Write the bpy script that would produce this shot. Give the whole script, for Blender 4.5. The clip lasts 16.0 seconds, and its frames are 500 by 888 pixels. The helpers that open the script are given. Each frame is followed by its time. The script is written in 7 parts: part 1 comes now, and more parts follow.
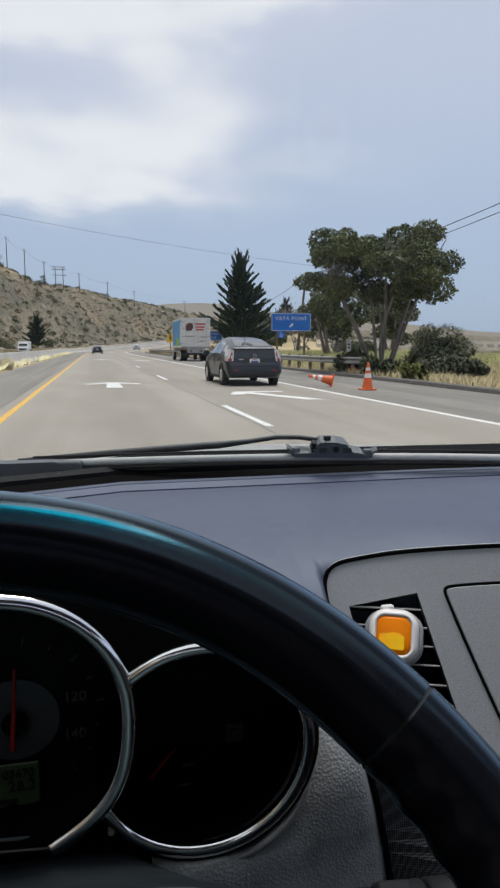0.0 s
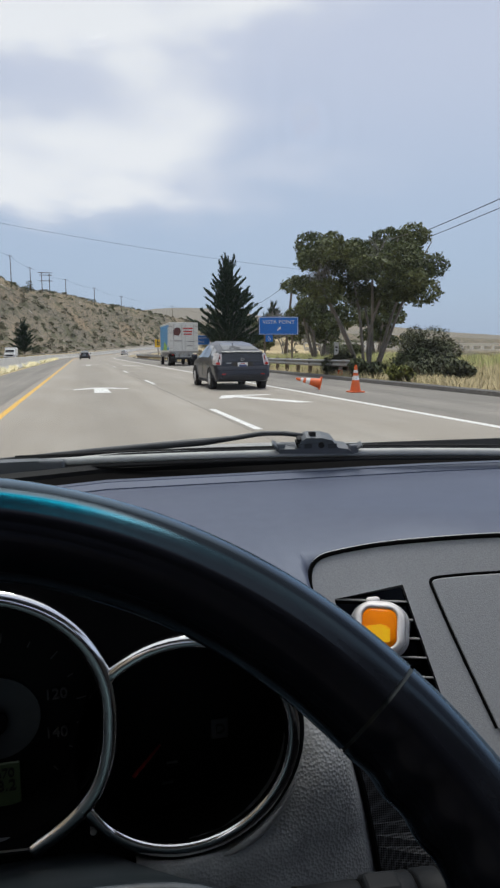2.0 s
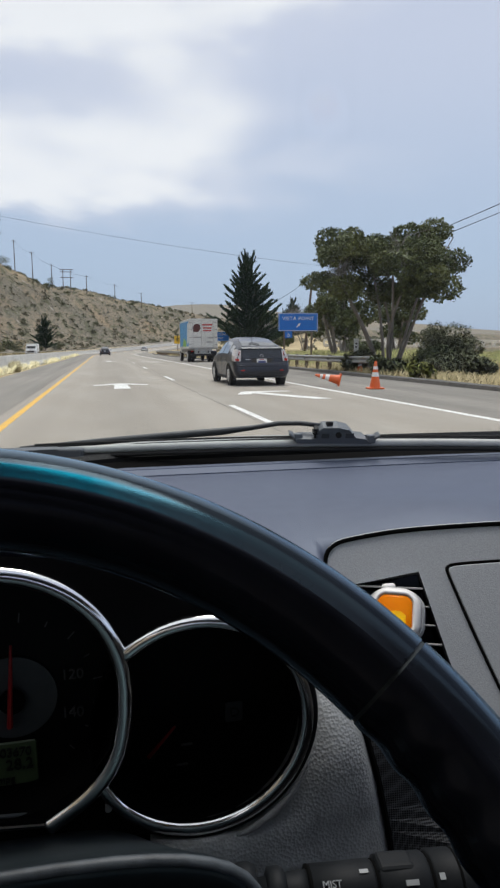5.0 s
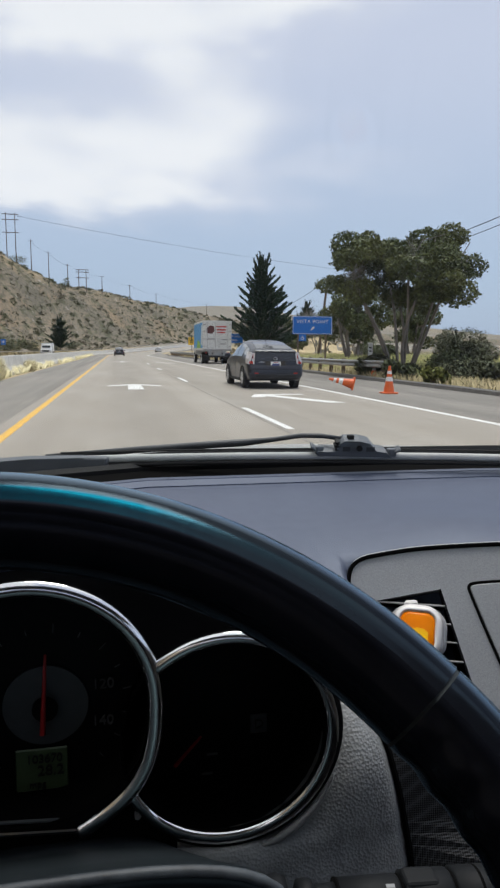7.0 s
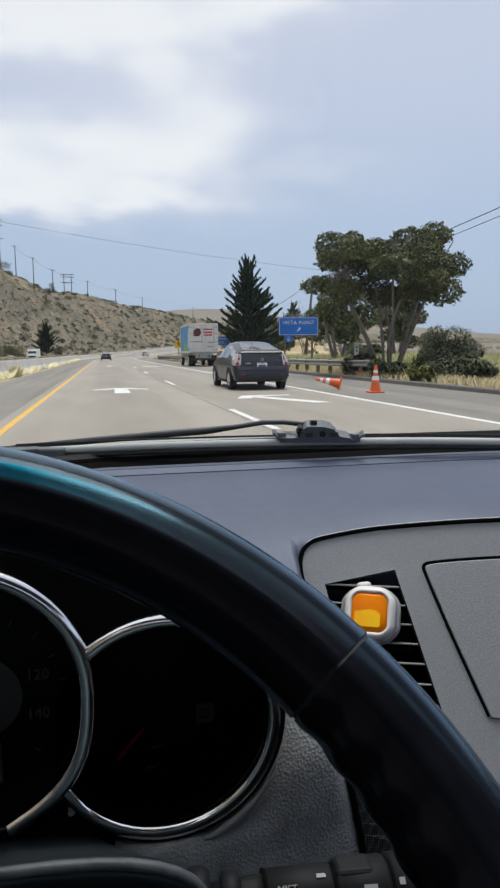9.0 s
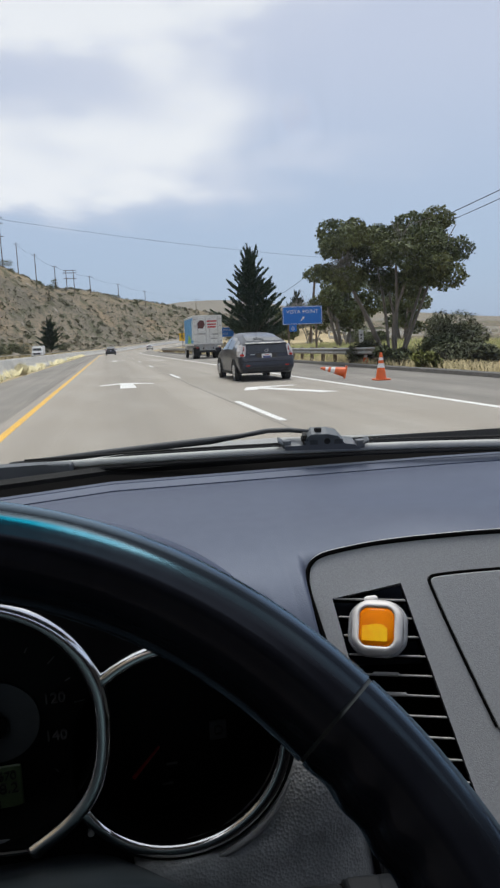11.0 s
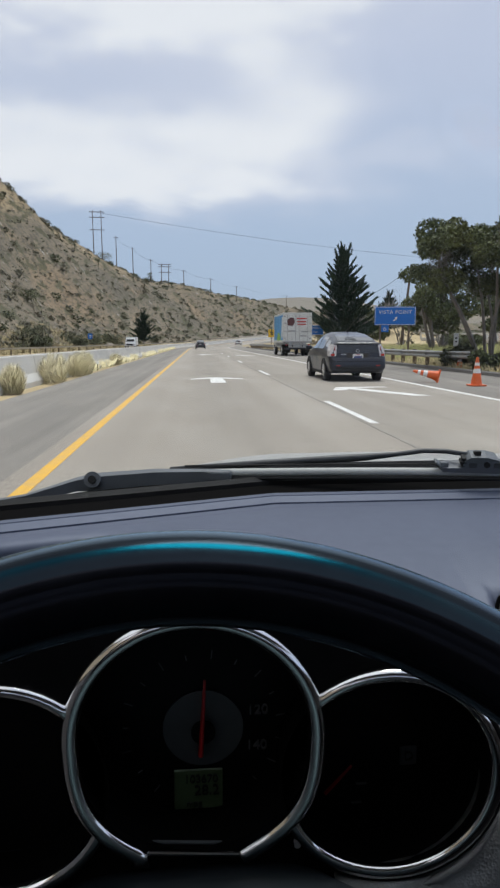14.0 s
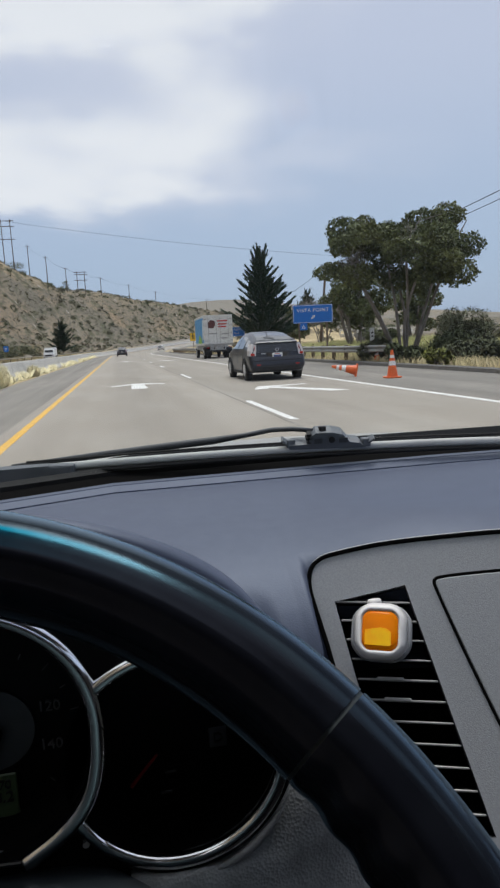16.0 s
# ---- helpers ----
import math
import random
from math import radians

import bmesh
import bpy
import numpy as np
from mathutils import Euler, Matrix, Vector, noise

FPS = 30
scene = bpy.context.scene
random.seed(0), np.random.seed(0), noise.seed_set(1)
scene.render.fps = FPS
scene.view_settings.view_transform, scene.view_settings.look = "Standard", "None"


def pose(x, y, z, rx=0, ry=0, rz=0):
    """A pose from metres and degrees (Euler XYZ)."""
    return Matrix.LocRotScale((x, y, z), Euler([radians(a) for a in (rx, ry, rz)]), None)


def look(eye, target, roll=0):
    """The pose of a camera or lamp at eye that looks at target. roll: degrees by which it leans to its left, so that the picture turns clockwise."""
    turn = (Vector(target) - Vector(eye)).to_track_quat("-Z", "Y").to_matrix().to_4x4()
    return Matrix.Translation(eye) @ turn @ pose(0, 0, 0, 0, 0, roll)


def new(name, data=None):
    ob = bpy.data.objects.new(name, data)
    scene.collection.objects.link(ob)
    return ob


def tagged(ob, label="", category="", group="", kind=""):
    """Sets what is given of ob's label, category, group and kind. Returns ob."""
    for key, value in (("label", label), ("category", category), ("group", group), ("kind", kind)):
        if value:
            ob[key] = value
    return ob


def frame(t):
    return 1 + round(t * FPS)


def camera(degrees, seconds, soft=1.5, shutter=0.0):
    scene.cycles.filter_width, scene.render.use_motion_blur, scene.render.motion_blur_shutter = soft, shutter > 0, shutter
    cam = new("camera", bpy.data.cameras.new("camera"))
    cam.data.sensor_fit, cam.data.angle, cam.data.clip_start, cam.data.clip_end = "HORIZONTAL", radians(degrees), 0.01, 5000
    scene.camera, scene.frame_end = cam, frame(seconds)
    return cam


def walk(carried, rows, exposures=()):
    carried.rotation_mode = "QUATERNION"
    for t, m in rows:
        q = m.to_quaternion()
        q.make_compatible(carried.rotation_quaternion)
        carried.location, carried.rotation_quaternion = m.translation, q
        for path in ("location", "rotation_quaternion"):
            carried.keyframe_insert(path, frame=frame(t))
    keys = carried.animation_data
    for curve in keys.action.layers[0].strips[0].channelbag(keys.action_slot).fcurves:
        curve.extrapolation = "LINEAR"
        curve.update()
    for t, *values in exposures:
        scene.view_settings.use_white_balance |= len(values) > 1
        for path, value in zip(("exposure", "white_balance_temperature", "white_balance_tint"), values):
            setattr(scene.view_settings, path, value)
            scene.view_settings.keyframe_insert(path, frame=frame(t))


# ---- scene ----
cam = camera(41.3, 16.0, 2.4)
PATH = [
    (0, (0.0018, -0.0205, 1.1540), (0.4500, 1.9065, 0.8664), 0.15),
    (0.5, (0.0107, -0.0212, 1.1576), (0.4657, 1.9048, 0.8741), -0.49),
    (1, (0.0022, -0.0197, 1.1436), (0.4701, 1.9043, 0.8690), 0.19),
    (1.5, (0.0110, -0.0250, 1.1464), (0.4794, 1.8990, 0.8688), -0.34),
    (2, (0.0083, -0.0171, 1.1436), (0.4893, 1.9059, 0.8673), -0.42),
    (2.5, (-0.0046, -0.0164, 1.1499), (0.4354, 1.9146, 0.8608), 0.13),
    (3, (-0.0079, -0.0211, 1.1563), (0.4201, 1.9139, 0.8690), 0.09),
    (3.5, (-0.0030, -0.0175, 1.1466), (0.3979, 1.9195, 0.8558), 0.44),
    (6, (0.0119, -0.0211, 1.1339), (0.4495, 1.9099, 0.8506), -0.79),
    (6.5, (-0.0002, -0.0209, 1.1392), (0.3827, 1.9201, 0.8510), -0.08),
    (7, (-0.0050, -0.0277, 1.1487), (0.3848, 1.9143, 0.8692), 0.45),
    (7.5, (0.0157, -0.0156, 1.1213), (0.4175, 1.9274, 0.8576), 0.14),
    (8, (0.0188, -0.0250, 1.1282), (0.4394, 1.9090, 0.8434), -0.18),
    (8.5, (0.0180, -0.0221, 1.1299), (0.4425, 1.9139, 0.8551), 0.48),
    (9, (0.0342, -0.0171, 1.1269), (0.4557, 1.9169, 0.8541), -0.54),
    (11.5, (0.0361, -0.0229, 1.1544), (0.4359, 1.9121, 0.8494), -2.36),
    (12, (0.0154, -0.0218, 1.1533), (0.4275, 1.9102, 0.8477), -2.11),
    (12.5, (0.0126, -0.0242, 1.1619), (0.4193, 1.9098, 0.8576), -2.32),
    (13, (0.0069, -0.0184, 1.1667), (0.4004, 1.9176, 0.8485), -1.95),
    (13.5, (-0.0427, -0.0110, 1.1825), (0.1644, 1.9540, 0.8771), -1.57),
    (14, (-0.0606, -0.0181, 1.1785), (0.0934, 1.9519, 0.8746), -0.19),
    (14.5, (-0.0382, -0.0164, 1.1774), (0.1490, 1.9506, 0.8653), -0.37),
    (15, (0.0053, -0.0148, 1.1748), (0.2102, 1.9472, 0.8502), -1.01),
    (15.5, (0.0323, -0.0106, 1.1524), (0.3030, 1.9484, 0.8522), -2.11),
    (16, (0.0491, -0.0118, 1.1495), (0.4134, 1.9322, 0.8482), -3.02),
]
walk(cam, [(t, look(eye, target, roll)) for t, eye, target, roll in PATH], [(0.0, 0.07, 6380, 11), (6.0, 0.16, 6400, 11), (9.0, 0.16, 6400, 11), (12.0, 0.11, 6330, 11), (16.0, 0.04, 6300, 11)])

# ---------- world, sun ----------
world = bpy.data.worlds.new("sky")
scene.world = world
world.use_nodes = True
SUN_EL, SUN_AZ = 72.0, 22.0  # elevation; degrees clockwise from the road's direction


def build_sky():
    nt = world.node_tree
    nt.nodes.clear()
    N, L = nt.nodes.new, nt.links.new
    out, bg = N("ShaderNodeOutputWorld"), N("ShaderNodeBackground")
    sky = N("ShaderNodeTexSky")
    sky.sky_type, sky.sun_disc = "NISHITA", False
    sky.sun_elevation, sky.sun_rotation = radians(SUN_EL), radians(SUN_AZ)
    sky.air_density, sky.dust_density, sky.altitude = 1.0, 3.0, 10
    co = N("ShaderNodeTexCoord")
    sep = N("ShaderNodeSeparateXYZ")
    L(co.outputs["Generated"], sep.inputs[0])

    def m(op, a, b=None, clamp=False):
        n = N("ShaderNodeMath")
        n.operation, n.use_clamp = op, clamp
        for i, v in enumerate((a, b)):
            if v is None:
                continue
            if isinstance(v, (int, float)):
                n.inputs[i].default_value = v
            else:
                L(v, n.inputs[i])
        return n.outputs[0]

    def ramp(v, lo, hi):
        n = N("ShaderNodeMapRange")
        n.interpolation_type = "SMOOTHSTEP"
        L(v, n.inputs[0])
        n.inputs[1].default_value, n.inputs[2].default_value = lo, hi
        return n.outputs[0]

    x, y, z = sep.outputs
    az, el = m("ARCTAN2", x, y), m("ARCSINE", z)
    plane = N("ShaderNodeCombineXYZ")
    L(m("MULTIPLY", az, 2.2), plane.inputs[0])
    L(m("MULTIPLY", el, 5.5), plane.inputs[1])

    def billow(scale, detail, shift):
        mp, n = N("ShaderNodeMapping"), N("ShaderNodeTexNoise")
        L(plane.outputs[0], mp.inputs[0])
        mp.inputs["Location"].default_value = (shift, shift * 0.7, shift * 1.3)
        L(mp.outputs[0], n.inputs["Vector"])
        n.inputs["Scale"].default_value, n.inputs["Detail"].default_value, n.inputs["Roughness"].default_value = scale, detail, 0.5
        return m("SUBTRACT", n.outputs[0], 0.5)

    broad, soft, fine = billow(1.6, 2, 3.1), billow(3.4, 4, 8.3), billow(7.5, 5, 1.7)
    az = m("ADD", az, m("MULTIPLY", broad, 0.35))
    el = m("ADD", el, m("ADD", m("MULTIPLY", soft, 0.09), m("MULTIPLY", fine, 0.035)))

    def off(v):
        return m("SUBTRACT", 1.0, v)

    # a bank low on the left, a gap, the high sheet whose edge climbs to the right, a thin streak between
    gap = m("MULTIPLY", m("MULTIPLY", ramp(el, 0.285, 0.34), off(ramp(el, 0.345, 0.42))), off(ramp(az, -0.15, 0.1)))
    bank = m("MULTIPLY", ramp(el, 0.16, 0.225), off(ramp(az, 0.06, 0.30)))
    sheet = ramp(m("SUBTRACT", el, m("MULTIPLY", m("MAXIMUM", m("SUBTRACT", az, 0.12), 0.0), 0.36)), 0.29, 0.42)
    streak = m("MULTIPLY", m("MULTIPLY", m("MULTIPLY", ramp(el, 0.215, 0.25), off(ramp(el, 0.255, 0.305))), ramp(az, 0.07, 0.17)), off(ramp(az, 0.30, 0.52)))
    cover = m("MAXIMUM", m("MAXIMUM", bank, sheet), m("MULTIPLY", streak, 0.42))
    cover = m("MULTIPLY", m("MULTIPLY", cover, off(m("MULTIPLY", gap, 0.75))), m("ADD", 0.93, m("MULTIPLY", soft, 0.7)), True)
    thick = ramp(m("ADD", m("ADD", cover, m("MULTIPLY", broad, 0.5)), m("MULTIPLY", soft, 0.9)), 0.25, 1.05)
    haze, cloud, mix1, mix2, sc = (N("ShaderNodeMix") for _ in range(5))
    for n in (haze, cloud, mix1, mix2, sc):
        n.data_type = "RGBA"
    sc.blend_type = "MULTIPLY"
    sc.inputs["Factor"].default_value = 1
    L(sky.outputs[0], sc.inputs["A"])
    sc.inputs["B"].default_value = (0.085, 0.085, 0.085, 1)
    haze.inputs["A"].default_value, haze.inputs["B"].default_value = (0.50, 0.60, 0.79, 1), (0.70, 0.725, 0.87, 1)
    L(ramp(z, 0.08, 0.42), haze.inputs["Factor"])
    L(sc.outputs["Result"], mix1.inputs["A"])
    L(haze.outputs["Result"], mix1.inputs["B"])
    mix1.inputs["Factor"].default_value = 0.75
    cloud.inputs["A"].default_value, cloud.inputs["B"].default_value = (0.72, 0.73, 0.83, 1), (0.90, 0.885, 0.92, 1)
    L(thick, cloud.inputs["Factor"])
    L(cover, mix2.inputs["Factor"])
    L(mix1.outputs["Result"], mix2.inputs["A"])
    L(cloud.outputs["Result"], mix2.inputs["B"])
    L(mix2.outputs["Result"], bg.inputs["Color"])
    L(bg.outputs[0], out.inputs[0])


build_sky()
sun = new("sun", bpy.data.lights.new("sun", "SUN"))
sun.data.energy, sun.data.angle, sun.data.color = 2.5, radians(24), (1.0, 0.96, 0.9)
TO_SUN = Vector((math.sin(radians(SUN_AZ)) * math.cos(radians(SUN_EL)), math.cos(radians(SUN_AZ)) * math.cos(radians(SUN_EL)), math.sin(radians(SUN_EL))))
sun.rotation_euler = TO_SUN.to_track_quat("Z", "Y").to_euler()


# ---------- materials ----------
def material(name, base, rough=0.6, metal=0.0, second=None, scale=20.0, third=None, scale2=3.0, bump=0.0, bump_scale=80.0, spec=0.5, coat=0.0, stretch=(1, 1, 1), voronoi=False, islands=0.0, objects=0.0, amount2=0.5):
    """A procedural surface: base colour, a fine second colour, a broad third one, and relief."""
    mat = bpy.data.materials.new(name)
    mat.use_nodes = True
    nt = mat.node_tree
    N, L = nt.nodes.new, nt.links.new
    p = nt.nodes["Principled BSDF"]
    p.inputs["Roughness"].default_value, p.inputs["Metallic"].default_value = rough, metal
    p.inputs["Specular IOR Level"].default_value, p.inputs["Coat Weight"].default_value = spec, coat
    p.inputs["Base Color"].default_value = (*base, 1)
    co, mp = N("ShaderNodeTexCoord"), N("ShaderNodeMapping")
    L(co.outputs["Object"], mp.inputs[0])
    mp.inputs["Scale"].default_value = stretch
    col = None

    def noise_tex(s, detail=4, rough_=0.6):
        n = N("ShaderNodeTexNoise")
        L(mp.outputs[0], n.inputs["Vector"])
        n.inputs["Scale"].default_value, n.inputs["Detail"].default_value, n.inputs["Roughness"].default_value = s, detail, rough_
        return n.outputs[0]

    def mixed(fac, a, b, lo=0.35, hi=0.65, top=1.0):
        r = N("ShaderNodeMapRange")
        L(fac, r.inputs[0])
        r.inputs[1].default_value, r.inputs[2].default_value, r.inputs[4].default_value = lo, hi, top
        x = N("ShaderNodeMix")
        x.data_type = "RGBA"
        L(r.outputs[0], x.inputs["Factor"])
        for k, c in (("A", a), ("B", b)):
            if isinstance(c, tuple):
                x.inputs[k].default_value = (*c, 1)
            else:
                L(c, x.inputs[k])
        return x.outputs["Result"]

    if second:
        col = mixed(noise_tex(scale), base, second)
    if third:
        col = mixed(noise_tex(scale2), col if col else base, third, 0.45, 0.7, amount2)
    if islands or objects:
        src = N("ShaderNodeNewGeometry").outputs["Random Per Island"] if islands else N("ShaderNodeObjectInfo").outputs["Random"]
        h = N("ShaderNodeHueSaturation")
        r = N("ShaderNodeMapRange")
        L(src, r.inputs[0])
        k = islands or objects
        r.inputs[3].default_value, r.inputs[4].default_value = 1 - k, 1 + k
        L(r.outputs[0], h.inputs["Value"])
        if col:
            L(col, h.inputs["Color"])
        else:
            h.inputs["Color"].default_value = (*base, 1)
        col = h.outputs[0]
    if col:
        L(col, p.inputs["Base Color"])
    if bump:
        if voronoi:
            n = N("ShaderNodeTexVoronoi")
            L(mp.outputs[0], n.inputs["Vector"])
            n.inputs["Scale"].default_value = bump_scale
            h = n.outputs["Distance"]
        else:
            h = noise_tex(bump_scale, 3)
        b = N("ShaderNodeBump")
        b.inputs["Strength"].default_value, b.inputs["Distance"].default_value = bump, 0.4 / bump_scale
        L(h, b.inputs["Height"])
        L(b.outputs[0], p.inputs["Normal"])
    return mat


def glass_pane(name, tint, gloss=0.02):
    mat = bpy.data.materials.new(name)
    mat.use_nodes = True
    nt = mat.node_tree
    nt.nodes.clear()
    N, L = nt.nodes.new, nt.links.new
    out, mix, tr, gl = N("ShaderNodeOutputMaterial"), N("ShaderNodeMixShader"), N("ShaderNodeBsdfTransparent"), N("ShaderNodeBsdfGlossy")
    tr.inputs[0].default_value = (*tint, 1)
    gl.inputs["Roughness"].default_value = 0.02
    mix.inputs[0].default_value = gloss
    L(tr.outputs[0], mix.inputs[1])
    L(gl.outputs[0], mix.inputs[2])
    L(mix.outputs[0], out.inputs[0])
    return mat


M_ROAD = material("worn_asphalt", (0.36, 0.323, 0.275), 0.85, second=(0.245, 0.217, 0.184), scale=35, third=(0.41, 0.38, 0.335), scale2=0.6, bump=0.4, bump_scale=60, stretch=(1, 0.35, 1), spec=0.3)


def streaked(mat, stretch, lo, hi, cracks=0.0):
    """Adds long worn tracks, and fine cracks, to a surface's colour."""
    nt = mat.node_tree
    N, L = nt.nodes.new, nt.links.new
    p = nt.nodes["Principled BSDF"]
    src = p.inputs["Base Color"].links[0].from_socket
    co, mp, n, r, h = N("ShaderNodeTexCoord"), N("ShaderNodeMapping"), N("ShaderNodeTexNoise"), N("ShaderNodeMapRange"), N("ShaderNodeHueSaturation")
    L(co.outputs["Object"], mp.inputs[0])
    mp.inputs["Scale"].default_value = stretch
    L(mp.outputs[0], n.inputs["Vector"])
    n.inputs["Scale"].default_value, n.inputs["Detail"].default_value = 1.0, 4
    L(n.outputs[0], r.inputs[0])
    r.inputs[1].default_value, r.inputs[2].default_value, r.inputs[3].default_value, r.inputs[4].default_value = 0.35, 0.65, lo, hi
    val = r.outputs[0]
    if cracks:
        v, m, c, mul = N("ShaderNodeTexVoronoi"), N("ShaderNodeMapping"), N("ShaderNodeMapRange"), N("ShaderNodeMath")
        v.feature = "DISTANCE_TO_EDGE"
        L(co.outputs["Object"], m.inputs[0])
        m.inputs["Scale"].default_value = (0.35, 0.16, 1)
        w = N("ShaderNodeTexNoise")
        w.inputs["Scale"].default_value = 1.5
        mix = N("ShaderNodeMix")
        mix.data_type = "VECTOR"
        mix.inputs["Factor"].default_value = 0.25
        L(m.outputs[0], w.inputs["Vector"])
        L(m.outputs[0], mix.inputs["A"])
        L(w.outputs["Color"], mix.inputs["B"])
        L(mix.outputs["Result"], v.inputs["Vector"])
        v.inputs["Scale"].default_value = 1.0
        L(v.outputs["Distance"], c.inputs[0])
        c.inputs[1].default_value, c.inputs[2].default_value, c.inputs[3].default_value, c.inputs[4].default_value = 0.0, 0.0035, 1 - cracks, 1.0
        mul.operation = "MULTIPLY"
        L(val, mul.inputs[0])
        L(c.outputs[0], mul.inputs[1])
        val = mul.outputs[0]
    L(val, h.inputs["Value"])
    L(src, h.inputs["Color"])
    L(h.outputs[0], p.inputs["Base Color"])
    return mat


streaked(M_ROAD, (0.85, 0.006, 1), 0.86, 1.12, 0.10)
M_SHOULDER = material("shoulder_asphalt", (0.25, 0.23, 0.205), 0.9, second=(0.19, 0.175, 0.155), scale=40, third=(0.33, 0.30, 0.26), scale2=0.8, bump=0.5, bump_scale=50, stretch=(1, 0.3, 1), spec=0.3)
streaked(M_SHOULDER, (1.6, 0.03, 1), 0.82, 1.15, 0.12)
M_YELLOW = material("yellow_road_paint", (0.78, 0.42, 0.03), 0.7, second=(0.66, 0.38, 0.05), scale=12, third=(0.4, 0.34, 0.24), scale2=4, bump=0.2)
M_WHITE_LINE = material("white_road_paint", (0.8, 0.79, 0.77), 0.7, second=(0.66, 0.65, 0.62), scale=14, third=(0.45, 0.43, 0.4), scale2=5, bump=0.2)
M_SEAM = material("tar_seam", (0.19, 0.175, 0.155), 0.8, second=(0.30, 0.275, 0.24), scale=1.2)
M_CONCRETE = material("concrete", (0.66, 0.64, 0.60), 0.85, second=(0.58, 0.56, 0.52), scale=6, third=(0.34, 0.325, 0.3), scale2=1.2, bump=0.3, bump_scale=40, stretch=(1, 0.5, 1))
M_DIKE = material("asphalt_dike", (0.09, 0.085, 0.08), 0.9, second=(0.15, 0.14, 0.13), scale=9, bump=0.6, bump_scale=20)
M_SEA = material("sea_water", (0.05, 0.13, 0.22), 0.35, second=(0.07, 0.16, 0.26), scale=0.02, bump=0.3, bump_scale=0.6)
M_DRY = material("dry_grass_blades", (0.49, 0.40, 0.24), 0.8, second=(0.39, 0.32, 0.18), scale=0.5, third=(0.27, 0.26, 0.11), scale2=0.11, islands=0.3, spec=0.2)
M_PALE = material("pale_grass_plumes", (0.93, 0.83, 0.54), 0.8, second=(0.82, 0.72, 0.42), scale=1.5, islands=0.25, spec=0.2)
M_GREENGRASS = material("green_reeds", (0.27, 0.29, 0.11), 0.8, second=(0.36, 0.33, 0.15), scale=0.6, islands=0.3, spec=0.2)
M_LEAF = material("dark_green_leaves", (0.12, 0.14, 0.06), 0.6, second=(0.075, 0.095, 0.042), scale=0.9, third=(0.19, 0.19, 0.07), scale2=0.35, islands=0.45, spec=0.3)
M_LEAF_DULL = material("grey_green_leaves", (0.14, 0.15, 0.085), 0.7, second=(0.095, 0.105, 0.06), scale=0.9, third=(0.12, 0.115, 0.07), scale2=0.4, islands=0.4, spec=0.2)
M_LEAF_YELLOW = material("yellow_green_leaves", (0.24, 0.25, 0.06), 0.6, second=(0.17, 0.19, 0.05), scale=1.5, islands=0.4, spec=0.2)
M_NEEDLE = material("conifer_needles", (0.028, 0.05, 0.03), 0.65, second=(0.04, 0.065, 0.035), scale=1.2, islands=0.4, spec=0.2)
M_SHRUB = material("hill_scrub", (0.215, 0.192, 0.145), 0.85, second=(0.155, 0.155, 0.105), scale=0.12, third=(0.29, 0.245, 0.175), scale2=0.05, islands=0.25, spec=0.1)
M_BARK = material("grey_bark", (0.26, 0.235, 0.21), 0.9, second=(0.16, 0.145, 0.13), scale=7, bump=0.7, bump_scale=18, stretch=(1, 1, 0.3))
M_TWIG = material("bare_grey_twigs", (0.30, 0.28, 0.26), 0.9, second=(0.2, 0.185, 0.17), scale=4, islands=0.2)
M_POLE = material("weathered_timber", (0.16, 0.12, 0.09), 0.9, second=(0.09, 0.07, 0.055), scale=5, bump=0.5, bump_scale=20, stretch=(1, 1, 0.15))
M_CABLE = material("black_cable", (0.02, 0.02, 0.022), 0.6)
M_GALV = material("galvanised_steel", (0.42, 0.43, 0.43), 0.5, 0.55, second=(0.32, 0.33, 0.33), scale=3, third=(0.28, 0.2, 0.13), scale2=2, bump=0.1, bump_scale=30)
M_WOODPOST = material("timber_post", (0.2, 0.16, 0.12), 0.9, second=(0.13, 0.1, 0.075), scale=9, bump=0.4, bump_scale=30)
M_BLUE_SIGN = material("blue_sign_sheet", (0.015, 0.15, 0.58), 0.4, second=(0.02, 0.17, 0.62), scale=2)
M_WHITE = material("white_sheet", (0.8, 0.8, 0.8), 0.5, second=(0.72, 0.72, 0.71), scale=4)
M_YSIGN = material("yellow_sign_sheet", (0.75, 0.48, 0.03), 0.45, second=(0.68, 0.44, 0.04), scale=4)
M_CONE = material("orange_cone_plastic", (0.82, 0.15, 0.03), 0.5, second=(0.7, 0.13, 0.03), scale=9)


# ---------- mesh helpers ----------
class Fitting:
    """A part of the car: its first mesh is the part, the rest go under it."""

    def __init__(self, name, label):
        self.name, self.label, self.ob = name, label, None


def link_mesh(name, me, mat, parent=None, label="", smooth=False):
    if mat:
        me.materials.append(mat)
    if smooth:
        me.polygons.foreach_set("use_smooth", [True] * len(me.polygons))
    if isinstance(parent, Fitting):
        if parent.ob is None:
            parent.ob = new(parent.name, me)
            parent.ob.parent, parent.ob["label"] = CAR, parent.label
            return parent.ob
        parent = parent.ob
    ob = new(name, me)
    if parent:
        ob.parent = parent
    if label:
        ob["label"] = label
    return ob


def part(name, bm, mat, parent=None, label="", smooth=False):
    """Links a bmesh as one mesh object under a thing or a part."""
    me = bpy.data.meshes.new(name)
    bm.normal_update()
    bm.to_mesh(me)
    bm.free()
    return link_mesh(name, me, mat, parent, label, smooth)


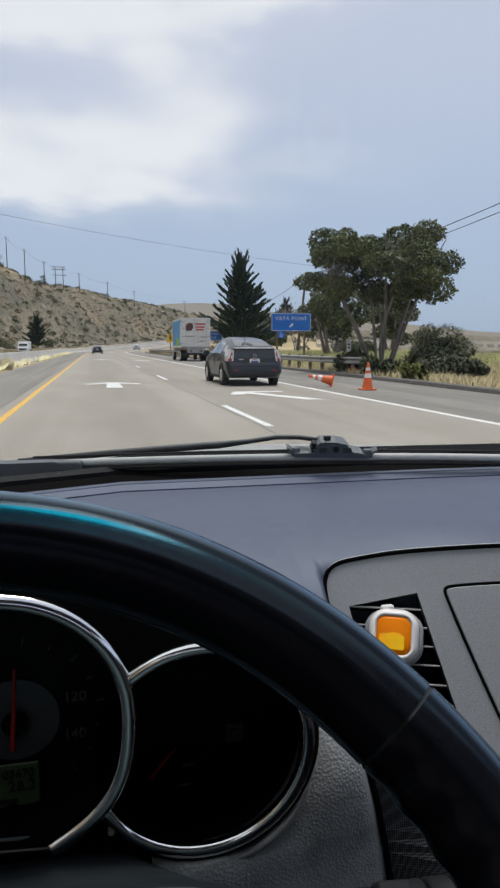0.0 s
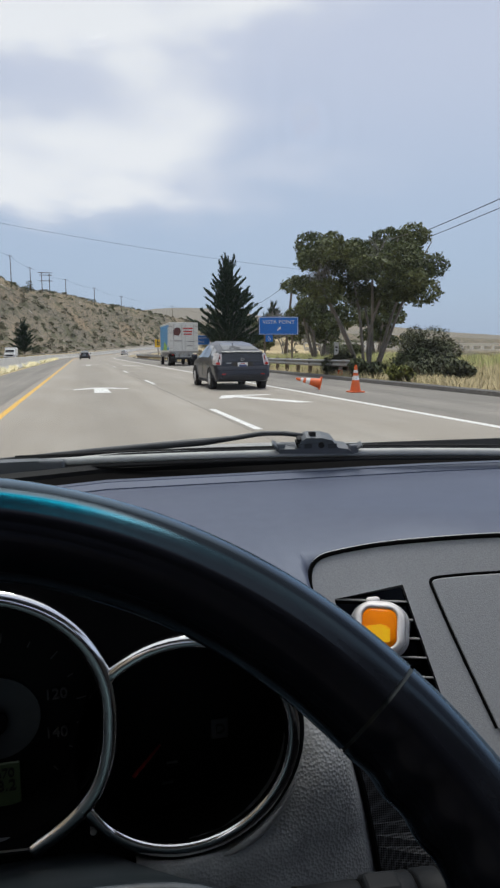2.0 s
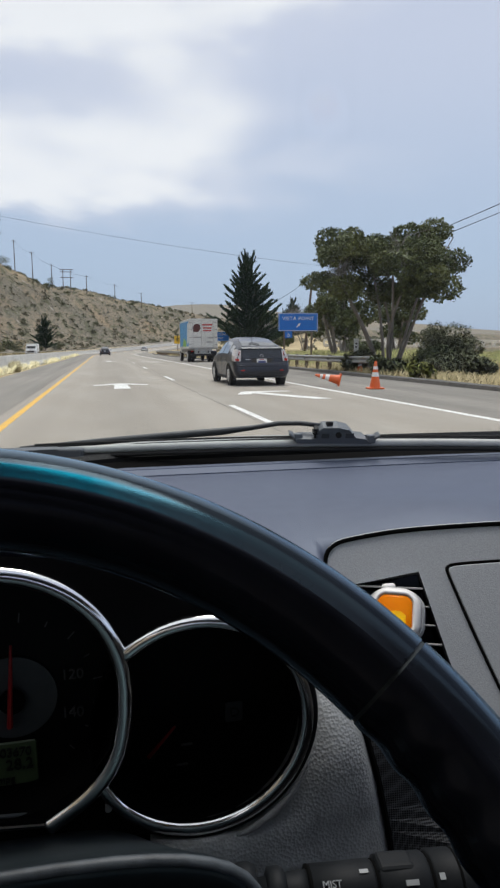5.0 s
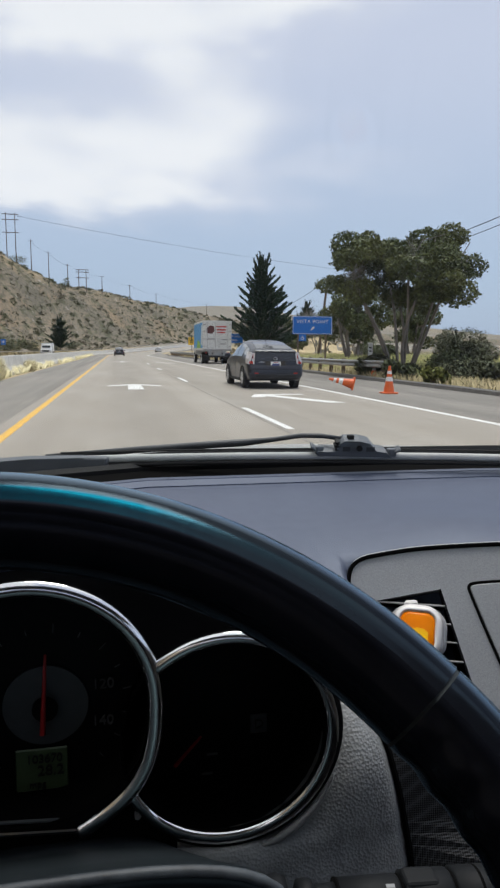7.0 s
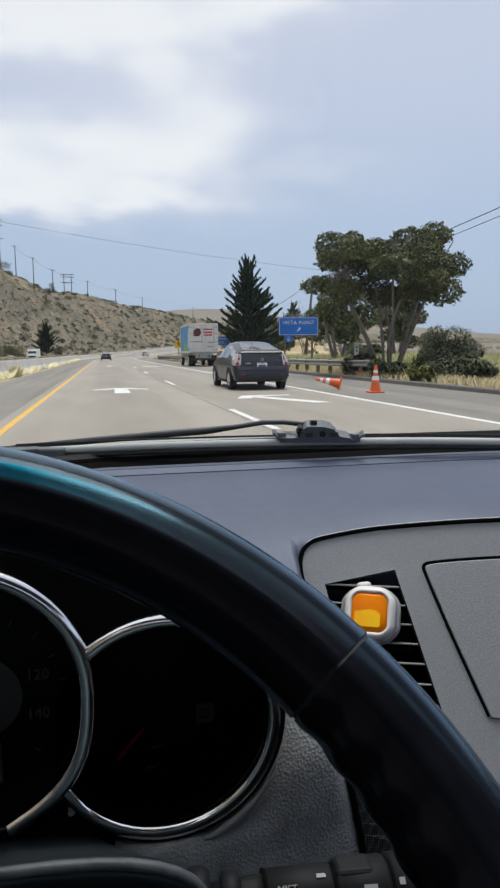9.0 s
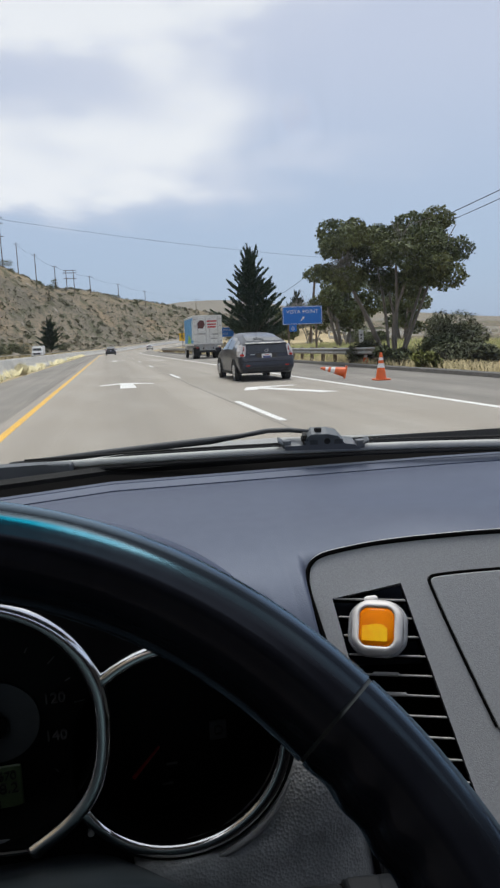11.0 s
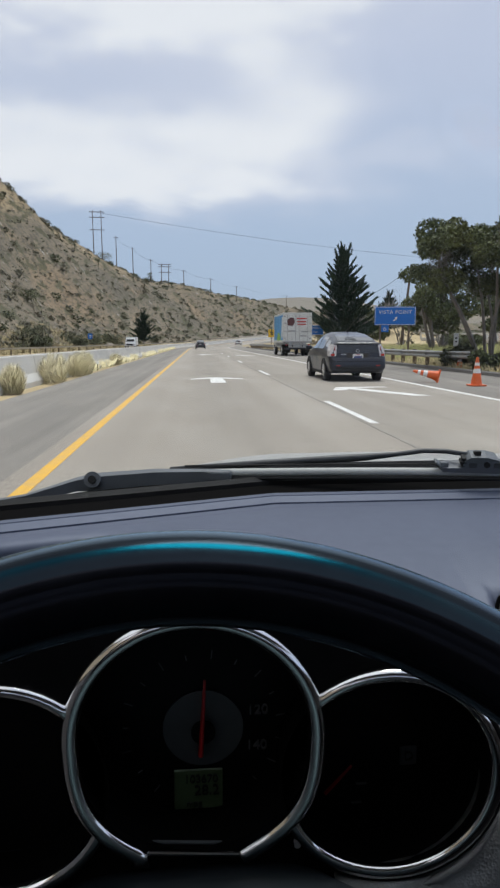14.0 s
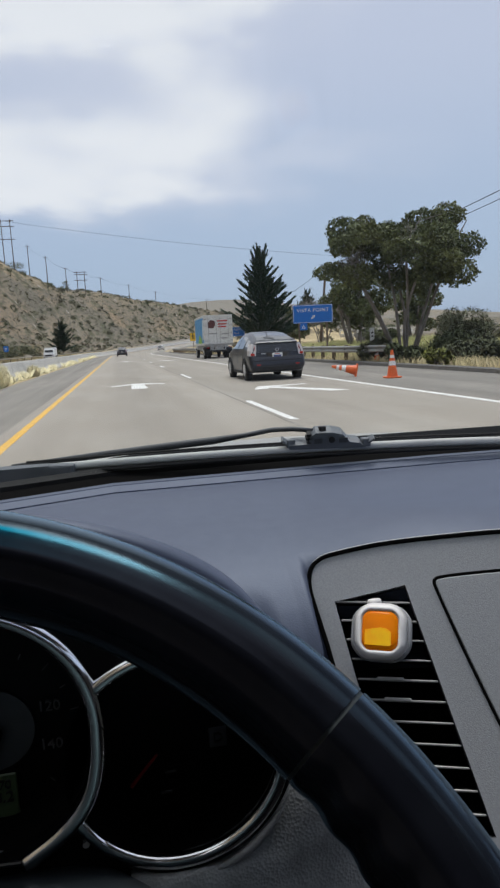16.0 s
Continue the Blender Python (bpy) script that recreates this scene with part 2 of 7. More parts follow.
def soup(name, verts, faces, mat, parent=None, label="", smooth=False):
    me = bpy.data.meshes.new(name)
    me.from_pydata([tuple(v) for v in verts], [], [tuple(f) for f in faces])
    me.update()
    return link_mesh(name, me, mat, parent, label, smooth)


def thing(name, label, category, group="", at=(0, 0, 0), turn=0.0):
    e = new(name)
    e.empty_display_size = 0.1
    e.matrix_basis = pose(*at, 0, 0, turn)
    return tagged(e, label, category, group)


def box(sx, sy, sz, at=(0, 0, 0), bevel=0.0, segs=2, rot=None, bm=None):
    """A box of that size with its middle at at."""
    own = bmesh.new()
    bmesh.ops.create_cube(own, size=1)
    bmesh.ops.scale(own, vec=(sx, sy, sz), verts=own.verts)
    if bevel:
        bmesh.ops.bevel(own, geom=list(own.edges), offset=bevel, segments=segs, affect="EDGES", profile=0.5)
    m = Matrix.Translation(at) @ (rot.to_4x4() if rot else Matrix())
    bmesh.ops.transform(own, matrix=m, verts=own.verts)
    return merged(bm, own)


def merged(bm, own):
    if bm is None:
        return own
    tmp = bpy.data.meshes.new("tmp")
    own.to_mesh(tmp)
    own.free()
    bm.from_mesh(tmp)
    bpy.data.meshes.remove(tmp)
    return bm


def rod(a, b, r0, r1=None, sides=10, bm=None, caps=True):
    """A round bar from a to b."""
    a, b = Vector(a), Vector(b)
    r1 = r0 if r1 is None else r1
    own = bmesh.new()
    bmesh.ops.create_cone(own, cap_ends=caps, segments=sides, radius1=r0, radius2=r1, depth=(b - a).length)
    q = (b - a).to_track_quat("Z", "Y").to_matrix().to_4x4()
    bmesh.ops.transform(own, matrix=Matrix.Translation((a + b) / 2) @ q, verts=own.verts)
    return merged(bm, own)


def sweep(points, radii, sides=8, bm=None, closed=False, flat=1.0):
    """A tube through points."""
    own = bm or bmesh.new()
    pts = [Vector(p) for p in points]
    n = len(pts)
    if isinstance(radii, (int, float)):
        radii = [radii] * n
    rings, up = [], None
    for i, p in enumerate(pts):
        a = pts[(i - 1) % n] if closed or i else p
        b = pts[(i + 1) % n] if closed or i < n - 1 else p
        d = (b - a).normalized()
        if up is None:
            up = d.orthogonal().normalized()
        up = (up - d * up.dot(d)).normalized()
        side = d.cross(up)
        rings.append([own.verts.new(p + (up * math.cos(k) + side * math.sin(k) * flat) * radii[i]) for k in (2 * math.pi * j / sides for j in range(sides))])
    for i in range(n if closed else n - 1):
        a, b = rings[i], rings[(i + 1) % n]
        for j in range(sides):
            own.faces.new((a[j], a[(j + 1) % sides], b[(j + 1) % sides], b[j]))
    if not closed:
        own.faces.new(rings[0][::-1])
        own.faces.new(rings[-1])
    return own


def plate(outline, thick, frame_=None, bm=None, bevel=0.0):
    """A plate from a 2D outline (x, y), thick along z, put into the frame given."""
    own = bmesh.new()
    vs = [own.verts.new((x, y, 0)) for x, y in outline]
    f = own.faces.new(vs)
    r = bmesh.ops.extrude_face_region(own, geom=[f])
    bmesh.ops.translate(own, vec=(0, 0, thick), verts=[v for v in r["geom"] if isinstance(v, bmesh.types.BMVert)])
    bmesh.ops.recalc_face_normals(own, faces=own.faces)
    if bevel:
        rim = [e for e in own.edges if abs(e.verts[0].co.z - thick) < 1e-6 and abs(e.verts[1].co.z - thick) < 1e-6]
        bmesh.ops.bevel(own, geom=rim, offset=bevel, segments=2, affect="EDGES", profile=0.5)
    if frame_:
        bmesh.ops.transform(own, matrix=frame_, verts=own.verts)
    return merged(bm, own)


def loft(sections, bm=None, cap=True):
    """A skin over closed sections of equal point counts."""
    own = bm or bmesh.new()
    rows = [[own.verts.new(p) for p in s] for s in sections]
    n = len(rows[0])
    for a, b in zip(rows, rows[1:]):
        for j in range(n):
            own.faces.new((a[j], a[(j + 1) % n], b[(j + 1) % n], b[j]))
    if cap:
        own.faces.new(rows[0][::-1])
        own.faces.new(rows[-1])
    bmesh.ops.recalc_face_normals(own, faces=own.faces)
    return own


def letters(text, size, mat, parent, m, name="lettering", align="CENTER", depth=0.001, spacing=1.0):
    cu = bpy.data.curves.new("text", "FONT")
    cu.body, cu.size, cu.align_x, cu.align_y, cu.extrude, cu.space_character = text, size, align, "CENTER", depth, spacing
    tmp = bpy.data.objects.new("text", cu)
    scene.collection.objects.link(tmp)
    dg = bpy.context.evaluated_depsgraph_get()
    me = bpy.data.meshes.new_from_object(tmp.evaluated_get(dg))
    bpy.data.objects.remove(tmp)
    me.transform(m)
    me.materials.clear()
    return link_mesh(name, me, mat, parent)


def clump_quads(centres, sizes, rng, aspect=0.55):
    """Leaf quads at random tilts."""
    n = len(centres)
    a = rng.normal(size=(n, 3))
    a /= np.linalg.norm(a, axis=1)[:, None]
    b = np.cross(a, rng.normal(size=(n, 3)))
    b /= np.linalg.norm(b, axis=1)[:, None]
    s = np.asarray(sizes)[:, None] / 2
    v = np.stack([centres - a * s, centres + b * s * aspect, centres + a * s, centres - b * s * aspect], 1).reshape(-1, 3)
    f = np.arange(4 * n).reshape(-1, 4)
    return v, f


def quick(name, verts, faces, mat, parent=None):
    """A large mesh straight from arrays of equal-sized faces."""
    me = bpy.data.meshes.new(name)
    k = faces.shape[1]
    me.vertices.add(len(verts))
    me.vertices.foreach_set("co", np.ascontiguousarray(verts, dtype=np.float32).ravel())
    me.loops.add(faces.size)
    me.loops.foreach_set("vertex_index", np.ascontiguousarray(faces, dtype=np.int32).ravel())
    me.polygons.add(len(faces))
    me.polygons.foreach_set("loop_start", np.arange(0, faces.size, k, dtype=np.int32))
    me.update(calc_edges=True)
    return link_mesh(name, me, mat, parent)



# ---------- the land ----------
def road_x(y):
    return 0.0011 * np.maximum(np.asarray(y, float) - 120, 0) ** 2 * (np.asarray(y) < 700) + (0.0011 * 580**2 + 1.276 * (np.asarray(y, float) - 700)) * (np.asarray(y) >= 700)


def road_z(y):
    return np.minimum(0.00012 * np.maximum(np.asarray(y, float) - 150, 0) ** 2, 9.0)


def step(v, lo, hi):
    t = np.clip((np.asarray(v, float) - lo) / (hi - lo), 0, 1)
    return t * t * (3 - 2 * t)


def wobble(x, y, s, seed=0.0):
    return np.array([noise.noise((a / s + seed, b / s, seed * 3.1)) for a, b in zip(np.ravel(x), np.ravel(y))]).reshape(np.shape(x))


def ground_z(x, y):
    x, y = np.asarray(x, float), np.asarray(y, float)
    d = x - road_x(y)
    base = road_z(y) * np.exp(-np.maximum(np.abs(d) - 60, 0) / 400) - 0.06
    crest = np.interp(y, [-300, 60, 130, 200, 260, 330, 420, 520, 700, 1200, 4000], [34, 56, 59, 54, 40.5, 28, 20.5, 13.5, 12, 10, 0])
    rough = wobble(x, y, 42, 1.3)
    gully = np.abs(wobble(x, y, 26, 4.1))
    foot = -21 + 2.5 * wobble(x, y, 35, 7.7)
    rise = step(foot - d, 0, 52)
    hill = crest * rise * (0.96 + 0.08 * rough) - 5.0 * gully * rise * (1 - rise) * 2 + 0.9 * wobble(x, y, 15, 2.2) * rise
    far_left = 26 * step(-d, 90, 400) * step(y, 150, 900)
    bank = (0.42 * step(d, 11.5, 20) - 4.5 * step(d, 32, 95) + 0.25 * wobble(x, y, 9, 5.5) * step(d, 12, 20)) * step(y, -5, 20) * (1 - step(y, 300, 600))
    knoll = 5.5 * np.exp(-(((x - 46) / 16) ** 2) - ((y - 170) / 38) ** 2)
    ridge = 62 * np.exp(-(((x - 330) / 260) ** 2) - ((y - 1900) / 500) ** 2) + 40 * np.exp(-(((x - 120) / 300) ** 2) - ((y - 1500) / 400) ** 2)
    shore = -34 * step(d, 95, 190) * (1 - step(y, 500, 1500) * step(700 - x, -80, 80))
    return base + hill + far_left + bank + knoll + ridge + shore


def build_ground():
    us = np.linspace(-1, 1, 301)
    xs = 2600 * np.sign(us) * (0.06 * np.abs(us) + 0.94 * np.abs(us) ** 3.4)
    vs = np.linspace(0, 1, 401)
    ys = -120 + 4400 * (0.08 * vs + 0.92 * vs**3.0)
    gx, gy = np.meshgrid(xs, ys)
    gx = gx + road_x(np.minimum(gy, 500))
    z = ground_z(gx, gy)
    n, m = gx.shape
    v = np.stack([gx, gy, z], -1).reshape(-1, 3)
    i = np.arange(n * m).reshape(n, m)
    f = np.stack([i[:-1, :-1], i[:-1, 1:], i[1:, 1:], i[1:, :-1]], -1).reshape(-1, 4)
    ob = quick("ground", v, f, hill_material())
    ob.data.polygons.foreach_set("use_smooth", [True] * len(ob.data.polygons))
    return tagged(ob, "dry brown coastal ground with scrub and bare earth", "ground", kind="structure")


def hill_material():
    """Dry earth: straw near the road, grey scrub and rust-brown cuts on slopes, pale rock streaks."""
    mat = bpy.data.materials.new("dry_hillside")
    mat.use_nodes = True
    nt = mat.node_tree
    N, L = nt.nodes.new, nt.links.new
    p = nt.nodes["Principled BSDF"]
    p.inputs["Roughness"].default_value, p.inputs["Specular IOR Level"].default_value = 0.95, 0.1
    co = N("ShaderNodeTexCoord")

    def noise_at(scale, detail=5, stretch=(1, 0.36, 1), rough=0.6):
        mp, n = N("ShaderNodeMapping"), N("ShaderNodeTexNoise")
        L(co.outputs["Object"], mp.inputs[0])
        mp.inputs["Scale"].default_value = stretch
        L(mp.outputs[0], n.inputs["Vector"])
        n.inputs["Scale"].default_value, n.inputs["Detail"].default_value, n.inputs["Roughness"].default_value = scale, detail, rough
        return n.outputs[0]

    def mix(fac, a, b, lo, hi, top=1.0):
        r, x = N("ShaderNodeMapRange"), N("ShaderNodeMix")
        x.data_type = "RGBA"
        L(fac, r.inputs[0])
        r.inputs[1].default_value, r.inputs[2].default_value, r.inputs[4].default_value = lo, hi, top
        L(r.outputs[0], x.inputs["Factor"])
        for k, c in (("A", a), ("B", b)):
            if isinstance(c, tuple):
                x.inputs[k].default_value = (*c, 1)
            else:
                L(c, x.inputs[k])
        return x.outputs["Result"]

    c = mix(noise_at(0.06), (0.25, 0.207, 0.15), (0.185, 0.162, 0.125), 0.40, 0.60)
    c = mix(noise_at(0.03, 5, (1, 0.5, 1), 0.65), c, (0.33, 0.235, 0.145), 0.54, 0.64, 0.6)
    up = N("ShaderNodeSeparateXYZ")
    L(co.outputs["Object"], up.inputs[0])
    high, both = N("ShaderNodeMapRange"), N("ShaderNodeMath")
    L(up.outputs[2], high.inputs[0])
    high.inputs[1].default_value, high.inputs[2].default_value = 12.0, 34.0
    both.operation = "MULTIPLY"
    L(high.outputs[0], both.inputs[0])
    L(noise_at(0.05, 4), both.inputs[1])
    c = mix(both.outputs[0], c, (0.37, 0.285, 0.175), 0.30, 0.46, 0.85)
    c = mix(noise_at(0.9), c, (0.12, 0.105, 0.08), 0.5, 0.58, 0.75)
    c = mix(noise_at(0.28), c, (0.10, 0.102, 0.06), 0.53, 0.6, 0.8)
    c = mix(noise_at(0.42, 6, (0.3, 0.8, 0.6), 0.7), c, (0.54, 0.50, 0.45), 0.63, 0.67, 0.85)
    g = N("ShaderNodeNewGeometry")
    sep = N("ShaderNodeSeparateXYZ")
    L(g.outputs["Normal"], sep.inputs[0])
    flat_ = mix(noise_at(0.3), (0.50, 0.40, 0.24), (0.40, 0.32, 0.19), 0.4, 0.6)
    # haze of the distance painted in: flat ground turns grey-brown further off
    flat_ = mix(up.outputs[1], flat_, (0.22, 0.20, 0.168), 140, 330)
    c = mix(sep.outputs[2], c, flat_, 0.955, 0.99)
    L(c, p.inputs["Base Color"])
    b = N("ShaderNodeBump")
    b.inputs["Strength"].default_value, b.inputs["Distance"].default_value = 0.45, 0.5
    L(noise_at(0.8, 6), b.inputs["Height"])
    L(b.outputs[0], p.inputs["Normal"])
    return mat


def strip(name, x0, x1, y0, y1, lift, mat, pieces=0, thick=0.05, label="", parent=None):
    """A band of surfacing that follows the road between two offsets."""
    n = pieces or max(2, int((y1 - y0) / 6))
    ys = np.linspace(y0, y1, n + 1)
    v, f = [], []
    for y in ys:
        c, z = float(road_x(y)), float(road_z(y)) + lift
        v += [(c + x0, y, z - thick), (c + x0, y, z), (c + x1, y, z), (c + x1, y, z - thick)]
    for i in range(n):
        a, b = 4 * i, 4 * i + 4
        f += [(a + k, a + k + 1, b + k + 1, b + k)[::-1] for k in range(3)]
    f += [(0, 1, 2, 3)[::-1], (4 * n, 4 * n + 1, 4 * n + 2, 4 * n + 3)]
    return soup(name, v, f, mat, parent, label)


build_ground()
water = box(5600, 6000, 2, (1200, 2200, -13))
tagged(part("water", water, M_SEA), "grey-blue sea out to the horizon", "water", kind="structure")
YELLOW, DASH, EDGE = -1.48, 2.5, 6.0
tagged(strip("road", -1.75, 6.15, -40, 640, 0.0, M_ROAD), "worn pale grey two-lane highway surface", "road", kind="structure")
tagged(strip("road_shoulder_inner", -4.1, -1.75, -40, 640, -0.004, M_SHOULDER), "darker asphalt inner shoulder beside the yellow line", "road", kind="structure")
tagged(strip("road_shoulder_outer", 6.15, 9.9, -40, 640, -0.004, M_SHOULDER), "grey asphalt outer shoulder", "road", kind="structure")
tagged(strip("road_opposite", -17.5, -8.2, -40, 640, 0.0, M_ROAD), "opposite carriageway in pale worn asphalt", "road", kind="structure")
tagged(strip("yellow_line", YELLOW - 0.062, YELLOW + 0.062, -40, 600, 0.004, M_YELLOW, 160, 0.003), "solid yellow edge line on the road", "road marking", kind="structure")
tagged(strip("edge_line", EDGE - 0.075, EDGE + 0.075, -40, 600, 0.004, M_WHITE_LINE, 160, 0.003), "solid white edge line on the road", "road marking", kind="structure")
tagged(strip("tar_seam", DASH - 0.14, DASH - 0.10, -40, 300, 0.004, M_SEAM, 60, 0.003), "dark tar seam between the lanes", "road marking", kind="structure")
for k in range(28):
    y = 9.4 + 14.63 * k
    tagged(strip("lane_dash", DASH - 0.06, DASH + 0.06, y, y + 3.66, 0.0055, M_WHITE_LINE, 2, 0.003), "white lane dash painted on the road", "road marking", "lane dashes", "structure")


def dike():
    ys = np.linspace(-40, 400, 180)
    secs = []
    for y in ys:
        c, z = float(road_x(y)) + 9.9, float(road_z(y))
        h = 0.13 + 0.02 * noise.noise((y * 0.7, 3, 1))
        secs.append([(c + a, y, z + b) for a, b in ((0, -0.06), (0.05, h * 0.8), (0.14, h), (0.26, h), (0.36, h * 0.7), (0.45, -0.06))])
    tagged(part("kerb", loft(secs), M_DIKE), "low dark asphalt kerb along the shoulder", "kerb", kind="structure")


dike()



# ---------- the car we sit in ----------
CAR = thing("car", "silver car with dark grey cabin driving on the highway", "car")
M_DASH = material("dash_pad_vinyl", (0.058, 0.070, 0.106), 0.52, second=(0.051, 0.062, 0.096), scale=60, third=(0.066, 0.079, 0.118), scale2=5, bump=0.18, bump_scale=700, voronoi=True, spec=0.5)
M_DASH.node_tree.nodes["Principled BSDF"].inputs["Specular Tint"].default_value = (0.7, 0.82, 1.0, 1)
M_BEZEL = material("grey_panel_plastic", (0.37, 0.387, 0.405), 0.44, second=(0.295, 0.31, 0.325), scale=800, bump=0.3, bump_scale=1100, voronoi=True)
M_BLACK = material("black_plastic", (0.0035, 0.0037, 0.004), 0.8, second=(0.005, 0.005, 0.0055), scale=40, bump=0.15, bump_scale=500, spec=0.06)
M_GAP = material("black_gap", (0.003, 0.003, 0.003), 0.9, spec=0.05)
M_GRAIN = material("grained_silver_vinyl", (0.27, 0.28, 0.28), 0.38, second=(0.20, 0.21, 0.21), scale=60, bump=0.6, bump_scale=480, voronoi=True, spec=0.7)


def woven_mesh():
    """Dark speaker cloth with a regular weave of lighter threads."""
    mat = bpy.data.materials.new("speaker_mesh")
    mat.use_nodes = True
    nt = mat.node_tree
    N, L = nt.nodes.new, nt.links.new
    p = nt.nodes["Principled BSDF"]
    co, vo, r, mx, b = N("ShaderNodeTexCoord"), N("ShaderNodeTexVoronoi"), N("ShaderNodeMapRange"), N("ShaderNodeMix"), N("ShaderNodeBump")
    L(co.outputs["Object"], vo.inputs["Vector"])
    vo.inputs["Scale"].default_value, vo.inputs["Randomness"].default_value = 620, 0.0
    L(vo.outputs["Distance"], r.inputs[0])
    r.inputs[1].default_value, r.inputs[2].default_value = 0.42, 0.6
    mx.data_type = "RGBA"
    mx.inputs["A"].default_value, mx.inputs["B"].default_value = (0.002, 0.002, 0.002, 1), (0.07, 0.073, 0.077, 1)
    L(r.outputs[0], mx.inputs["Factor"])
    L(mx.outputs["Result"], p.inputs["Base Color"])
    p.inputs["Roughness"].default_value = 0.6
    L(vo.outputs["Distance"], b.inputs["Height"])
    b.inputs["Strength"].default_value, b.inputs["Distance"].default_value = 0.6, 0.001
    L(b.outputs[0], p.inputs["Normal"])
    return mat


M_MESH = woven_mesh()
M_STALK = material("stalk_plastic", (0.006, 0.0075, 0.009), 0.6, second=(0.008, 0.0095, 0.011), scale=50, bump=0.06, bump_scale=800, voronoi=True, spec=0.15)
M_LEATHER = material("black_leather", (0.0045, 0.005, 0.0075), 0.25, second=(0.007, 0.008, 0.011), scale=30, third=(0.010, 0.0115, 0.015), scale2=6, spec=0.3, bump=0.018, bump_scale=900, voronoi=True)


def teal_gloss(mat):
    """Nearly black leather; its teal highlight is painted into the gloss by viewing angle."""
    nt = mat.node_tree
    N, L = nt.nodes.new, nt.links.new
    p, out = nt.nodes["Principled BSDF"], nt.nodes["Material Output"]
    p.inputs["Specular IOR Level"].default_value = 0.0
    p.inputs["Roughness"].default_value = 0.9
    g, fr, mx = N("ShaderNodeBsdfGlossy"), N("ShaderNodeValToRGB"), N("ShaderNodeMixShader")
    # gloss strength shaped by angle: peak at the teal band, dip, bright edges
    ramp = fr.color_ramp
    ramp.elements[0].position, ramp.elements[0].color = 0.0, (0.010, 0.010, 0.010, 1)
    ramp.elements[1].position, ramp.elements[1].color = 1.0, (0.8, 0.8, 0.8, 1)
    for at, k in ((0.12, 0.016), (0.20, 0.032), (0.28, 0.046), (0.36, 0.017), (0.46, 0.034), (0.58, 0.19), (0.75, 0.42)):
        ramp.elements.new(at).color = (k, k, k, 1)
    # gloss colour shifts from teal to pale blue towards the right, mottled; roughness flecked
    co, sp, rightward, worn, mot, fleck = N("ShaderNodeTexCoord"), N("ShaderNodeSeparateXYZ"), N("ShaderNodeMapRange"), N("ShaderNodeMix"), N("ShaderNodeTexNoise"), N("ShaderNodeTexNoise")
    add, rough = N("ShaderNodeMath"), N("ShaderNodeMapRange")
    L(co.outputs["Object"], sp.inputs[0])
    L(co.outputs["Object"], mot.inputs["Vector"])
    L(co.outputs["Object"], fleck.inputs["Vector"])
    mot.inputs["Scale"].default_value, fleck.inputs["Scale"].default_value, fleck.inputs["Detail"].default_value = 45, 420, 5
    add.operation = "MULTIPLY_ADD"
    L(mot.outputs[0], add.inputs[0])
    add.inputs[1].default_value = 0.06
    L(sp.outputs["X"], add.inputs[2])
    L(add.outputs[0], rightward.inputs[0])
    rightward.inputs[1].default_value, rightward.inputs[2].default_value = 0.03, 0.13
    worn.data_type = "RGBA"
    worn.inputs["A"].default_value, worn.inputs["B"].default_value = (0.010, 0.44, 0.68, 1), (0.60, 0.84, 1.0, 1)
    L(rightward.outputs[0], worn.inputs["Factor"])
    # highlight colours painted by angle: grey face-on, teal band, plain sky blue at edges
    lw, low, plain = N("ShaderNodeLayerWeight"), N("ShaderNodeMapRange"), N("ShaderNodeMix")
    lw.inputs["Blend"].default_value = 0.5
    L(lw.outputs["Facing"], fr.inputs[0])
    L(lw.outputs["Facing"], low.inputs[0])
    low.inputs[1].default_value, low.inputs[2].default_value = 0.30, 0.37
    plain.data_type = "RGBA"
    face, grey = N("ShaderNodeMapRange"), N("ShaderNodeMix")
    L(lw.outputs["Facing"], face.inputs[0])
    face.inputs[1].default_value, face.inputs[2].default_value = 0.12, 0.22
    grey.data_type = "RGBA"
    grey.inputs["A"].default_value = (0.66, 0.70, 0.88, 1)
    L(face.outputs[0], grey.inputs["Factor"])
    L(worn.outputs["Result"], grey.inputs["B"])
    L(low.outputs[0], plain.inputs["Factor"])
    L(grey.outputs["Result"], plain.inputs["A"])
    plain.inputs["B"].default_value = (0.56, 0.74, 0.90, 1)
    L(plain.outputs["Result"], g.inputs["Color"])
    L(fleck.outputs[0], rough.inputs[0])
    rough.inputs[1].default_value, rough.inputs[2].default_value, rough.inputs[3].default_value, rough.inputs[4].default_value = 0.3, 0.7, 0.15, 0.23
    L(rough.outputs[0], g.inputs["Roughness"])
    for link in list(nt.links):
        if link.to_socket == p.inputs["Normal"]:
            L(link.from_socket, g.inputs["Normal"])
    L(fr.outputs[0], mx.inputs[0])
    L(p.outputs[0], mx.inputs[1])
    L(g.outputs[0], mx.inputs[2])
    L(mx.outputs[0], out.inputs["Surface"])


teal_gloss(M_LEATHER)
M_THREAD = material("worn_seam", (0.020, 0.030, 0.034), 0.6, second=(0.014, 0.021, 0.024), scale=200)
M_CHROME = material("chrome", (0.97, 0.965, 0.96), 0.13, 1.0, second=(0.75, 0.75, 0.76), scale=20)
M_DIAL = material("dial_black", (0.003, 0.003, 0.0035), 0.5, second=(0.004, 0.004, 0.0045), scale=30, spec=0.15)
M_DIALGREY = material("dial_grey_disc", (0.052, 0.059, 0.064), 0.5, second=(0.043, 0.049, 0.054), scale=50)
M_LCD = material("lcd_green", (0.075, 0.112, 0.056), 0.4, second=(0.066, 0.10, 0.05), scale=40)
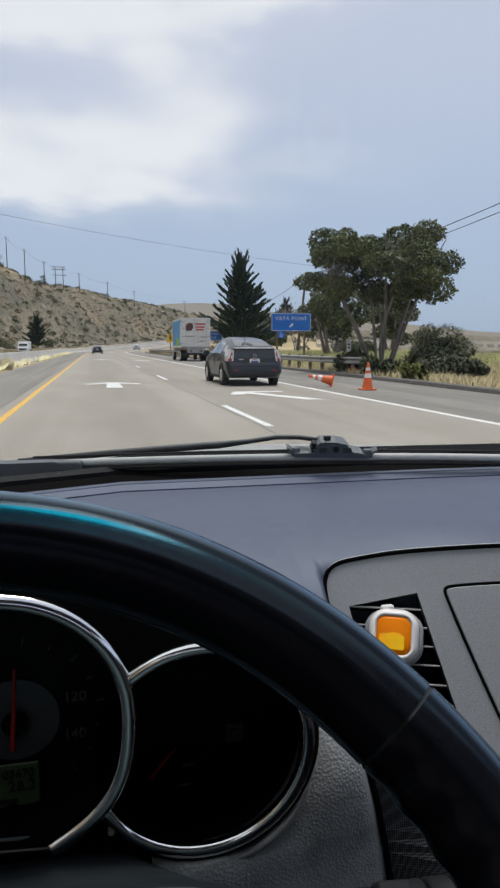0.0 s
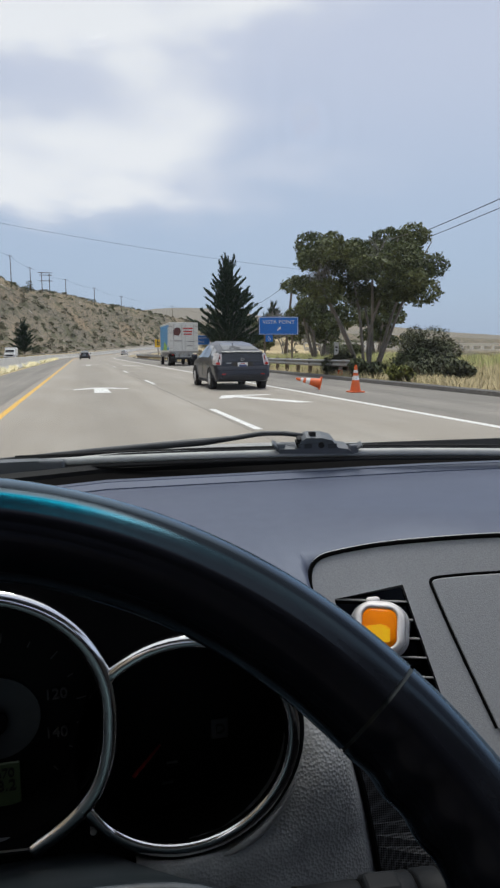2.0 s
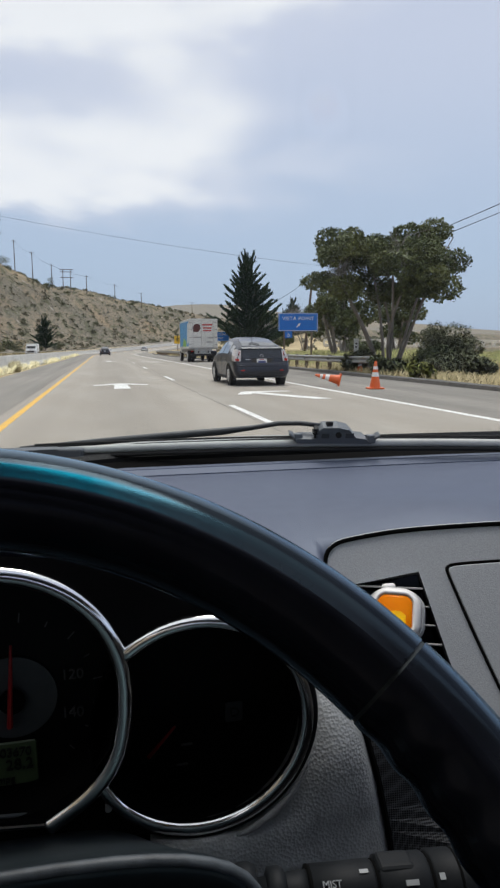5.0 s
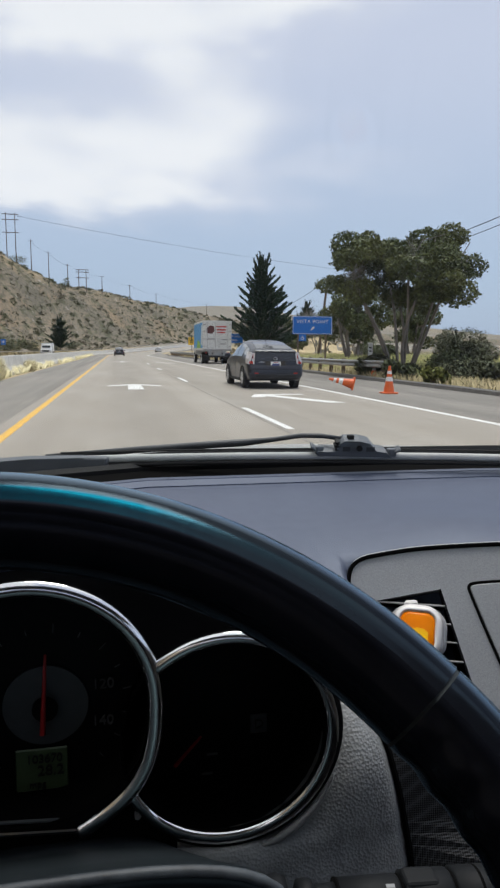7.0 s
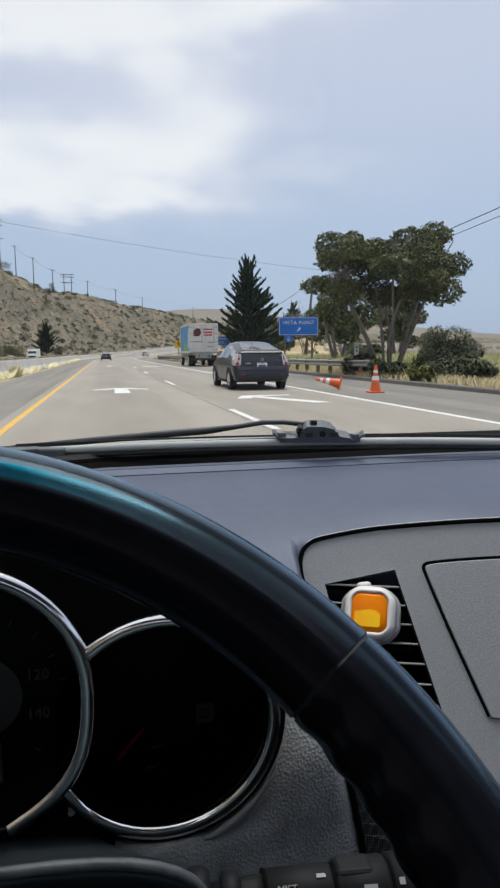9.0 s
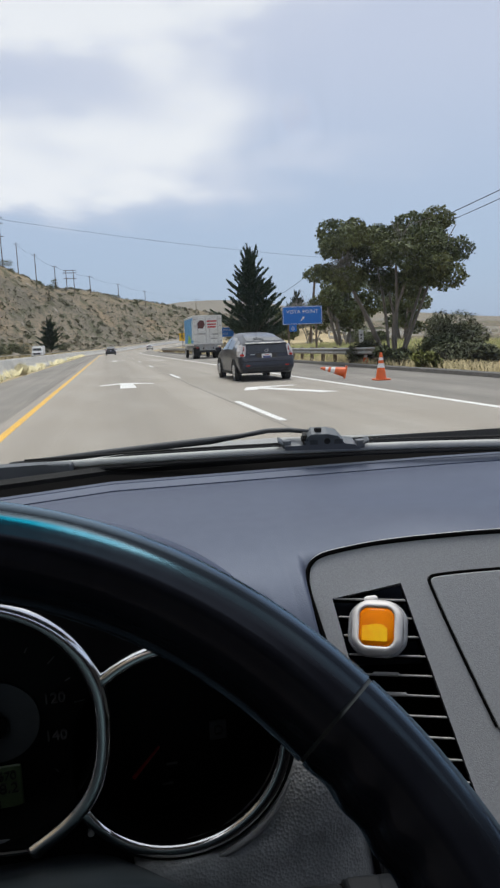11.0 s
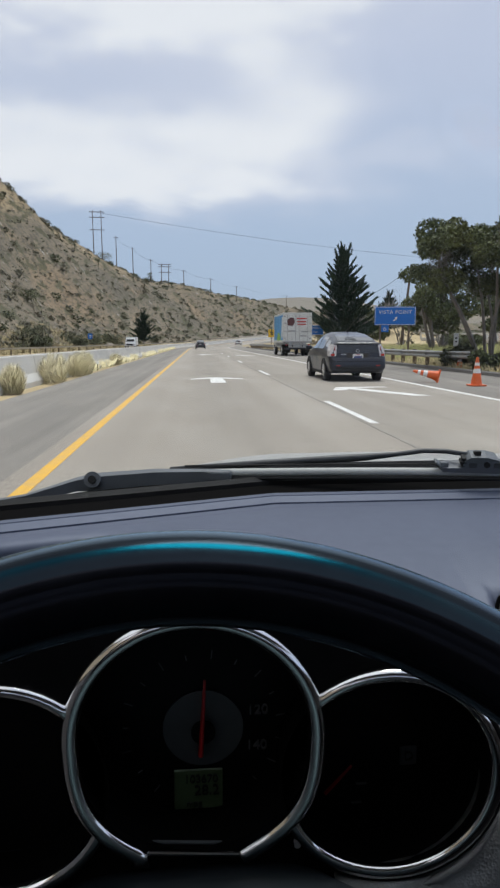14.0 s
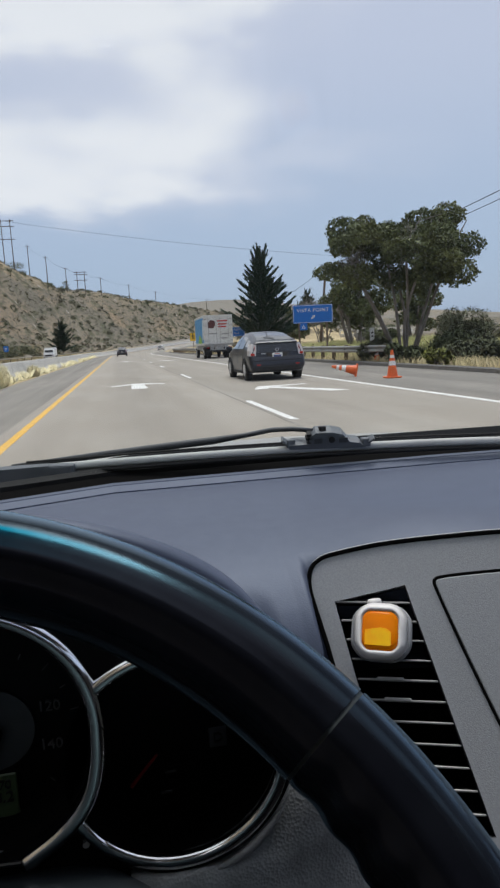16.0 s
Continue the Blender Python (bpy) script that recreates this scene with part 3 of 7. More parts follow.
M_INK = material("lcd_ink", (0.008, 0.01, 0.008), 0.6)
M_NEEDLE_RED = material("red_needle", (0.3, 0.010, 0.012), 0.4)
M_PRINT = material("grey_print", (0.07, 0.072, 0.075), 0.6)
M_PRINT_W = material("white_print", (0.24, 0.255, 0.26), 0.6)
M_CLIP = material("white_clip_plastic", (0.74, 0.73, 0.71), 0.4, second=(0.68, 0.67, 0.66), scale=30)
# the clip's sides, coloured darker than its white front
M_CLIP_SIDE = material("grey_clip_plastic", (0.36, 0.37, 0.38), 0.45, second=(0.32, 0.33, 0.34), scale=30)
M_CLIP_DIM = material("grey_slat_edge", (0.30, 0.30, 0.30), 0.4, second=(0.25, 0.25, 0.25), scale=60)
M_WIPER = material("wiper_black", (0.03, 0.033, 0.037), 0.45, second=(0.045, 0.048, 0.052), scale=25, third=(0.06, 0.062, 0.065), scale2=8)
M_BLADE = material("grey_blade_carrier", (0.50, 0.51, 0.49), 0.9, second=(0.42, 0.43, 0.42), scale=40, third=(0.46, 0.46, 0.45), scale2=9)
M_ARM = material("grey_wiper_arm", (0.10, 0.11, 0.125), 0.45, second=(0.085, 0.095, 0.105), scale=30)
M_RUBBER = material("rubber", (0.01, 0.01, 0.01), 0.8, second=(0.014, 0.014, 0.014), scale=20)
M_HOOD = material("silver_car_paint", (0.30, 0.30, 0.285), 0.5, 0.2, second=(0.36, 0.36, 0.345), scale=30, coat=0.15)
M_LINER = material("grey_headliner", (0.22, 0.215, 0.21), 0.95, second=(0.20, 0.195, 0.19), scale=80)
M_GLASS = glass_pane("windscreen_glass", (0.93, 0.955, 0.95))
M_AMBER = material("amber_gel", (1.0, 0.57, 0.001), 0.2, second=(1.0, 0.40, 0.001), scale=60, spec=0.2)
M_AMBER.node_tree.nodes["Principled BSDF"].inputs["Subsurface Weight"].default_value = 0.0
M_AMBER_DEEP = material("amber_frame", (0.80, 0.22, 0.001), 0.15, second=(0.7, 0.17, 0.001), scale=40, spec=0.08)


def rear_edge(x):
    """Where the top pad ends under the windscreen."""
    return 0.755 - 0.34 * max(0.0, 0.03 - x) - 0.06 * max(0.0, x - 0.45)


def near_edge(x):
    return 0.507 - 0.33 * (min(max(x, 0.17), 0.5) - 0.19) 


def dashboard():
    root = Fitting("dashboard", "dark grey vinyl dashboard under the windscreen")
    xs = np.unique(np.round(np.concatenate([np.linspace(-0.52, 1.1, 82), np.linspace(0.0, 0.21, 106)]), 4))

    def profile(x):
        f, n = rear_edge(x), near_edge(x)
        zt = 0.966 + 0.016 * float(step(x, 0.17, 0.33))
        # beside the centre panel the near face slopes gently; elsewhere it drops behind the panel and the dials
        steep = ((n + 0.002, zt - 0.004), (n - 0.002, zt - 0.012), (n - 0.004, zt - 0.02), (n - 0.008, zt - 0.04), (n - 0.012, zt - 0.12))
        clear = float(step(x, 0.140, 0.156))  # past the dial tunnels
        gentle = ((n - 0.004, zt - 0.001), (n - 0.022, zt - 0.009), (n - 0.045, zt - 0.022), (n - 0.055 - 0.02 * clear, zt - 0.045), (n - 0.055 - 0.045 * clear, zt - 0.11))
        drop = []
        for i, (a, b) in enumerate(zip(steep, gentle)):
            w = float(step(x, 0.0, 0.09)) * (1 - (float(step(x, 0.192, 0.200)) if i > 1 else 0.0))
            y, z = a[0] + (b[0] - a[0]) * w, a[1] + (b[1] - a[1]) * w
            under = 0.469 + (-0.3017 * (x - 0.259) + 0.5194 * (z - 0.95)) / 0.7999  # just behind the panel's face
            drop.append((max(y, y + (under - y) * float(step(x, 0.183 - 0.001 * i, 0.190 - 0.001 * i))), z))
        drop += [(n - 0.05, zt - 0.25), (n - 0.05, zt - 0.45)]
        return [(f + 0.004, 0.978), (f - 0.004, 0.9865), (f - 0.03, 0.989), (f - 0.10, 0.990), (0.45 * f + 0.55 * n, 0.986), (0.2 * f + 0.8 * n, zt + 0.014), (n + 0.012, zt + 0.0035)] + drop

    bm = bmesh.new()
    rows = [[bm.verts.new((x, y, z)) for y, z in profile(x)] for x in xs]
    for a, b in zip(rows, rows[1:]):
        for j in range(len(a) - 1):
            bm.faces.new((a[j], b[j], b[j + 1], a[j + 1]))
    part("top_pad", bm, M_DASH, root, smooth=True)
    # strip with the demister slots under the glass
    secs = []
    for x in xs:
        f = rear_edge(x)
        secs.append([(x, f + 0.006, 0.974), (x, f + 0.008, 0.9855), (x, f + 0.022, 0.990), (x, f + 0.025, 0.986), (x, f + 0.028, 0.990), (x, f + 0.036, 0.991), (x, f + 0.037, 0.974)])
    part("demister_strip", loft(secs), M_DASH, root, "slotted demister strip")
    secs = [[(x, rear_edge(x) + a, z) for a, z in ((0.0375, 0.970), (0.0375, 0.984), (0.06, 0.987), (0.078, 0.992), (0.079, 0.970))] for x in xs]
    part("demister_slot", loft(secs), M_GAP, root, "black slot below the glass")
    return root


dashboard()

# axes of the centre panel: u across, v down, w out of it towards the driver
PU = Vector((0.936, -0.353, 0.0))
PV = Vector((-0.1834, -0.4858, -0.8546))
PW = PU.cross(PV) * -1
PANEL = Matrix((PU, -PV, PW)).transposed().to_4x4()
PANEL.translation = Vector((0.259, 0.465, 0.950))


def smooth_outline(pts, n=4):
    """Rounds an open polyline's corners by cutting them twice."""
    for _ in range(n):
        out = [pts[0]]
        for a, b in zip(pts, pts[1:]):
            out += [(a[0] * 0.75 + b[0] * 0.25, a[1] * 0.75 + b[1] * 0.25), (a[0] * 0.25 + b[0] * 0.75, a[1] * 0.25 + b[1] * 0.75)]
        pts = out + [pts[-1]]
    return pts


def centre_panel():
    root = Fitting("centre_panel", "mid-grey plastic centre panel with air vent and lid")
    edge = [(-0.036, -0.15), (-0.0585, -0.0581), (-0.0696, -0.0258), (-0.079, 0.003), (-0.0735, 0.022), (-0.045, 0.0295), (-0.016, 0.0355), (0.0293, 0.0409), (0.0749, 0.0453), (0.16, 0.050), (0.30, 0.050)]
    edge = [(-0.022, -0.19)] + edge
    top = smooth_outline(edge, 3)
    hole = [(-0.0565, -0.0127), (-0.0004, 0.0013), (0.0534, -0.1715), (-0.012, -0.1715)]
    # the face is built as bands round the vent's hole
    bm = bmesh.new()
    outer = [p for p in top] + [(0.30, -0.19)]
    vo = [bm.verts.new((x, y, 0)) for x, y in outer]
    vh = [bm.verts.new((x, y, 0)) for x, y in hole]
    eo = [bm.edges.new((vo[i], vo[(i + 1) % len(vo)])) for i in range(len(vo))]
    eh = [bm.edges.new((vh[i], vh[(i + 1) % 4])) for i in range(4)]
    bmesh.ops.triangle_fill(bm, edges=eo + eh, use_beauty=True)
    r = bmesh.ops.extrude_face_region(bm, geom=list(bm.faces))
    bmesh.ops.translate(bm, vec=(0, 0, -0.012), verts=[v for v in r["geom"] if isinstance(v, bmesh.types.BMVert)])
    bmesh.ops.recalc_face_normals(bm, faces=bm.faces)
    bmesh.ops.transform(bm, matrix=PANEL, verts=bm.verts)
    part("panel_face", bm, M_BEZEL, root)
    rim = [PANEL @ Vector((x, y, 0.0003)) for x, y in top]
    part("panel_gap", sweep(rim, 0.0019, 6), M_GAP, root, "black gap round the panel")
    rim2 = [PANEL @ Vector((x * 1.0, y + 0.0018, 0.0006)) for x, y in top]
    part("panel_lip", sweep(rim2, 0.0007, 5), M_BEZEL, root)
    lid = smooth_outline([(0.0655, -0.105), (0.0404, -0.0452), (0.0235, -0.001), (0.0215, 0.0062), (0.029, 0.0088), (0.0719, 0.0138), (0.14, 0.019), (0.29, 0.02)], 3)
    part("lid_gap", sweep([PANEL @ Vector((x, y, 0.0002)) for x, y in lid], 0.0013, 6), M_GAP, root, "black gap round the lid")
    part("lid", plate(lid + [(0.29, -0.105)], 0.0022, PANEL @ Matrix.Translation((0.0014, -0.0012, -0.0005)), bevel=0.0008), M_BEZEL, root, "grey storage lid")
    return root


centre_panel()


def air_vent():
    root = Fitting("air_vent", "black dashboard air vent with horizontal grey slats")
    bm = bmesh.new()
    hole = [(-0.0565, -0.0127), (-0.0004, 0.0013), (0.0534, -0.1715), (-0.012, -0.1715)]
    a = [bm.verts.new((x, y, 0.0)) for x, y in hole]
    b = [bm.verts.new((x, y, -0.045)) for x, y in hole]
    for i in range(4):
        bm.faces.new((a[i], a[(i + 1) % 4], b[(i + 1) % 4], b[i]))
    bm.faces.new(b)
    bmesh.ops.transform(bm, matrix=PANEL, verts=bm.verts)
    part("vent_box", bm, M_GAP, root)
    for k in range(11):
        y = -0.0125 - 0.0146 * k
        xl = -0.0565 + 0.0445 * (-y - 0.0127) / 0.1588
        xr = -0.0004 + 0.0538 * (-y + 0.0013) / 0.1728
        s = box(xr - xl - 0.002, 0.0011, 0.022, ((xl + xr) / 2, y, -0.0135), 0.0004, 1)
        lip = box(xr - xl - 0.002, 0.0016, 0.0016, ((xl + xr) / 2, y, -0.0016), 0.0005, 1)
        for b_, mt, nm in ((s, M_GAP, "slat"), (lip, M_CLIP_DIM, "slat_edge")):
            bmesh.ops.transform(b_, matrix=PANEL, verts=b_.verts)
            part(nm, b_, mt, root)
    for k, x in ((4, -0.0145), (5, -0.0095)):
        tab = box(0.0205, 0.0030, 0.004, (x, -0.0119 - 0.0146 * k, -0.0022), 0.0008, 1)
        bmesh.ops.transform(tab, matrix=PANEL, verts=tab.verts)
        part("slat_tab", tab, M_CLIP_DIM, root)
    return root


air_vent()


def vent_clip():
    root = thing("air_freshener", "white vent-clip air freshener with amber gel window", "air freshener")
    m = PANEL @ pose(-0.0205, -0.0325, 0.006, 0, 0, -3) @ pose(0, 0, 0, -8, -5, 0)

    def rounded(w, h, r, n=6):
        flat = [(sx * (w / 2 - r) + r * math.cos(t), sy * (h / 2 - r) + r * math.sin(t)) for sx, sy, t0 in ((1, 1, 0), (-1, 1, 90), (-1, -1, 180), (1, -1, 270)) for t in (radians(t0 + 90 * i / n) for i in range(n + 1))]
        return [(x * (1.03 - 0.11 * (2 * y / h) ** 2), y * (1.02 - 0.06 * (2 * x / w) ** 2)) for x, y in flat]

    secs = []
    for z, w, h, r in ((-0.022, 0.038, 0.038, 0.012), (-0.014, 0.0455, 0.0435, 0.014), (-0.006, 0.0465, 0.0455, 0.0145), (0.001, 0.0415, 0.0445, 0.014), (0.0065, 0.0375, 0.0415, 0.012), (0.0098, 0.0345, 0.0385, 0.010), (0.0110, 0.0310, 0.0345, 0.008), (0.0108, 0.0292, 0.0318, 0.006), (0.0080, 0.0275, 0.0300, 0.005)):
        secs.append([m @ Vector((x, y - 0.16 * (z + 0.022), z)) for x, y in rounded(w, h, r)])
    part("clip_body", loft(secs[:4]), M_CLIP_SIDE, root, "rear and sides of the clip in darker grey", True)
    part("front_shell", loft(secs[3:]), M_CLIP, root, smooth=True)
    part("gel_window", loft([[m @ Vector((x, y - 0.16 * (z + 0.022), z)) for x, y in rounded(w, h, 0.006)] for z, w, h in ((0.0065, 0.0278, 0.0305), (0.0098, 0.0270, 0.0297), (0.0110, 0.0225, 0.0250))]), M_AMBER_DEEP, root, "glossy amber window", True)
    part("gel", plate([(-0.0104, -0.0114), (0.0082, -0.0114), (0.0092, -0.0104), (0.0092, -0.001), (0.006, 0.0016), (0.001, 0.0022), (-0.0104, 0.0)], 0.0004, m @ Matrix.Translation((-0.0006, -0.0056, 0.0111))), M_AMBER, root, "bright yellow gel")
    part("dial_knob", box(0.012, 0.006, 0.010, tuple(m @ Vector((-0.006, 0.0190, -0.005))), 0.0028, 3), M_CLIP, root)
    part("clip_stem", rod(m @ Vector((0, -0.004, -0.006)), m @ Vector((0, -0.004, -0.03)), 0.006), M_BLACK, root)
    return root


vent_clip()


def smooth_path(pts, n=3):
    for _ in range(n):
        out = [pts[0]]
        for a, b in zip(pts, pts[1:]):
            out += [tuple(p * 0.75 + q * 0.25 for p, q in zip(a, b)), tuple(p * 0.25 + q * 0.75 for p, q in zip(a, b))]
        pts = out + [pts[-1]]
    return pts


# ---------- instrument cluster ----------
CY = 0.390
GX, GZ, GR = -0.066, 0.918, 0.0825
SX, SZ, SR = 0.0652, 0.8848, 0.0735


def swung(p):
    """Swings the right-hand dial's front towards the driver, along the lines of sight."""
    x, y, z = p
    if x < 0.017:
        return p
    y2 = CY - 0.17 * (x - 0.017) - 0.05 * (0.934 - z) * min(1.0, (x - 0.017) / 0.04)
    k = (y2 + 0.019) / (CY + 0.019)
    return (0.031 + (x - 0.031) * k, y - CY + y2, 1.124 + (z - 1.124) * k)


def ring_tube(cx, cz, r, a0, a1, tube=0.0042, bm=None, flat=1.0):
    n = 48
    pts = [(cx + r * math.cos(t), CY, cz + r * math.sin(t)) for t in (radians(a0 + (a1 - a0) * i / n) for i in range(n + 1))]
    return sweep([swung(p) for p in pts] if cx > 0 else pts, tube, 8, bm)


def dial_tunnel(cx, cz, r):
    """A short black funnel and its floor behind a ring."""
    secs = []
    for y, k, deep in ((CY + 0.001, 1.0, 1.0), (CY + 0.012, 0.975, 1.012), (CY + 0.056, 0.985, 1.0614)):
        mx, mz = cx * deep, 1.139 + (cz - 1.139) * deep  # narrows along the driver's lines of sight
        row = [(mx + r * k * math.cos(t), y, mz + r * k * math.sin(t)) for t in (2 * math.pi * i / 48 for i in range(48))]
        secs.append([swung(p) for p in row] if cx > 0 and y < CY + 0.005 else row)
    bm = loft(secs, cap=False)
    return bm


def instrument_cluster():
    root = Fitting("instrument_panel", "black instrument cluster with three chrome-ringed dials")
    # front mask with three openings
    bm = bmesh.new()
    mask = [(-0.33, 0.76), (0.095, 0.76), (0.132, 0.82), (0.143, 0.88), (0.138, 0.935), (0.115, 0.975), (0.05, 1.0), (-0.066, 1.012), (-0.19, 1.0), (-0.28, 0.97), (-0.33, 0.92)]
    a = math.degrees(math.acos(((SX - GX) ** 2 + (GZ - SZ) ** 2 + GR**2 - SR**2) / (2 * math.hypot(SX - GX, GZ - SZ) * GR)))
    edges = []
    vo = [bm.verts.new((x, CY + 0.002, z)) for x, z in mask]
    edges += [bm.edges.new((vo[i], vo[(i + 1) % len(vo)])) for i in range(len(vo))]
    line = math.degrees(math.atan2(SZ - GZ, SX - GX))
    line2 = 180 - line
    b = math.degrees(math.acos((math.hypot(SX - GX, GZ - SZ) ** 2 + SR**2 - GR**2) / (2 * math.hypot(SX - GX, GZ - SZ) * SR)))
    loop = []
    c2 = (b - line, 360 - line - b)
    arcs = ((GX, GZ, GR, line + a, line2 - a), (2 * GX - SX, SZ, SR, *c2), (GX, GZ, GR, line2 + a, 360 + line - a), (SX, SZ, SR, line + b - 180, line + 180 - b))
    for cx, cz, r, t0, t1 in arcs:
        for i in range(24):
            t = radians(t0 + (t1 - t0) * i / 24)
            loop.append((cx + r * math.cos(t), cz + r * math.sin(t)))
    vh = [bm.verts.new((x, CY + 0.002, z)) for x, z in loop]
    edges += [bm.edges.new((vh[i], vh[(i + 1) % len(vh)])) for i in range(len(vh))]
    bmesh.ops.triangle_fill(bm, edges=edges, use_beauty=True)
    part("mask", bm, M_BLACK, root)
    part("centre_tunnel", dial_tunnel(GX, GZ, GR), M_GAP, root, smooth=True)
    part("fuel_tunnel", dial_tunnel(SX, SZ, SR), M_GAP, root, smooth=True)
    part("rev_tunnel", dial_tunnel(2 * GX - SX, SZ, SR), M_GAP, root, smooth=True)
    # chrome rings
    low = smooth_path([(0.0825, 0.0), (0.0815, -0.026), (0.0745, -0.052), (0.057, -0.073), (0.031, -0.089)], 2)
    path = [(-x, z) for x, z in low][::-1] + [(GR * math.cos(t), GR * math.sin(t)) for t in (radians(176 - 4 * i) for i in range(43))] + low
    path[0] = (-0.042, -0.0875)
    part("centre_ring", sweep([(GX + x, CY, GZ + z) for x, z in path], 0.0058, 12), M_CHROME, root, "chrome bezel ring", True)
    part("ring_foot", rod((GX - 0.043, CY, 0.836), (GX + 0.031, CY, 0.830), 0.0020), M_CHROME, root, "straight chrome foot of the ring")
    part("foot_line", rod((GX - 0.043, CY + 0.004, 0.841), (GX + 0.027, CY + 0.004, 0.8355), 0.0012), M_DIALGREY, root)
    part("fuel_ring", ring_tube(SX, SZ, SR, line + 180 + b - 360 + 5, line + 180 - b, 0.0050), M_CHROME, root, "chrome bezel ring", True)
    part("outer_lip", ring_tube(SX, SZ, SR + 0.0035, -118, 70, 0.0035), M_BLACK, root, "black lip round the ring", True)
    part("rev_ring", ring_tube(2 * GX - SX, SZ, SR, c2[0], c2[1] - 5, 0.0050), M_CHROME, root, "chrome bezel ring", True)
    # dials
    back = CY + 0.0285

    def disc(cx, cz, r, y, name, mat, n=40):
        own = bmesh.new()
        bmesh.ops.create_cone(own, cap_ends=True, segments=n, radius1=r, radius2=r, depth=0.002)
        bmesh.ops.transform(own, matrix=Matrix.Translation((cx, y, cz)) @ pose(0, 0, 0, 90), verts=own.verts)
        return part(name, own, mat, root)

    for cx, cz, r in ((GX, GZ, GR), (SX, SZ, SR), (2 * GX - SX, SZ, SR)):
        disc(cx * 1.0614, 1.139 + (cz - 1.139) * 1.0614, r, CY + 0.0585, "dial_face", M_DIAL)
    before = set(root.ob.children)
    hx, hz = GX + 0.009, GZ - 0.0125
    disc(hx, hz, 0.0285, back, "hub_disc", M_DIALGREY)
    disc(hx, hz, 0.0085, back - 0.006, "needle_hub", M_BLACK)
    part("speed_needle", rod((hx - 0.002, back - 0.008, hz - 0.017), (hx + 0.0015, back - 0.008, hz + 0.040), 0.0020, 0.0009, 6), M_NEEDLE_RED, root, "red speedometer needle")
    lx, lz = GX + 0.005, 0.859
    part("lcd", box(0.035, 0.002, 0.031, (lx, back - 0.0012, lz), 0.0008, 1), M_LCD, root, "green-grey trip display")
    up = pose(0, 0, 0, 90)
    letters("103670", 0.0085, M_INK, root, Matrix.Translation((lx + 0.002, back - 0.0028, lz + 0.0085)) @ up, spacing=0.95)
    letters("28.2", 0.0105, M_INK, root, Matrix.Translation((lx + 0.006, back - 0.0028, lz - 0.0005)) @ up)
    letters("mpg", 0.0065, M_INK, root, Matrix.Translation((lx - 0.003, back - 0.0028, lz - 0.0105)) @ up)
    for text, a in (("120", 17.0), ("140", -20.5)):
        t = radians(a)
        letters(text, 0.0102, M_PRINT, root, Matrix.Translation((hx + 0.0405 * math.cos(t), back - 0.0012, hz + 0.0425 * math.sin(t))) @ up)
    for k in range(16):
        t = radians(-48 + 18.75 * k)
        c, s = math.cos(t), math.sin(t)
        part("tick", rod((hx + 0.0525 * c, back - 0.001, hz + 0.0525 * s), (hx + (0.059 if k % 2 else 0.0565) * c, back - 0.001, hz + (0.059 if k % 2 else 0.0565) * s), 0.0005, sides=5), M_PRINT, root)
    part("gear_window", box(0.0125, 0.002, 0.0145, (SX + 0.0275, back, SZ - 0.009), 0.0006, 1), M_DIALGREY, root, "small grey gear display")
    letters("D", 0.010, M_INK, root, Matrix.Translation((SX + 0.0275, back - 0.0014, SZ - 0.009)) @ up)
    part("fuel_needle", rod((SX - 0.0345, back - 0.004, SZ - 0.0335), (SX - 0.0155, back - 0.004, SZ - 0.0125), 0.0016, 0.001, 6), M_NEEDLE_RED, root, "red fuel needle")
    for dz in (0.0, -0.012):
        part("dial_mark", box(0.008, 0.001, 0.0015, (SX - 0.007 + 0.3 * dz, back - 0.001, SZ - 0.029 + 1.25 * dz)), M_PRINT, root)
    # the dials' floors lie deep in their tunnels, along the driver's lines of sight
    eye = Matrix.Translation((0.0, -0.021, 1.139))
    for ob in set(root.ob.children) - before:
        ob.data.transform(eye @ Matrix.Scale(1.0614, 4) @ eye.inverted())
    part("trip_stalk", rod((0.003, CY - 0.003, 0.836), (0.003, CY + 0.002, 0.836), 0.0022), M_GALV, root, "small trip reset pin")
    return root


instrument_cluster()


def cluster_hood():
    """The visor that arches over the dials and runs back into the top pad."""
    secs = []
    n = 40
    for y, k, h in ((0.62, 0.80, 0.070), (0.57, 0.90, 0.096), (0.52, 0.955, 0.118), (0.47, 0.985, 0.136), (0.43, 0.998, 0.148), (0.418, 1.0, 0.1535), (0.408, 0.998, 0.1545), (0.403, 0.99, 0.151), (0.402, 0.975, 0.146), (0.408, 0.96, 0.141), (0.45, 0.93, 0.135)):
        row = []
        for i in range(n + 1):
            c = math.cos(math.pi * i / n)
            row.append((GX + 0.212 * k * c, y, 0.93 + (h - 0.03) * max(0.0, 1 - c * c) ** 0.6))
        secs.append(row)

    def skin(part_of):
        bm = bmesh.new()
        rows = [[bm.verts.new(p) for p in s] for s in part_of]
        for a, b in zip(rows, rows[1:]):
            for j in range(n):
                bm.faces.new((a[j], a[j + 1], b[j + 1], b[j]))
        return bm

    hood = part("cluster_hood", skin(secs[:9]), M_DASH, CAR, "dark grey vinyl hood arching over the dials", True)
    part("hood_lining", skin(secs[8:]), M_BLACK, hood, "black inside of the hood", True)
    return hood


cluster_hood()


def leaning(p):
    """Brings the trim's lower part nearer to the driver, along the lines of sight."""
    x, y, z = p
    k = (y - 0.13 * (0.925 - z) + 0.034 * max(0.0, (z - 0.835) / 0.09) ** 2 + 0.019) / (y + 0.019)
    return (0.02 + (x - 0.02) * k, -0.019 + (y + 0.019) * k, 1.14 + (z - 1.14) * k)


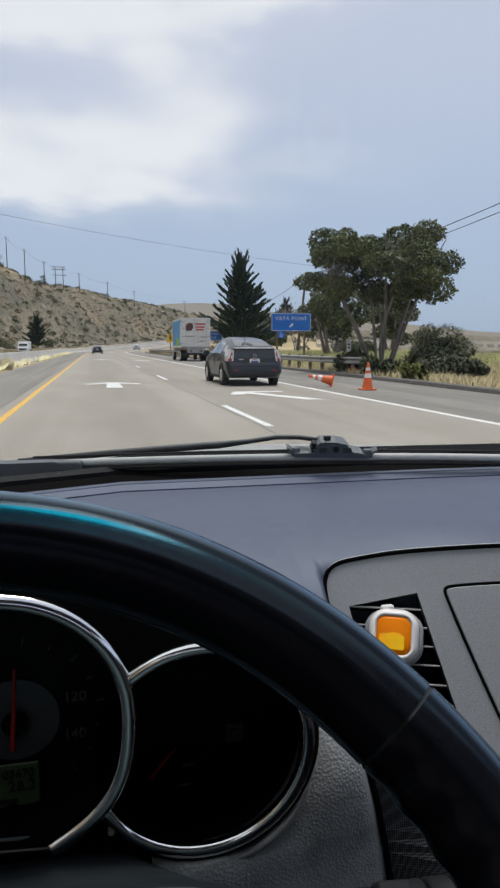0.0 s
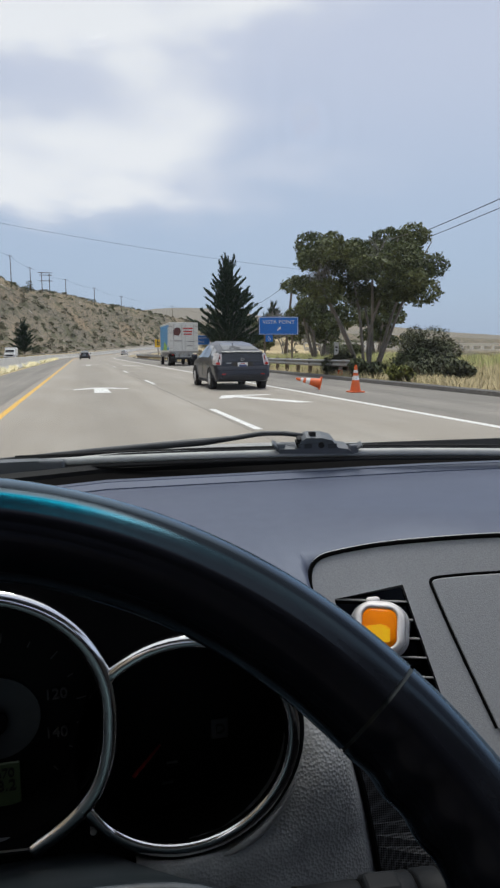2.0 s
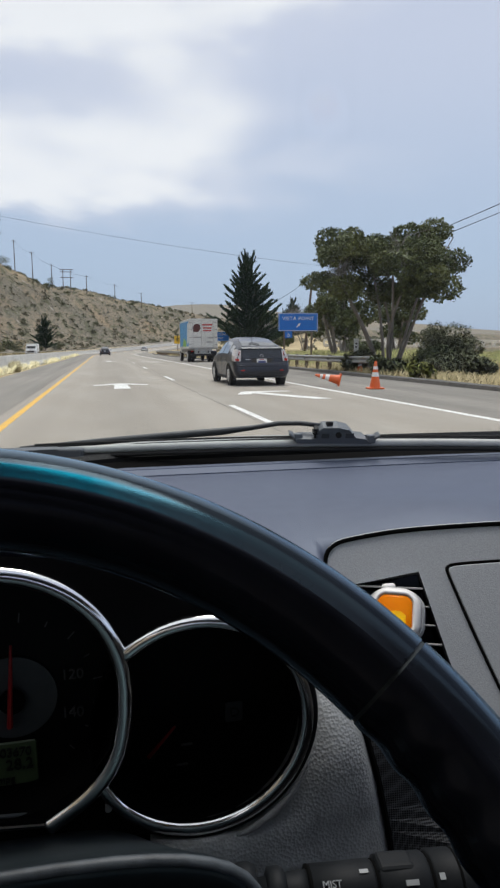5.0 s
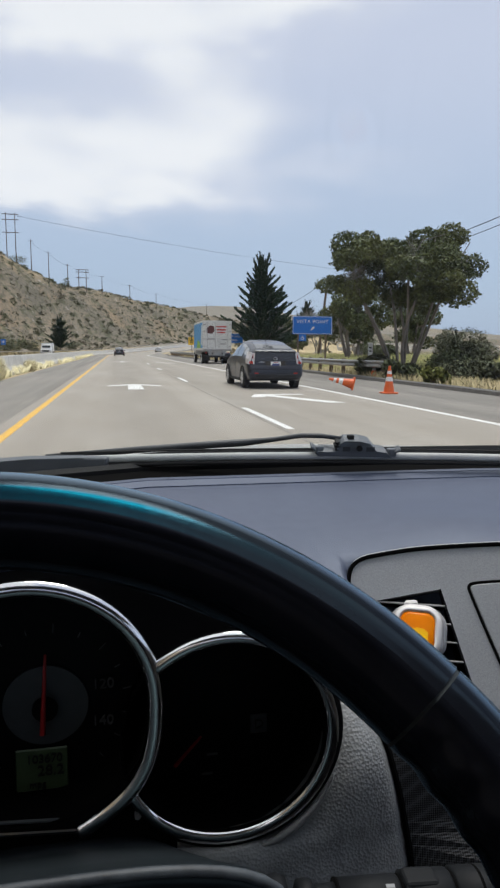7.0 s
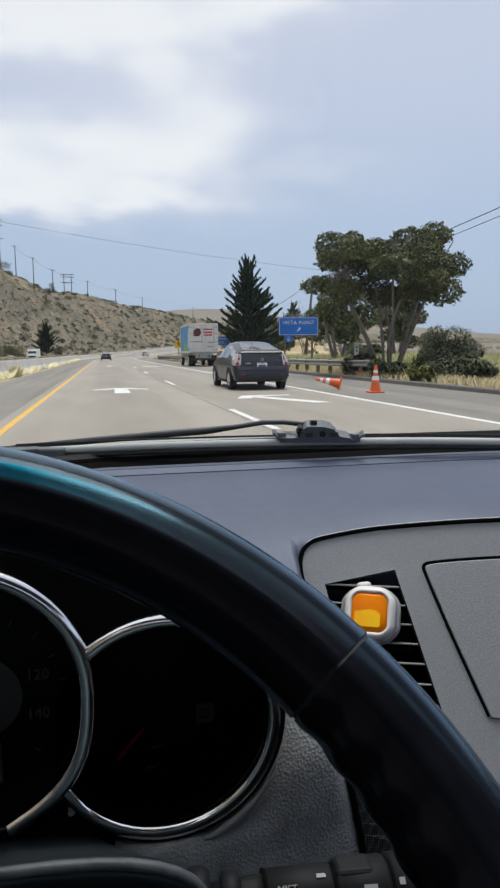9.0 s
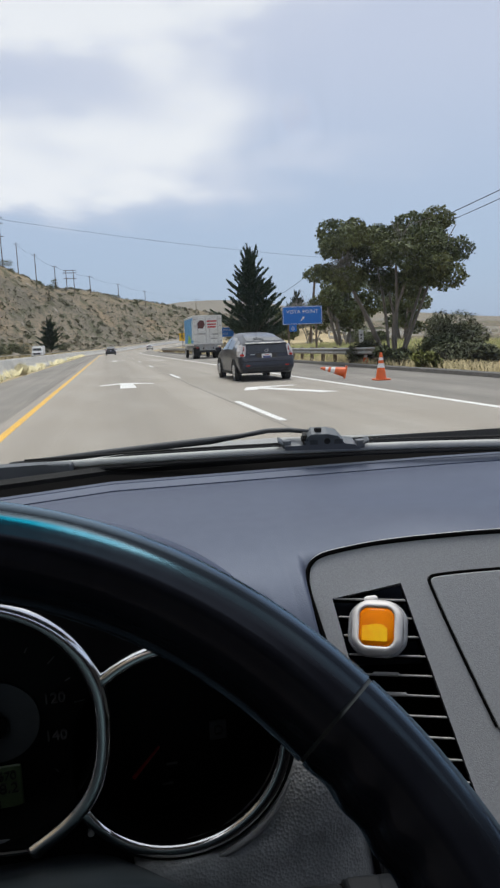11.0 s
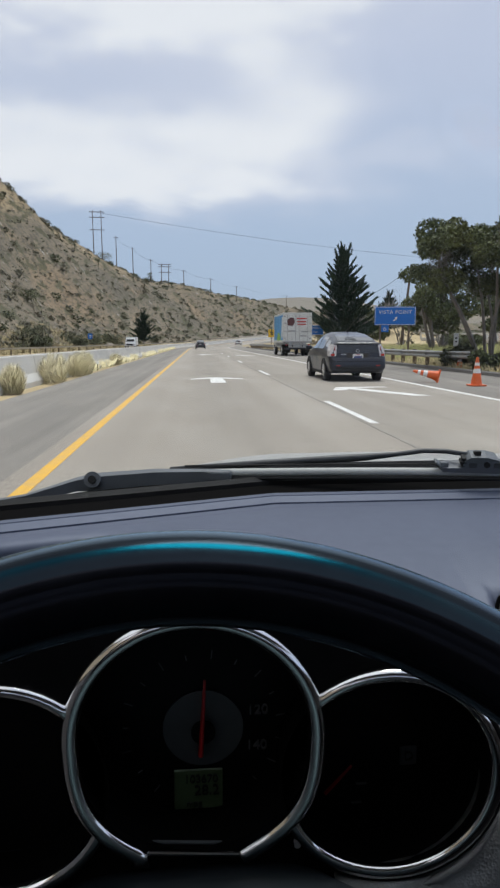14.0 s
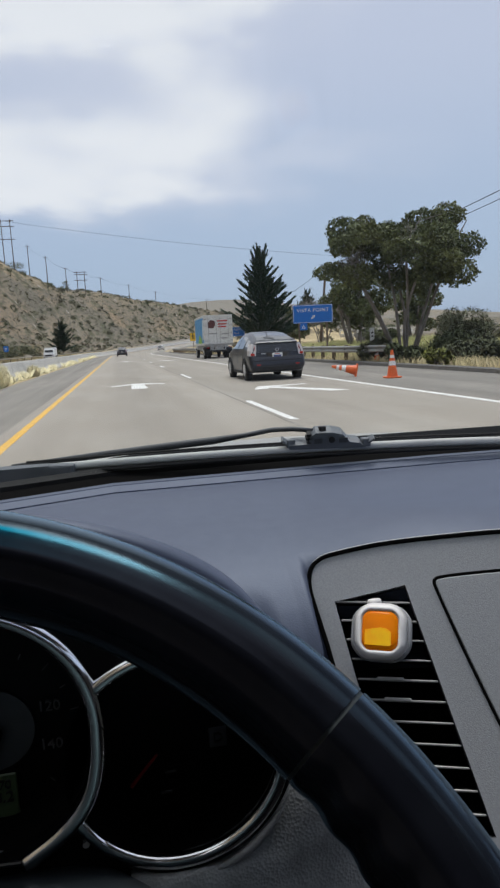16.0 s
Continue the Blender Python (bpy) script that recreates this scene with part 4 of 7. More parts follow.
def side_trim():
    root = Fitting("knee_trim", "grained silver-grey vinyl trim beside the dials")
    bm = bmesh.new()
    n, m = 24, 12
    rows, edge = [], []
    for i in range(n + 1):
        z = 0.925 - 0.235 * i / n
        xr = float(np.interp(z, [0.69, 0.778, 0.823, 0.859, 0.896, 0.955], [0.216, 0.202, 0.193, 0.183, 0.167, 0.142]))
        rr = SR + 0.006
        xl = 0.031 + 0.976 * (SX - 0.004 + math.sqrt(max(0.0, rr**2 - (z - SZ + 0.004) ** 2)) - 0.031) if z > SZ - 0.004 - rr * 0.99 else 0.03
        row = []
        for j in range(m + 1):
            k = j / m
            roll_in = 0.010 * max(0.0, (k - 0.88) / 0.12) ** 2
            row.append((xl + (xr - xl) * k, 0.386 - 0.007 * math.sin(math.pi * min(1, k * 1.1)) + roll_in, z))
        row = [leaning(p) for p in row]
        edge.append(row[-1])
        rows.append([bm.verts.new(p) for p in row])
    for a, b in zip(rows, rows[1:]):
        for j in range(m):
            bm.faces.new((a[j], b[j], b[j + 1], a[j + 1]))
    r = bmesh.ops.extrude_face_region(bm, geom=list(bm.faces))
    bmesh.ops.translate(bm, vec=(0, 0.02, 0), verts=[v for v in r["geom"] if isinstance(v, bmesh.types.BMVert)])
    bmesh.ops.recalc_face_normals(bm, faces=bm.faces)
    part("trim_skin", bm, M_GRAIN, root, smooth=True)
    part("trim_gap", sweep([(x + 0.0022, y - 0.001, z) for x, y, z in edge], 0.0022, 6), M_GAP, root, "black gap beside the trim")
    part("trim_lip", sweep([swung((SX - 0.003 + 0.0825 * math.cos(t), CY - 0.003, SZ - 0.004 + 0.0825 * math.sin(t))) for t in (radians(-75 + 5 * i) for i in range(12))], [0.0006, 0.0014, 0.0022, 0.0026, 0.0026, 0.0026, 0.0024, 0.002, 0.0016, 0.0012, 0.0008, 0.0004], 8), M_GRAIN, root, "rounded silver lip under the ring", True)
    secs = []
    for x, y, z in edge[5:]:
        xr = max(x + 0.006, float(np.interp(z, [0.69, 0.78, 0.83, 0.93], [0.285, 0.258, 0.224, 0.203])))

        def ahead(px):
            return 0.465 + (-0.3017 * (px - 0.259) + 0.5194 * (max(z, 0.782) - 0.95)) / 0.7999 - 0.005

        yl, yr = min(y - 0.001, ahead(x)), min(y - 0.004, ahead(xr))
        secs.append([(x + 0.0035, yl, z), (xr, yr, z), (xr, yr + 0.012, z), (x + 0.0035, yl + 0.012, z)])
    part("mesh_panel", loft(secs), M_MESH, root, "fine dark speaker mesh")
    return root


side_trim()

# ---------- steering wheel and column ----------
WC, WT, WYAW, WR, WTUBE = Vector((-0.0672, 0.0975, 0.9265)), 46.07, 3.19, 0.2195, 0.0201
WHEEL = Matrix.Translation(WC) @ pose(0, 0, 0, 0, 0, WYAW) @ pose(0, 0, 0, 90 - WT, 0, 0)


def steering_wheel():
    root = Fitting("steering_wheel", "black leather steering wheel with seams and finger grips")
    # local x to the right, local y towards the wheel's top, local z to the driver
    def rim_piece(a0, a1, grip, shrink=0.0):
        n = max(6, int((a1 - a0) / (0.7 if grip else 2.0)))
        secs = []
        for i in range(n + 1):
            k = i / n
            t = radians(a0 + (a1 - a0) * k)
            swell = grip * min(1.0, (1 - abs(2 * k - 1)) * 2.2) ** 0.7
            q0 = WTUBE - shrink + 0.0004 * swell
            ring = WR
            row = []
            for j in range(48):
                p = 2 * math.pi * j / 48
                inward = -math.cos(p)
                q = q0 + 0.0013 * math.exp(-(((math.degrees(p) - 104) / 6) ** 2))  # ridge added on the driver's side to catch a pale streak of light
                if grip and inward > 0.2:
                    q -= 0.0017 * (0.5 + 0.5 * math.sin(t * WR / 0.0030)) * (inward - 0.2)
                row.append(((ring + q * math.cos(p)) * math.cos(t), (ring + q * math.cos(p)) * math.sin(t), q * 1.02 * math.sin(p)))
            secs.append([WHEEL @ Vector(v) for v in row])
        return loft(secs, cap=False)

    for a0, a1 in ((33.3, 34.7), (150.7, 152.0), (219.6, 220.8), (319.2, 320.4)):
        part("seam", rim_piece(a0, a1, 0, 0.0007), M_THREAD, root, "worn grey-green seam of the leather", True)
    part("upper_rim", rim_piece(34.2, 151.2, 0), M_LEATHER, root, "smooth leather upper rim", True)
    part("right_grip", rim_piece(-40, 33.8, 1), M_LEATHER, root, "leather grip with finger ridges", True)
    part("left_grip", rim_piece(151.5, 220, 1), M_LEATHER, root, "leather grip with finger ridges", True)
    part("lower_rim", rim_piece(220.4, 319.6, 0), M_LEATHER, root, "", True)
    hub = box(0.15, 0.11, 0.05, (0, -0.03, -0.05), 0.02, 3)
    bmesh.ops.transform(hub, matrix=WHEEL, verts=hub.verts)
    part("hub", hub, M_BLACK, root)
    for a in (-18, 198, 270):
        t = radians(a)
        part("spoke", sweep([WHEEL @ Vector((0.06 * math.cos(t), 0.06 * math.sin(t), -0.03)), WHEEL @ Vector((WR * 0.97 * math.cos(t), WR * 0.97 * math.sin(t), 0))], 0.014, 8), M_BLACK, root)
    part("column_shaft", rod(WHEEL @ Vector((0, 0, -0.04)), WHEEL @ Vector((0, 0, -0.30)), 0.03), M_BLACK, root)
    return root


steering_wheel()


def column_shroud():
    root = Fitting("steering_column_shroud", "dark grey plastic steering column shroud")
    secs = []
    for y, zt, hw in ((0.395, 0.820, 0.10), (0.36, 0.838, 0.118), (0.30, 0.879, 0.132), (0.25, 0.917, 0.138), (0.240, 0.9215, 0.138), (0.236, 0.918, 0.136), (0.242, 0.903, 0.128), (0.26, 0.87, 0.115)):
        row = []
        for i in range(21):
            t = math.pi * i / 20
            c, s = math.cos(t), math.sin(t)
            row.append((GX + hw * math.copysign(abs(c) ** 0.55, c), y, zt - 0.055 + 0.055 * abs(s) ** 0.55))
        row += [(GX - hw * 0.98, y, zt - 0.15), (GX + hw * 0.98, y, zt - 0.15)]
        secs.append(row)
    part("shroud_shell", loft(secs), M_SHROUD, root, smooth=True)
    part("shroud_edge", sweep([Vector(p) + Vector((0, 0.0005, -0.0018)) for p in secs[4][:21]], 0.0030, 8), M_LIT_EDGE, root, "grey edge of the shroud, coloured lighter as if lit", True)
    return root


M_SHROUD = material("shroud_plastic", (0.012, 0.0155, 0.018), 0.42, second=(0.016, 0.0195, 0.022), scale=50, bump=0.06, bump_scale=800, voronoi=True, spec=0.22)
M_SHROUD.node_tree.nodes["Principled BSDF"].inputs["Specular Tint"].default_value = (0.55, 0.9, 1.0, 1)
# lighter grain for the shroud's edge: light on the rounding put into colour
M_LIT_EDGE = material("worn_grey_plastic", (0.058, 0.07, 0.08), 0.55, second=(0.03, 0.037, 0.044), scale=90, bump=0.25, bump_scale=1500, voronoi=True)
column_shroud()


def stalk():
    root = Fitting("wiper_stalk", "black wiper stalk with white printed symbols")
    a, b = Vector((0.062, 0.262, 0.871)), Vector((0.185, 0.250, 0.866))
    d = b - a

    def turned(name, stations, mat=M_STALK, label=""):
        part(name, sweep([a + d * k for k, _ in stations], [r for _, r in stations], 24), mat, root, label, True)

    turned("boot", [(-0.02, 0.010), (0.01, 0.0145), (0.06, 0.0155), (0.09, 0.0135), (0.095, 0.009)])
    turned("stem", [(0.09, 0.008), (0.25, 0.010), (0.30, 0.0105)])
    turned("collar", [(0.13, 0.0095), (0.14, 0.0125), (0.18, 0.0130), (0.20, 0.0120), (0.21, 0.0095)])
    turned("sleeve", [(0.295, 0.0105), (0.30, 0.0125), (0.55, 0.0135), (0.565, 0.0125)])
    turned("grip", [(0.57, 0.0125), (0.58, 0.0150), (0.77, 0.0158), (0.785, 0.0145)])
    turned("twist_end", [(0.79, 0.0140), (0.80, 0.0162), (0.97, 0.0165), (1.0, 0.0152), (1.02, 0.011)])
    for k, r in ((0.30, 0.0127), (0.568, 0.0132), (0.787, 0.0148), (0.90, 0.01645)):
        turned("groove", [(k - 0.006, r), (k + 0.006, r)], M_GAP)
    tab = box(0.020, 0.014, 0.008, (0, 0, 0), 0.0035, 4)
    bmesh.ops.transform(tab, matrix=Matrix.Translation(a + d * 0.655 + Vector((0, 0.001, 0.0118))) @ pose(0, 0, 0, 0, 2, -5), verts=tab.verts)
    part("thumb_tab", tab, M_STALK, root)

    def on_stalk(k, r, turn):
        """A place on the stalk's skin, turned about its axis from the top towards the driver."""
        t = radians(turn)
        return Matrix.Translation(a + d * k + Vector((0, -r * math.sin(t), r * math.cos(t)))) @ pose(0, 0, 0, turn, 2, -5)

    letters("MIST", 0.0046, M_PRINT_W, root, on_stalk(0.376, 0.0131, 36))
    for k, r, turn, w, h in ((0.515, 0.0135, 14, 0.0045, 0.0020), (0.815, 0.0164, 36, 0.0028, 0.0030), (0.69, 0.0157, 42, 0.0065, 0.0024), (0.95, 0.0168, 36, 0.003, 0.0034)):
        mark = box(w, h, 0.0006, (0, 0, 0))
        bmesh.ops.transform(mark, matrix=on_stalk(k, r, turn), verts=mark.verts)
        part("symbol", mark, M_PRINT_W, root)
    return root


stalk()


# ---------- windscreen, cowl, wipers, bonnet, shell ----------
def glass_edge(x):
    return rear_edge(x) + 0.105


def windscreen():
    xs = np.linspace(-0.52, 1.18, 35)
    v, f = [], []
    for i, x in enumerate(xs):
        g = glass_edge(x)
        for j in range(13):
            k = j / 12
            y = g + 0.01 - k * (g - 0.03)
            z = 0.981 + 0.45 * (g + 0.01 - y) + 0.012 * math.sin(math.pi * k)
            v.append((x, y, z))
    for i in range(34):
        for j in range(12):
            a = 13 * i + j
            f.append((a, a + 13, a + 14, a + 1))
    ob = soup("windscreen", v, f, M_GLASS, CAR, "clear sloping windscreen", True)
    so = ob.modifiers.new("thick", "SOLIDIFY")
    so.thickness, so.offset = 0.004, 0
    ob.visible_shadow = False
    return ob


windscreen()


def cowl():
    root = Fitting("windscreen_cowl", "black plastic cowl below the windscreen")
    xs = np.linspace(-0.5, 1.15, 60)
    secs = [[(x, glass_edge(x) + a, z - 0.07 * max(0.0, 0.06 - x)) for a, z in ((-0.022, 0.960), (-0.018, 0.990), (0.004, 0.993), (0.010, 0.985), (0.03, 0.997), (0.08, 0.999), (0.105, 0.997), (0.11, 0.95))] for x in xs]
    part("cowl_panel", loft(secs), M_BLACK, root)
    part("glass_seal", sweep([(x, glass_edge(x) - 0.012, 0.994) for x in xs], 0.008, 6), M_RUBBER, root, "black rubber seal")
    return root


cowl()


def bonnet():
    bm = bmesh.new()
    n = 14
    rows = []
    for x in np.linspace(-0.42, 1.12, 40):
        e = 1 - ((x - 0.35) / 0.95) ** 2 * 0.35
        row = []
        for j in range(n + 1):
            k = j / n
            y = glass_edge(x) + 0.115 + 1.05 * k
            z = 0.989 - 0.035 * k - 0.24 * k * k - 0.03 * (1 - e) - 0.085 * max(0.0, 0.08 - x) - 0.03 * max(0.0, x - 0.33)
            row.append(bm.verts.new((x, y, z)))
        rows.append(row)
    for a, b in zip(rows, rows[1:]):
        for j in range(n):
            bm.faces.new((a[j], a[j + 1], b[j + 1], b[j]))
    ob = part("bonnet", bm, M_HOOD, CAR, "silver bonnet falling away ahead", True)
    so = ob.modifiers.new("thick", "SOLIDIFY")
    so.thickness, so.offset = 0.02, 1
    return ob


bonnet()


def passenger_wiper():
    root = Fitting("wiper", "black windscreen wiper with bracket parked on the glass")
    # bracket that carries the blade
    m = Matrix.Translation((0.298, 0.797, 1.021)) @ pose(0, 0, 0, 18, 0, -11)
    secs = []
    for y, k in ((-0.010, 1.0), (0.0, 1.0), (0.012, 0.95)):
        secs.append([m @ Vector((x * k, y, z)) for x, z in ((-0.046, -0.006), (0.052, -0.008), (0.044, -0.001), (0.031, 0.001), (0.022, 0.012), (0.008, 0.0155), (-0.012, 0.0155), (-0.019, 0.010), (-0.022, 0.0), (-0.046, 0.0))])
    part("bracket", loft(secs), M_ARM, root)
    part("rivet", rod(m @ Vector((0.008, -0.0125, 0.006)), m @ Vector((0.008, -0.009, 0.006)), 0.004), M_RUBBER, root)
    part("nut", box(0.008, 0.008, 0.006, tuple(m @ Vector((-0.003, 0, 0.017))), 0.001), M_RUBBER, root)
    turn = m.to_3x3()
    # thin dark plates on the face paint the shade of two hollows
    for x, w in ((-0.009, 0.010), (0.0225, 0.011)):
        part("recess", box(w, 0.001, 0.0065, tuple(m @ Vector((x, -0.0103, 0.0045))), rot=turn), M_WIPER, root, "dark patch painted as a shaded recess on the bracket")
    for z, w in ((0.0125, 0.006), (0.0075, 0.009), (0.0025, 0.005)):
        part("catch", box(w, 0.012, 0.0034, tuple(m @ Vector((-0.0205, -0.004, z))), 0.0008, 1, rot=turn), M_RUBBER, root, "black plastic catch")
    part("foot", box(0.009, 0.014, 0.003, tuple(m @ Vector((-0.052, -0.003, 0.004))), 0.001, 1, rot=(m @ pose(0, 0, 0, 0, 40, 0)).to_3x3()), M_ARM, root)
    part("foot", box(0.009, 0.014, 0.003, tuple(m @ Vector((0.059, -0.003, 0.001))), 0.001, 1, rot=(m @ pose(0, 0, 0, 0, -35, 0)).to_3x3()), M_ARM, root)
    part("end_clip", box(0.011, 0.012, 0.011, tuple(m @ Vector((-0.044, -0.002, -0.001))), 0.002), M_ARM, root)
    part("end_clip", box(0.011, 0.012, 0.011, tuple(m @ Vector((0.052, -0.002, -0.004))), 0.002), M_ARM, root)
    # arm that curves off to the driver's side
    arm = [(0.285, 0.802, 1.034), (0.262, 0.815, 1.0365), (0.235, 0.825, 1.036), (0.20, 0.835, 1.030), (0.16, 0.842, 1.0255), (0.12, 0.848, 1.023), (0.02, 0.862, 1.016), (-0.10, 0.885, 1.005)]
    part("arm", sweep(arm, [0.0028, 0.0033, 0.0033, 0.0033, 0.005, 0.005, 0.0045, 0.004], 8), M_WIPER, root, smooth=True)
    blade = [(-0.08, 0.868, 1.0035), (0.05, 0.838, 1.0085), (0.2, 0.815, 1.011), (0.35, 0.79, 1.011), (0.5, 0.772, 1.008), (0.62, 0.76, 1.002)]
    part("blade", sweep(smooth_path(blade), 0.0052, 8), M_BLADE, root, "grey blade carrier", True)
    part("blade_rubber", sweep(smooth_path([(x, y - 0.004, z - 0.0075) for x, y, z in blade]), 0.0030, 6), M_RUBBER, root, "black rubber wiping edge", True)
    part("blade_spine", sweep(smooth_path([(x, y + 0.006, z + 0.0085) for x, y, z in blade]), 0.0014, 6), M_RUBBER, root)
    return root


passenger_wiper()


def driver_wiper():
    root = Fitting("wiper", "grey driver-side wiper arm with round pivot")
    part("arm", loft([[(x, y + a * h, z + b * v) for a, b in ((-1, -0.012), (1, -0.012), (1, 0.006), (0, 0.010), (-1, 0.007))] for x, y, z, h, v in ((-0.36, 0.855, 0.966, 0.006, 0.45), (-0.29, 0.865, 0.975, 0.007, 0.5), (-0.225, 0.881, 0.990, 0.011, 0.8), (-0.20, 0.883, 0.993, 0.013, 1.0), (-0.12, 0.868, 1.001, 0.011, 0.9), (-0.05, 0.852, 1.004, 0.009, 0.8))]), M_ARM, root)
    part("pivot", rod((-0.203, 0.876, 0.994), (-0.203, 0.862, 0.998), 0.011, sides=16), M_ARM, root)
    part("pivot_nut", rod((-0.203, 0.863, 0.9975), (-0.203, 0.858, 0.999), 0.0055, sides=8), M_RUBBER, root)
    part("sleeve", box(0.035, 0.02, 0.014, (-0.035, 0.850, 1.003), 0.003, rot=pose(0, 0, 0, 0, 0, -13).to_3x3()), M_ARM, root)
    return root


driver_wiper()


def shell():
    """Plain body that closes the cabin round and behind the camera."""
    root = Fitting("car_shell", "grey-lined car body round the front seats")
    part("roof", box(1.5, 2.3, 0.03, (0.33, -1.12, 1.362)), M_LINER, root)
    secs = []
    for y, half, z in ((0.075, 0.66, 1.366), (0.03, 0.72, 1.388), (-0.30, 0.755, 1.412), (-0.95, 0.765, 1.424), (-1.60, 0.755, 1.414), (-2.10, 0.73, 1.388), (-2.26, 0.69, 1.35)):
        over = [(0.33 + half * k, y, z + 0.010 - 0.032 * k * k) for k in (-1, -0.96, -0.85, -0.6, -0.3, 0, 0.3, 0.6, 0.85, 0.96, 1)]
        secs.append(over + [(0.33 + half * k, y, max(1.3785, z - 0.034) if y > -2.2 else z - 0.03) for k in (0.97, 0.5, 0, -0.5, -0.97)])
    part("roof_skin", loft(secs), M_HOOD, root, "silver cambered roof skin", True)
    # unseen roof edge, added to cut the sky's reflection on the wheel rim
    part("windscreen_header", box(1.5, 0.13, 0.03, (0.33, 0.055, 1.345), 0.012, 2, rot=pose(0, 0, 0, -24).to_3x3()), M_LINER, root, "unseen grey-lined roof edge added to limit reflections on the wheel")
    part("floor_pan", box(1.6, 3.0, 0.03, (0.33, -0.72, 0.24)), M_BLACK, root)
    part("firewall", box(1.6, 0.03, 0.7, (0.33, 0.72, 0.60)), M_BLACK, root)
    part("front_end", box(1.6, 0.10, 0.42, (0.33, 2.06, 0.49), 0.045, 3), M_HOOD, root)
    part("rear_wall", box(1.6, 0.03, 0.75, (0.33, -2.2, 0.62)), M_LINER, root)
    for x in (-0.47, 1.13):
        part("door_panel", box(0.03, 2.9, 0.72, (x + (0.015 if x < 0 else -0.015), -0.72, 0.60)), M_LINER, root)
        part("door_skin", box(0.03, 2.9, 0.72, (x - (0.0155 if x < 0 else -0.0155), -0.72, 0.60), 0.01, 1), M_HOOD, root, "silver outer door skin")
        part("pillar", rod((x, 0.70, 0.96), (x, 0.06, 1.35), 0.035, sides=8), M_LINER, root)
        part("front_wing", box(0.05, 1.35, 0.40, (x, 1.40, 0.50), 0.02, 2), M_HOOD, root, "silver front wing")
        side = -1 if x < 0 else 1
        for y in (1.42, -1.45):
            secs = []
            for o, r in ((-0.095, 0.21), (-0.10, 0.27), (-0.085, 0.307), (0.0, 0.315), (0.085, 0.307), (0.10, 0.27), (0.095, 0.21)):
                secs.append([(x - 0.03 * side + o, y + r * math.cos(t), 0.316 + r * math.sin(t)) for t in (2 * math.pi * k / 32 for k in range(32))])
            part("tyre", loft(secs), M_RUBBER, root, "black tyre", True)
            part("rim", rod((x + 0.04 * side, y, 0.316), (x + 0.066 * side, y, 0.316), 0.205, 0.19, sides=28), M_GALV, root, "silver wheel rim")
            part("hub_cap", rod((x + 0.066 * side, y, 0.316), (x + 0.078 * side, y, 0.316), 0.06, 0.045, sides=16), M_GALV, root)
        part("belt_line", box(0.045, 2.86, 0.03, (x, -0.74, 0.972), 0.01, 2), M_RUBBER, root, "black rubber sill of the side windows")
        part("cant_rail", box(0.05, 2.1, 0.05, (x - 0.045 * side, -1.05, 1.352), 0.02, 2), M_HOOD, root, "silver rail above the side windows")
        part("rear_pillar", rod((x, -2.15, 0.96), (x - 0.05 * side, -2.05, 1.36), 0.045, sides=8), M_HOOD, root, "silver rear pillar")
        part("middle_pillar", box(0.05, 0.12, 0.42, (x, -0.75, 1.15)), M_LINER, root)
    return root


shell()



# ---------- roadside: barrier, guardrail, signs, poles ----------
def on_road(off, y):
    return float(road_x(y)) + off, y, float(road_z(y))


def barrier():
    root = thing("median_barrier", "pale concrete median barrier with joints", "barrier")
    y = -34.6
    while y < 330:
        n = 3
        secs = []
        for i in range(n + 1):
            yy = y + 6.07 * i / n
            c, _, z = on_road(-5.0, yy)
            secs.append([(c + a, yy, z + b) for a, b in ((-0.30, -0.06), (0.30, -0.06), (0.30, 0.08), (0.16, 0.30), (0.085, 0.80), (0.07, 0.82), (-0.07, 0.82), (-0.085, 0.80), (-0.16, 0.30), (-0.30, 0.08))])
        part("barrier_unit", loft(secs), M_CONCRETE, root)
        y += 6.1
    return root


barrier()


def far_rail():
    """Low beam rail along the far carriageway's edge at the hill's foot."""
    root = thing("guardrail", "weathered steel guardrail below the hill", "guardrail")
    ys = np.linspace(30, 300, 60)
    part("beam", sweep([(*on_road(-18.3, y)[:2], on_road(0, y)[2] + 0.6) for y in ys], 0.14, 6, flat=0.25), M_GALV, root)
    for y in np.arange(30, 300, 7.6):
        x, yy, z = on_road(-18.45, y)
        part("post", box(0.12, 0.12, 0.8, (x, yy, z + 0.3)), M_WOODPOST, root)


far_rail()


def guardrail():
    root = thing("guardrail", "galvanised W-beam guardrail on timber posts", "guardrail")
    prof = [(0.0, 0.155), (-0.045, 0.145), (-0.08, 0.11), (-0.08, 0.075), (-0.03, 0.03), (0.0, 0.0), (-0.03, -0.03), (-0.08, -0.075), (-0.08, -0.11), (-0.045, -0.145), (0.0, -0.155), (0.012, -0.15), (-0.068, -0.09), (-0.01, 0.0), (-0.068, 0.09), (0.012, 0.15)]
    y0, y1 = 27.0, 150.0
    y = y0
    while y < y1:
        secs = []
        for i in range(4):
            yy = y + 3.86 * i / 3
            flare = 1.4 * max(0.0, (31 - yy) / 4) ** 2 * 0.5
            c, _, z = on_road(10.75 + flare, yy)
            secs.append([(c + a, yy, z + 0.60 + b) for a, b in prof])
        part("beam", loft(secs), M_GALV, root)
        y += 3.81
    for y in np.arange(y0 + 0.6, y1, 1.905):
        c, _, z = on_road(10.95 + 1.4 * max(0.0, (31 - y) / 4) ** 2 * 0.5, y)
        part("post", box(0.15, 0.2, 1.1, (c + 0.03, y, z + 0.25), 0.01, 1), M_WOODPOST, root)
    return root


guardrail()


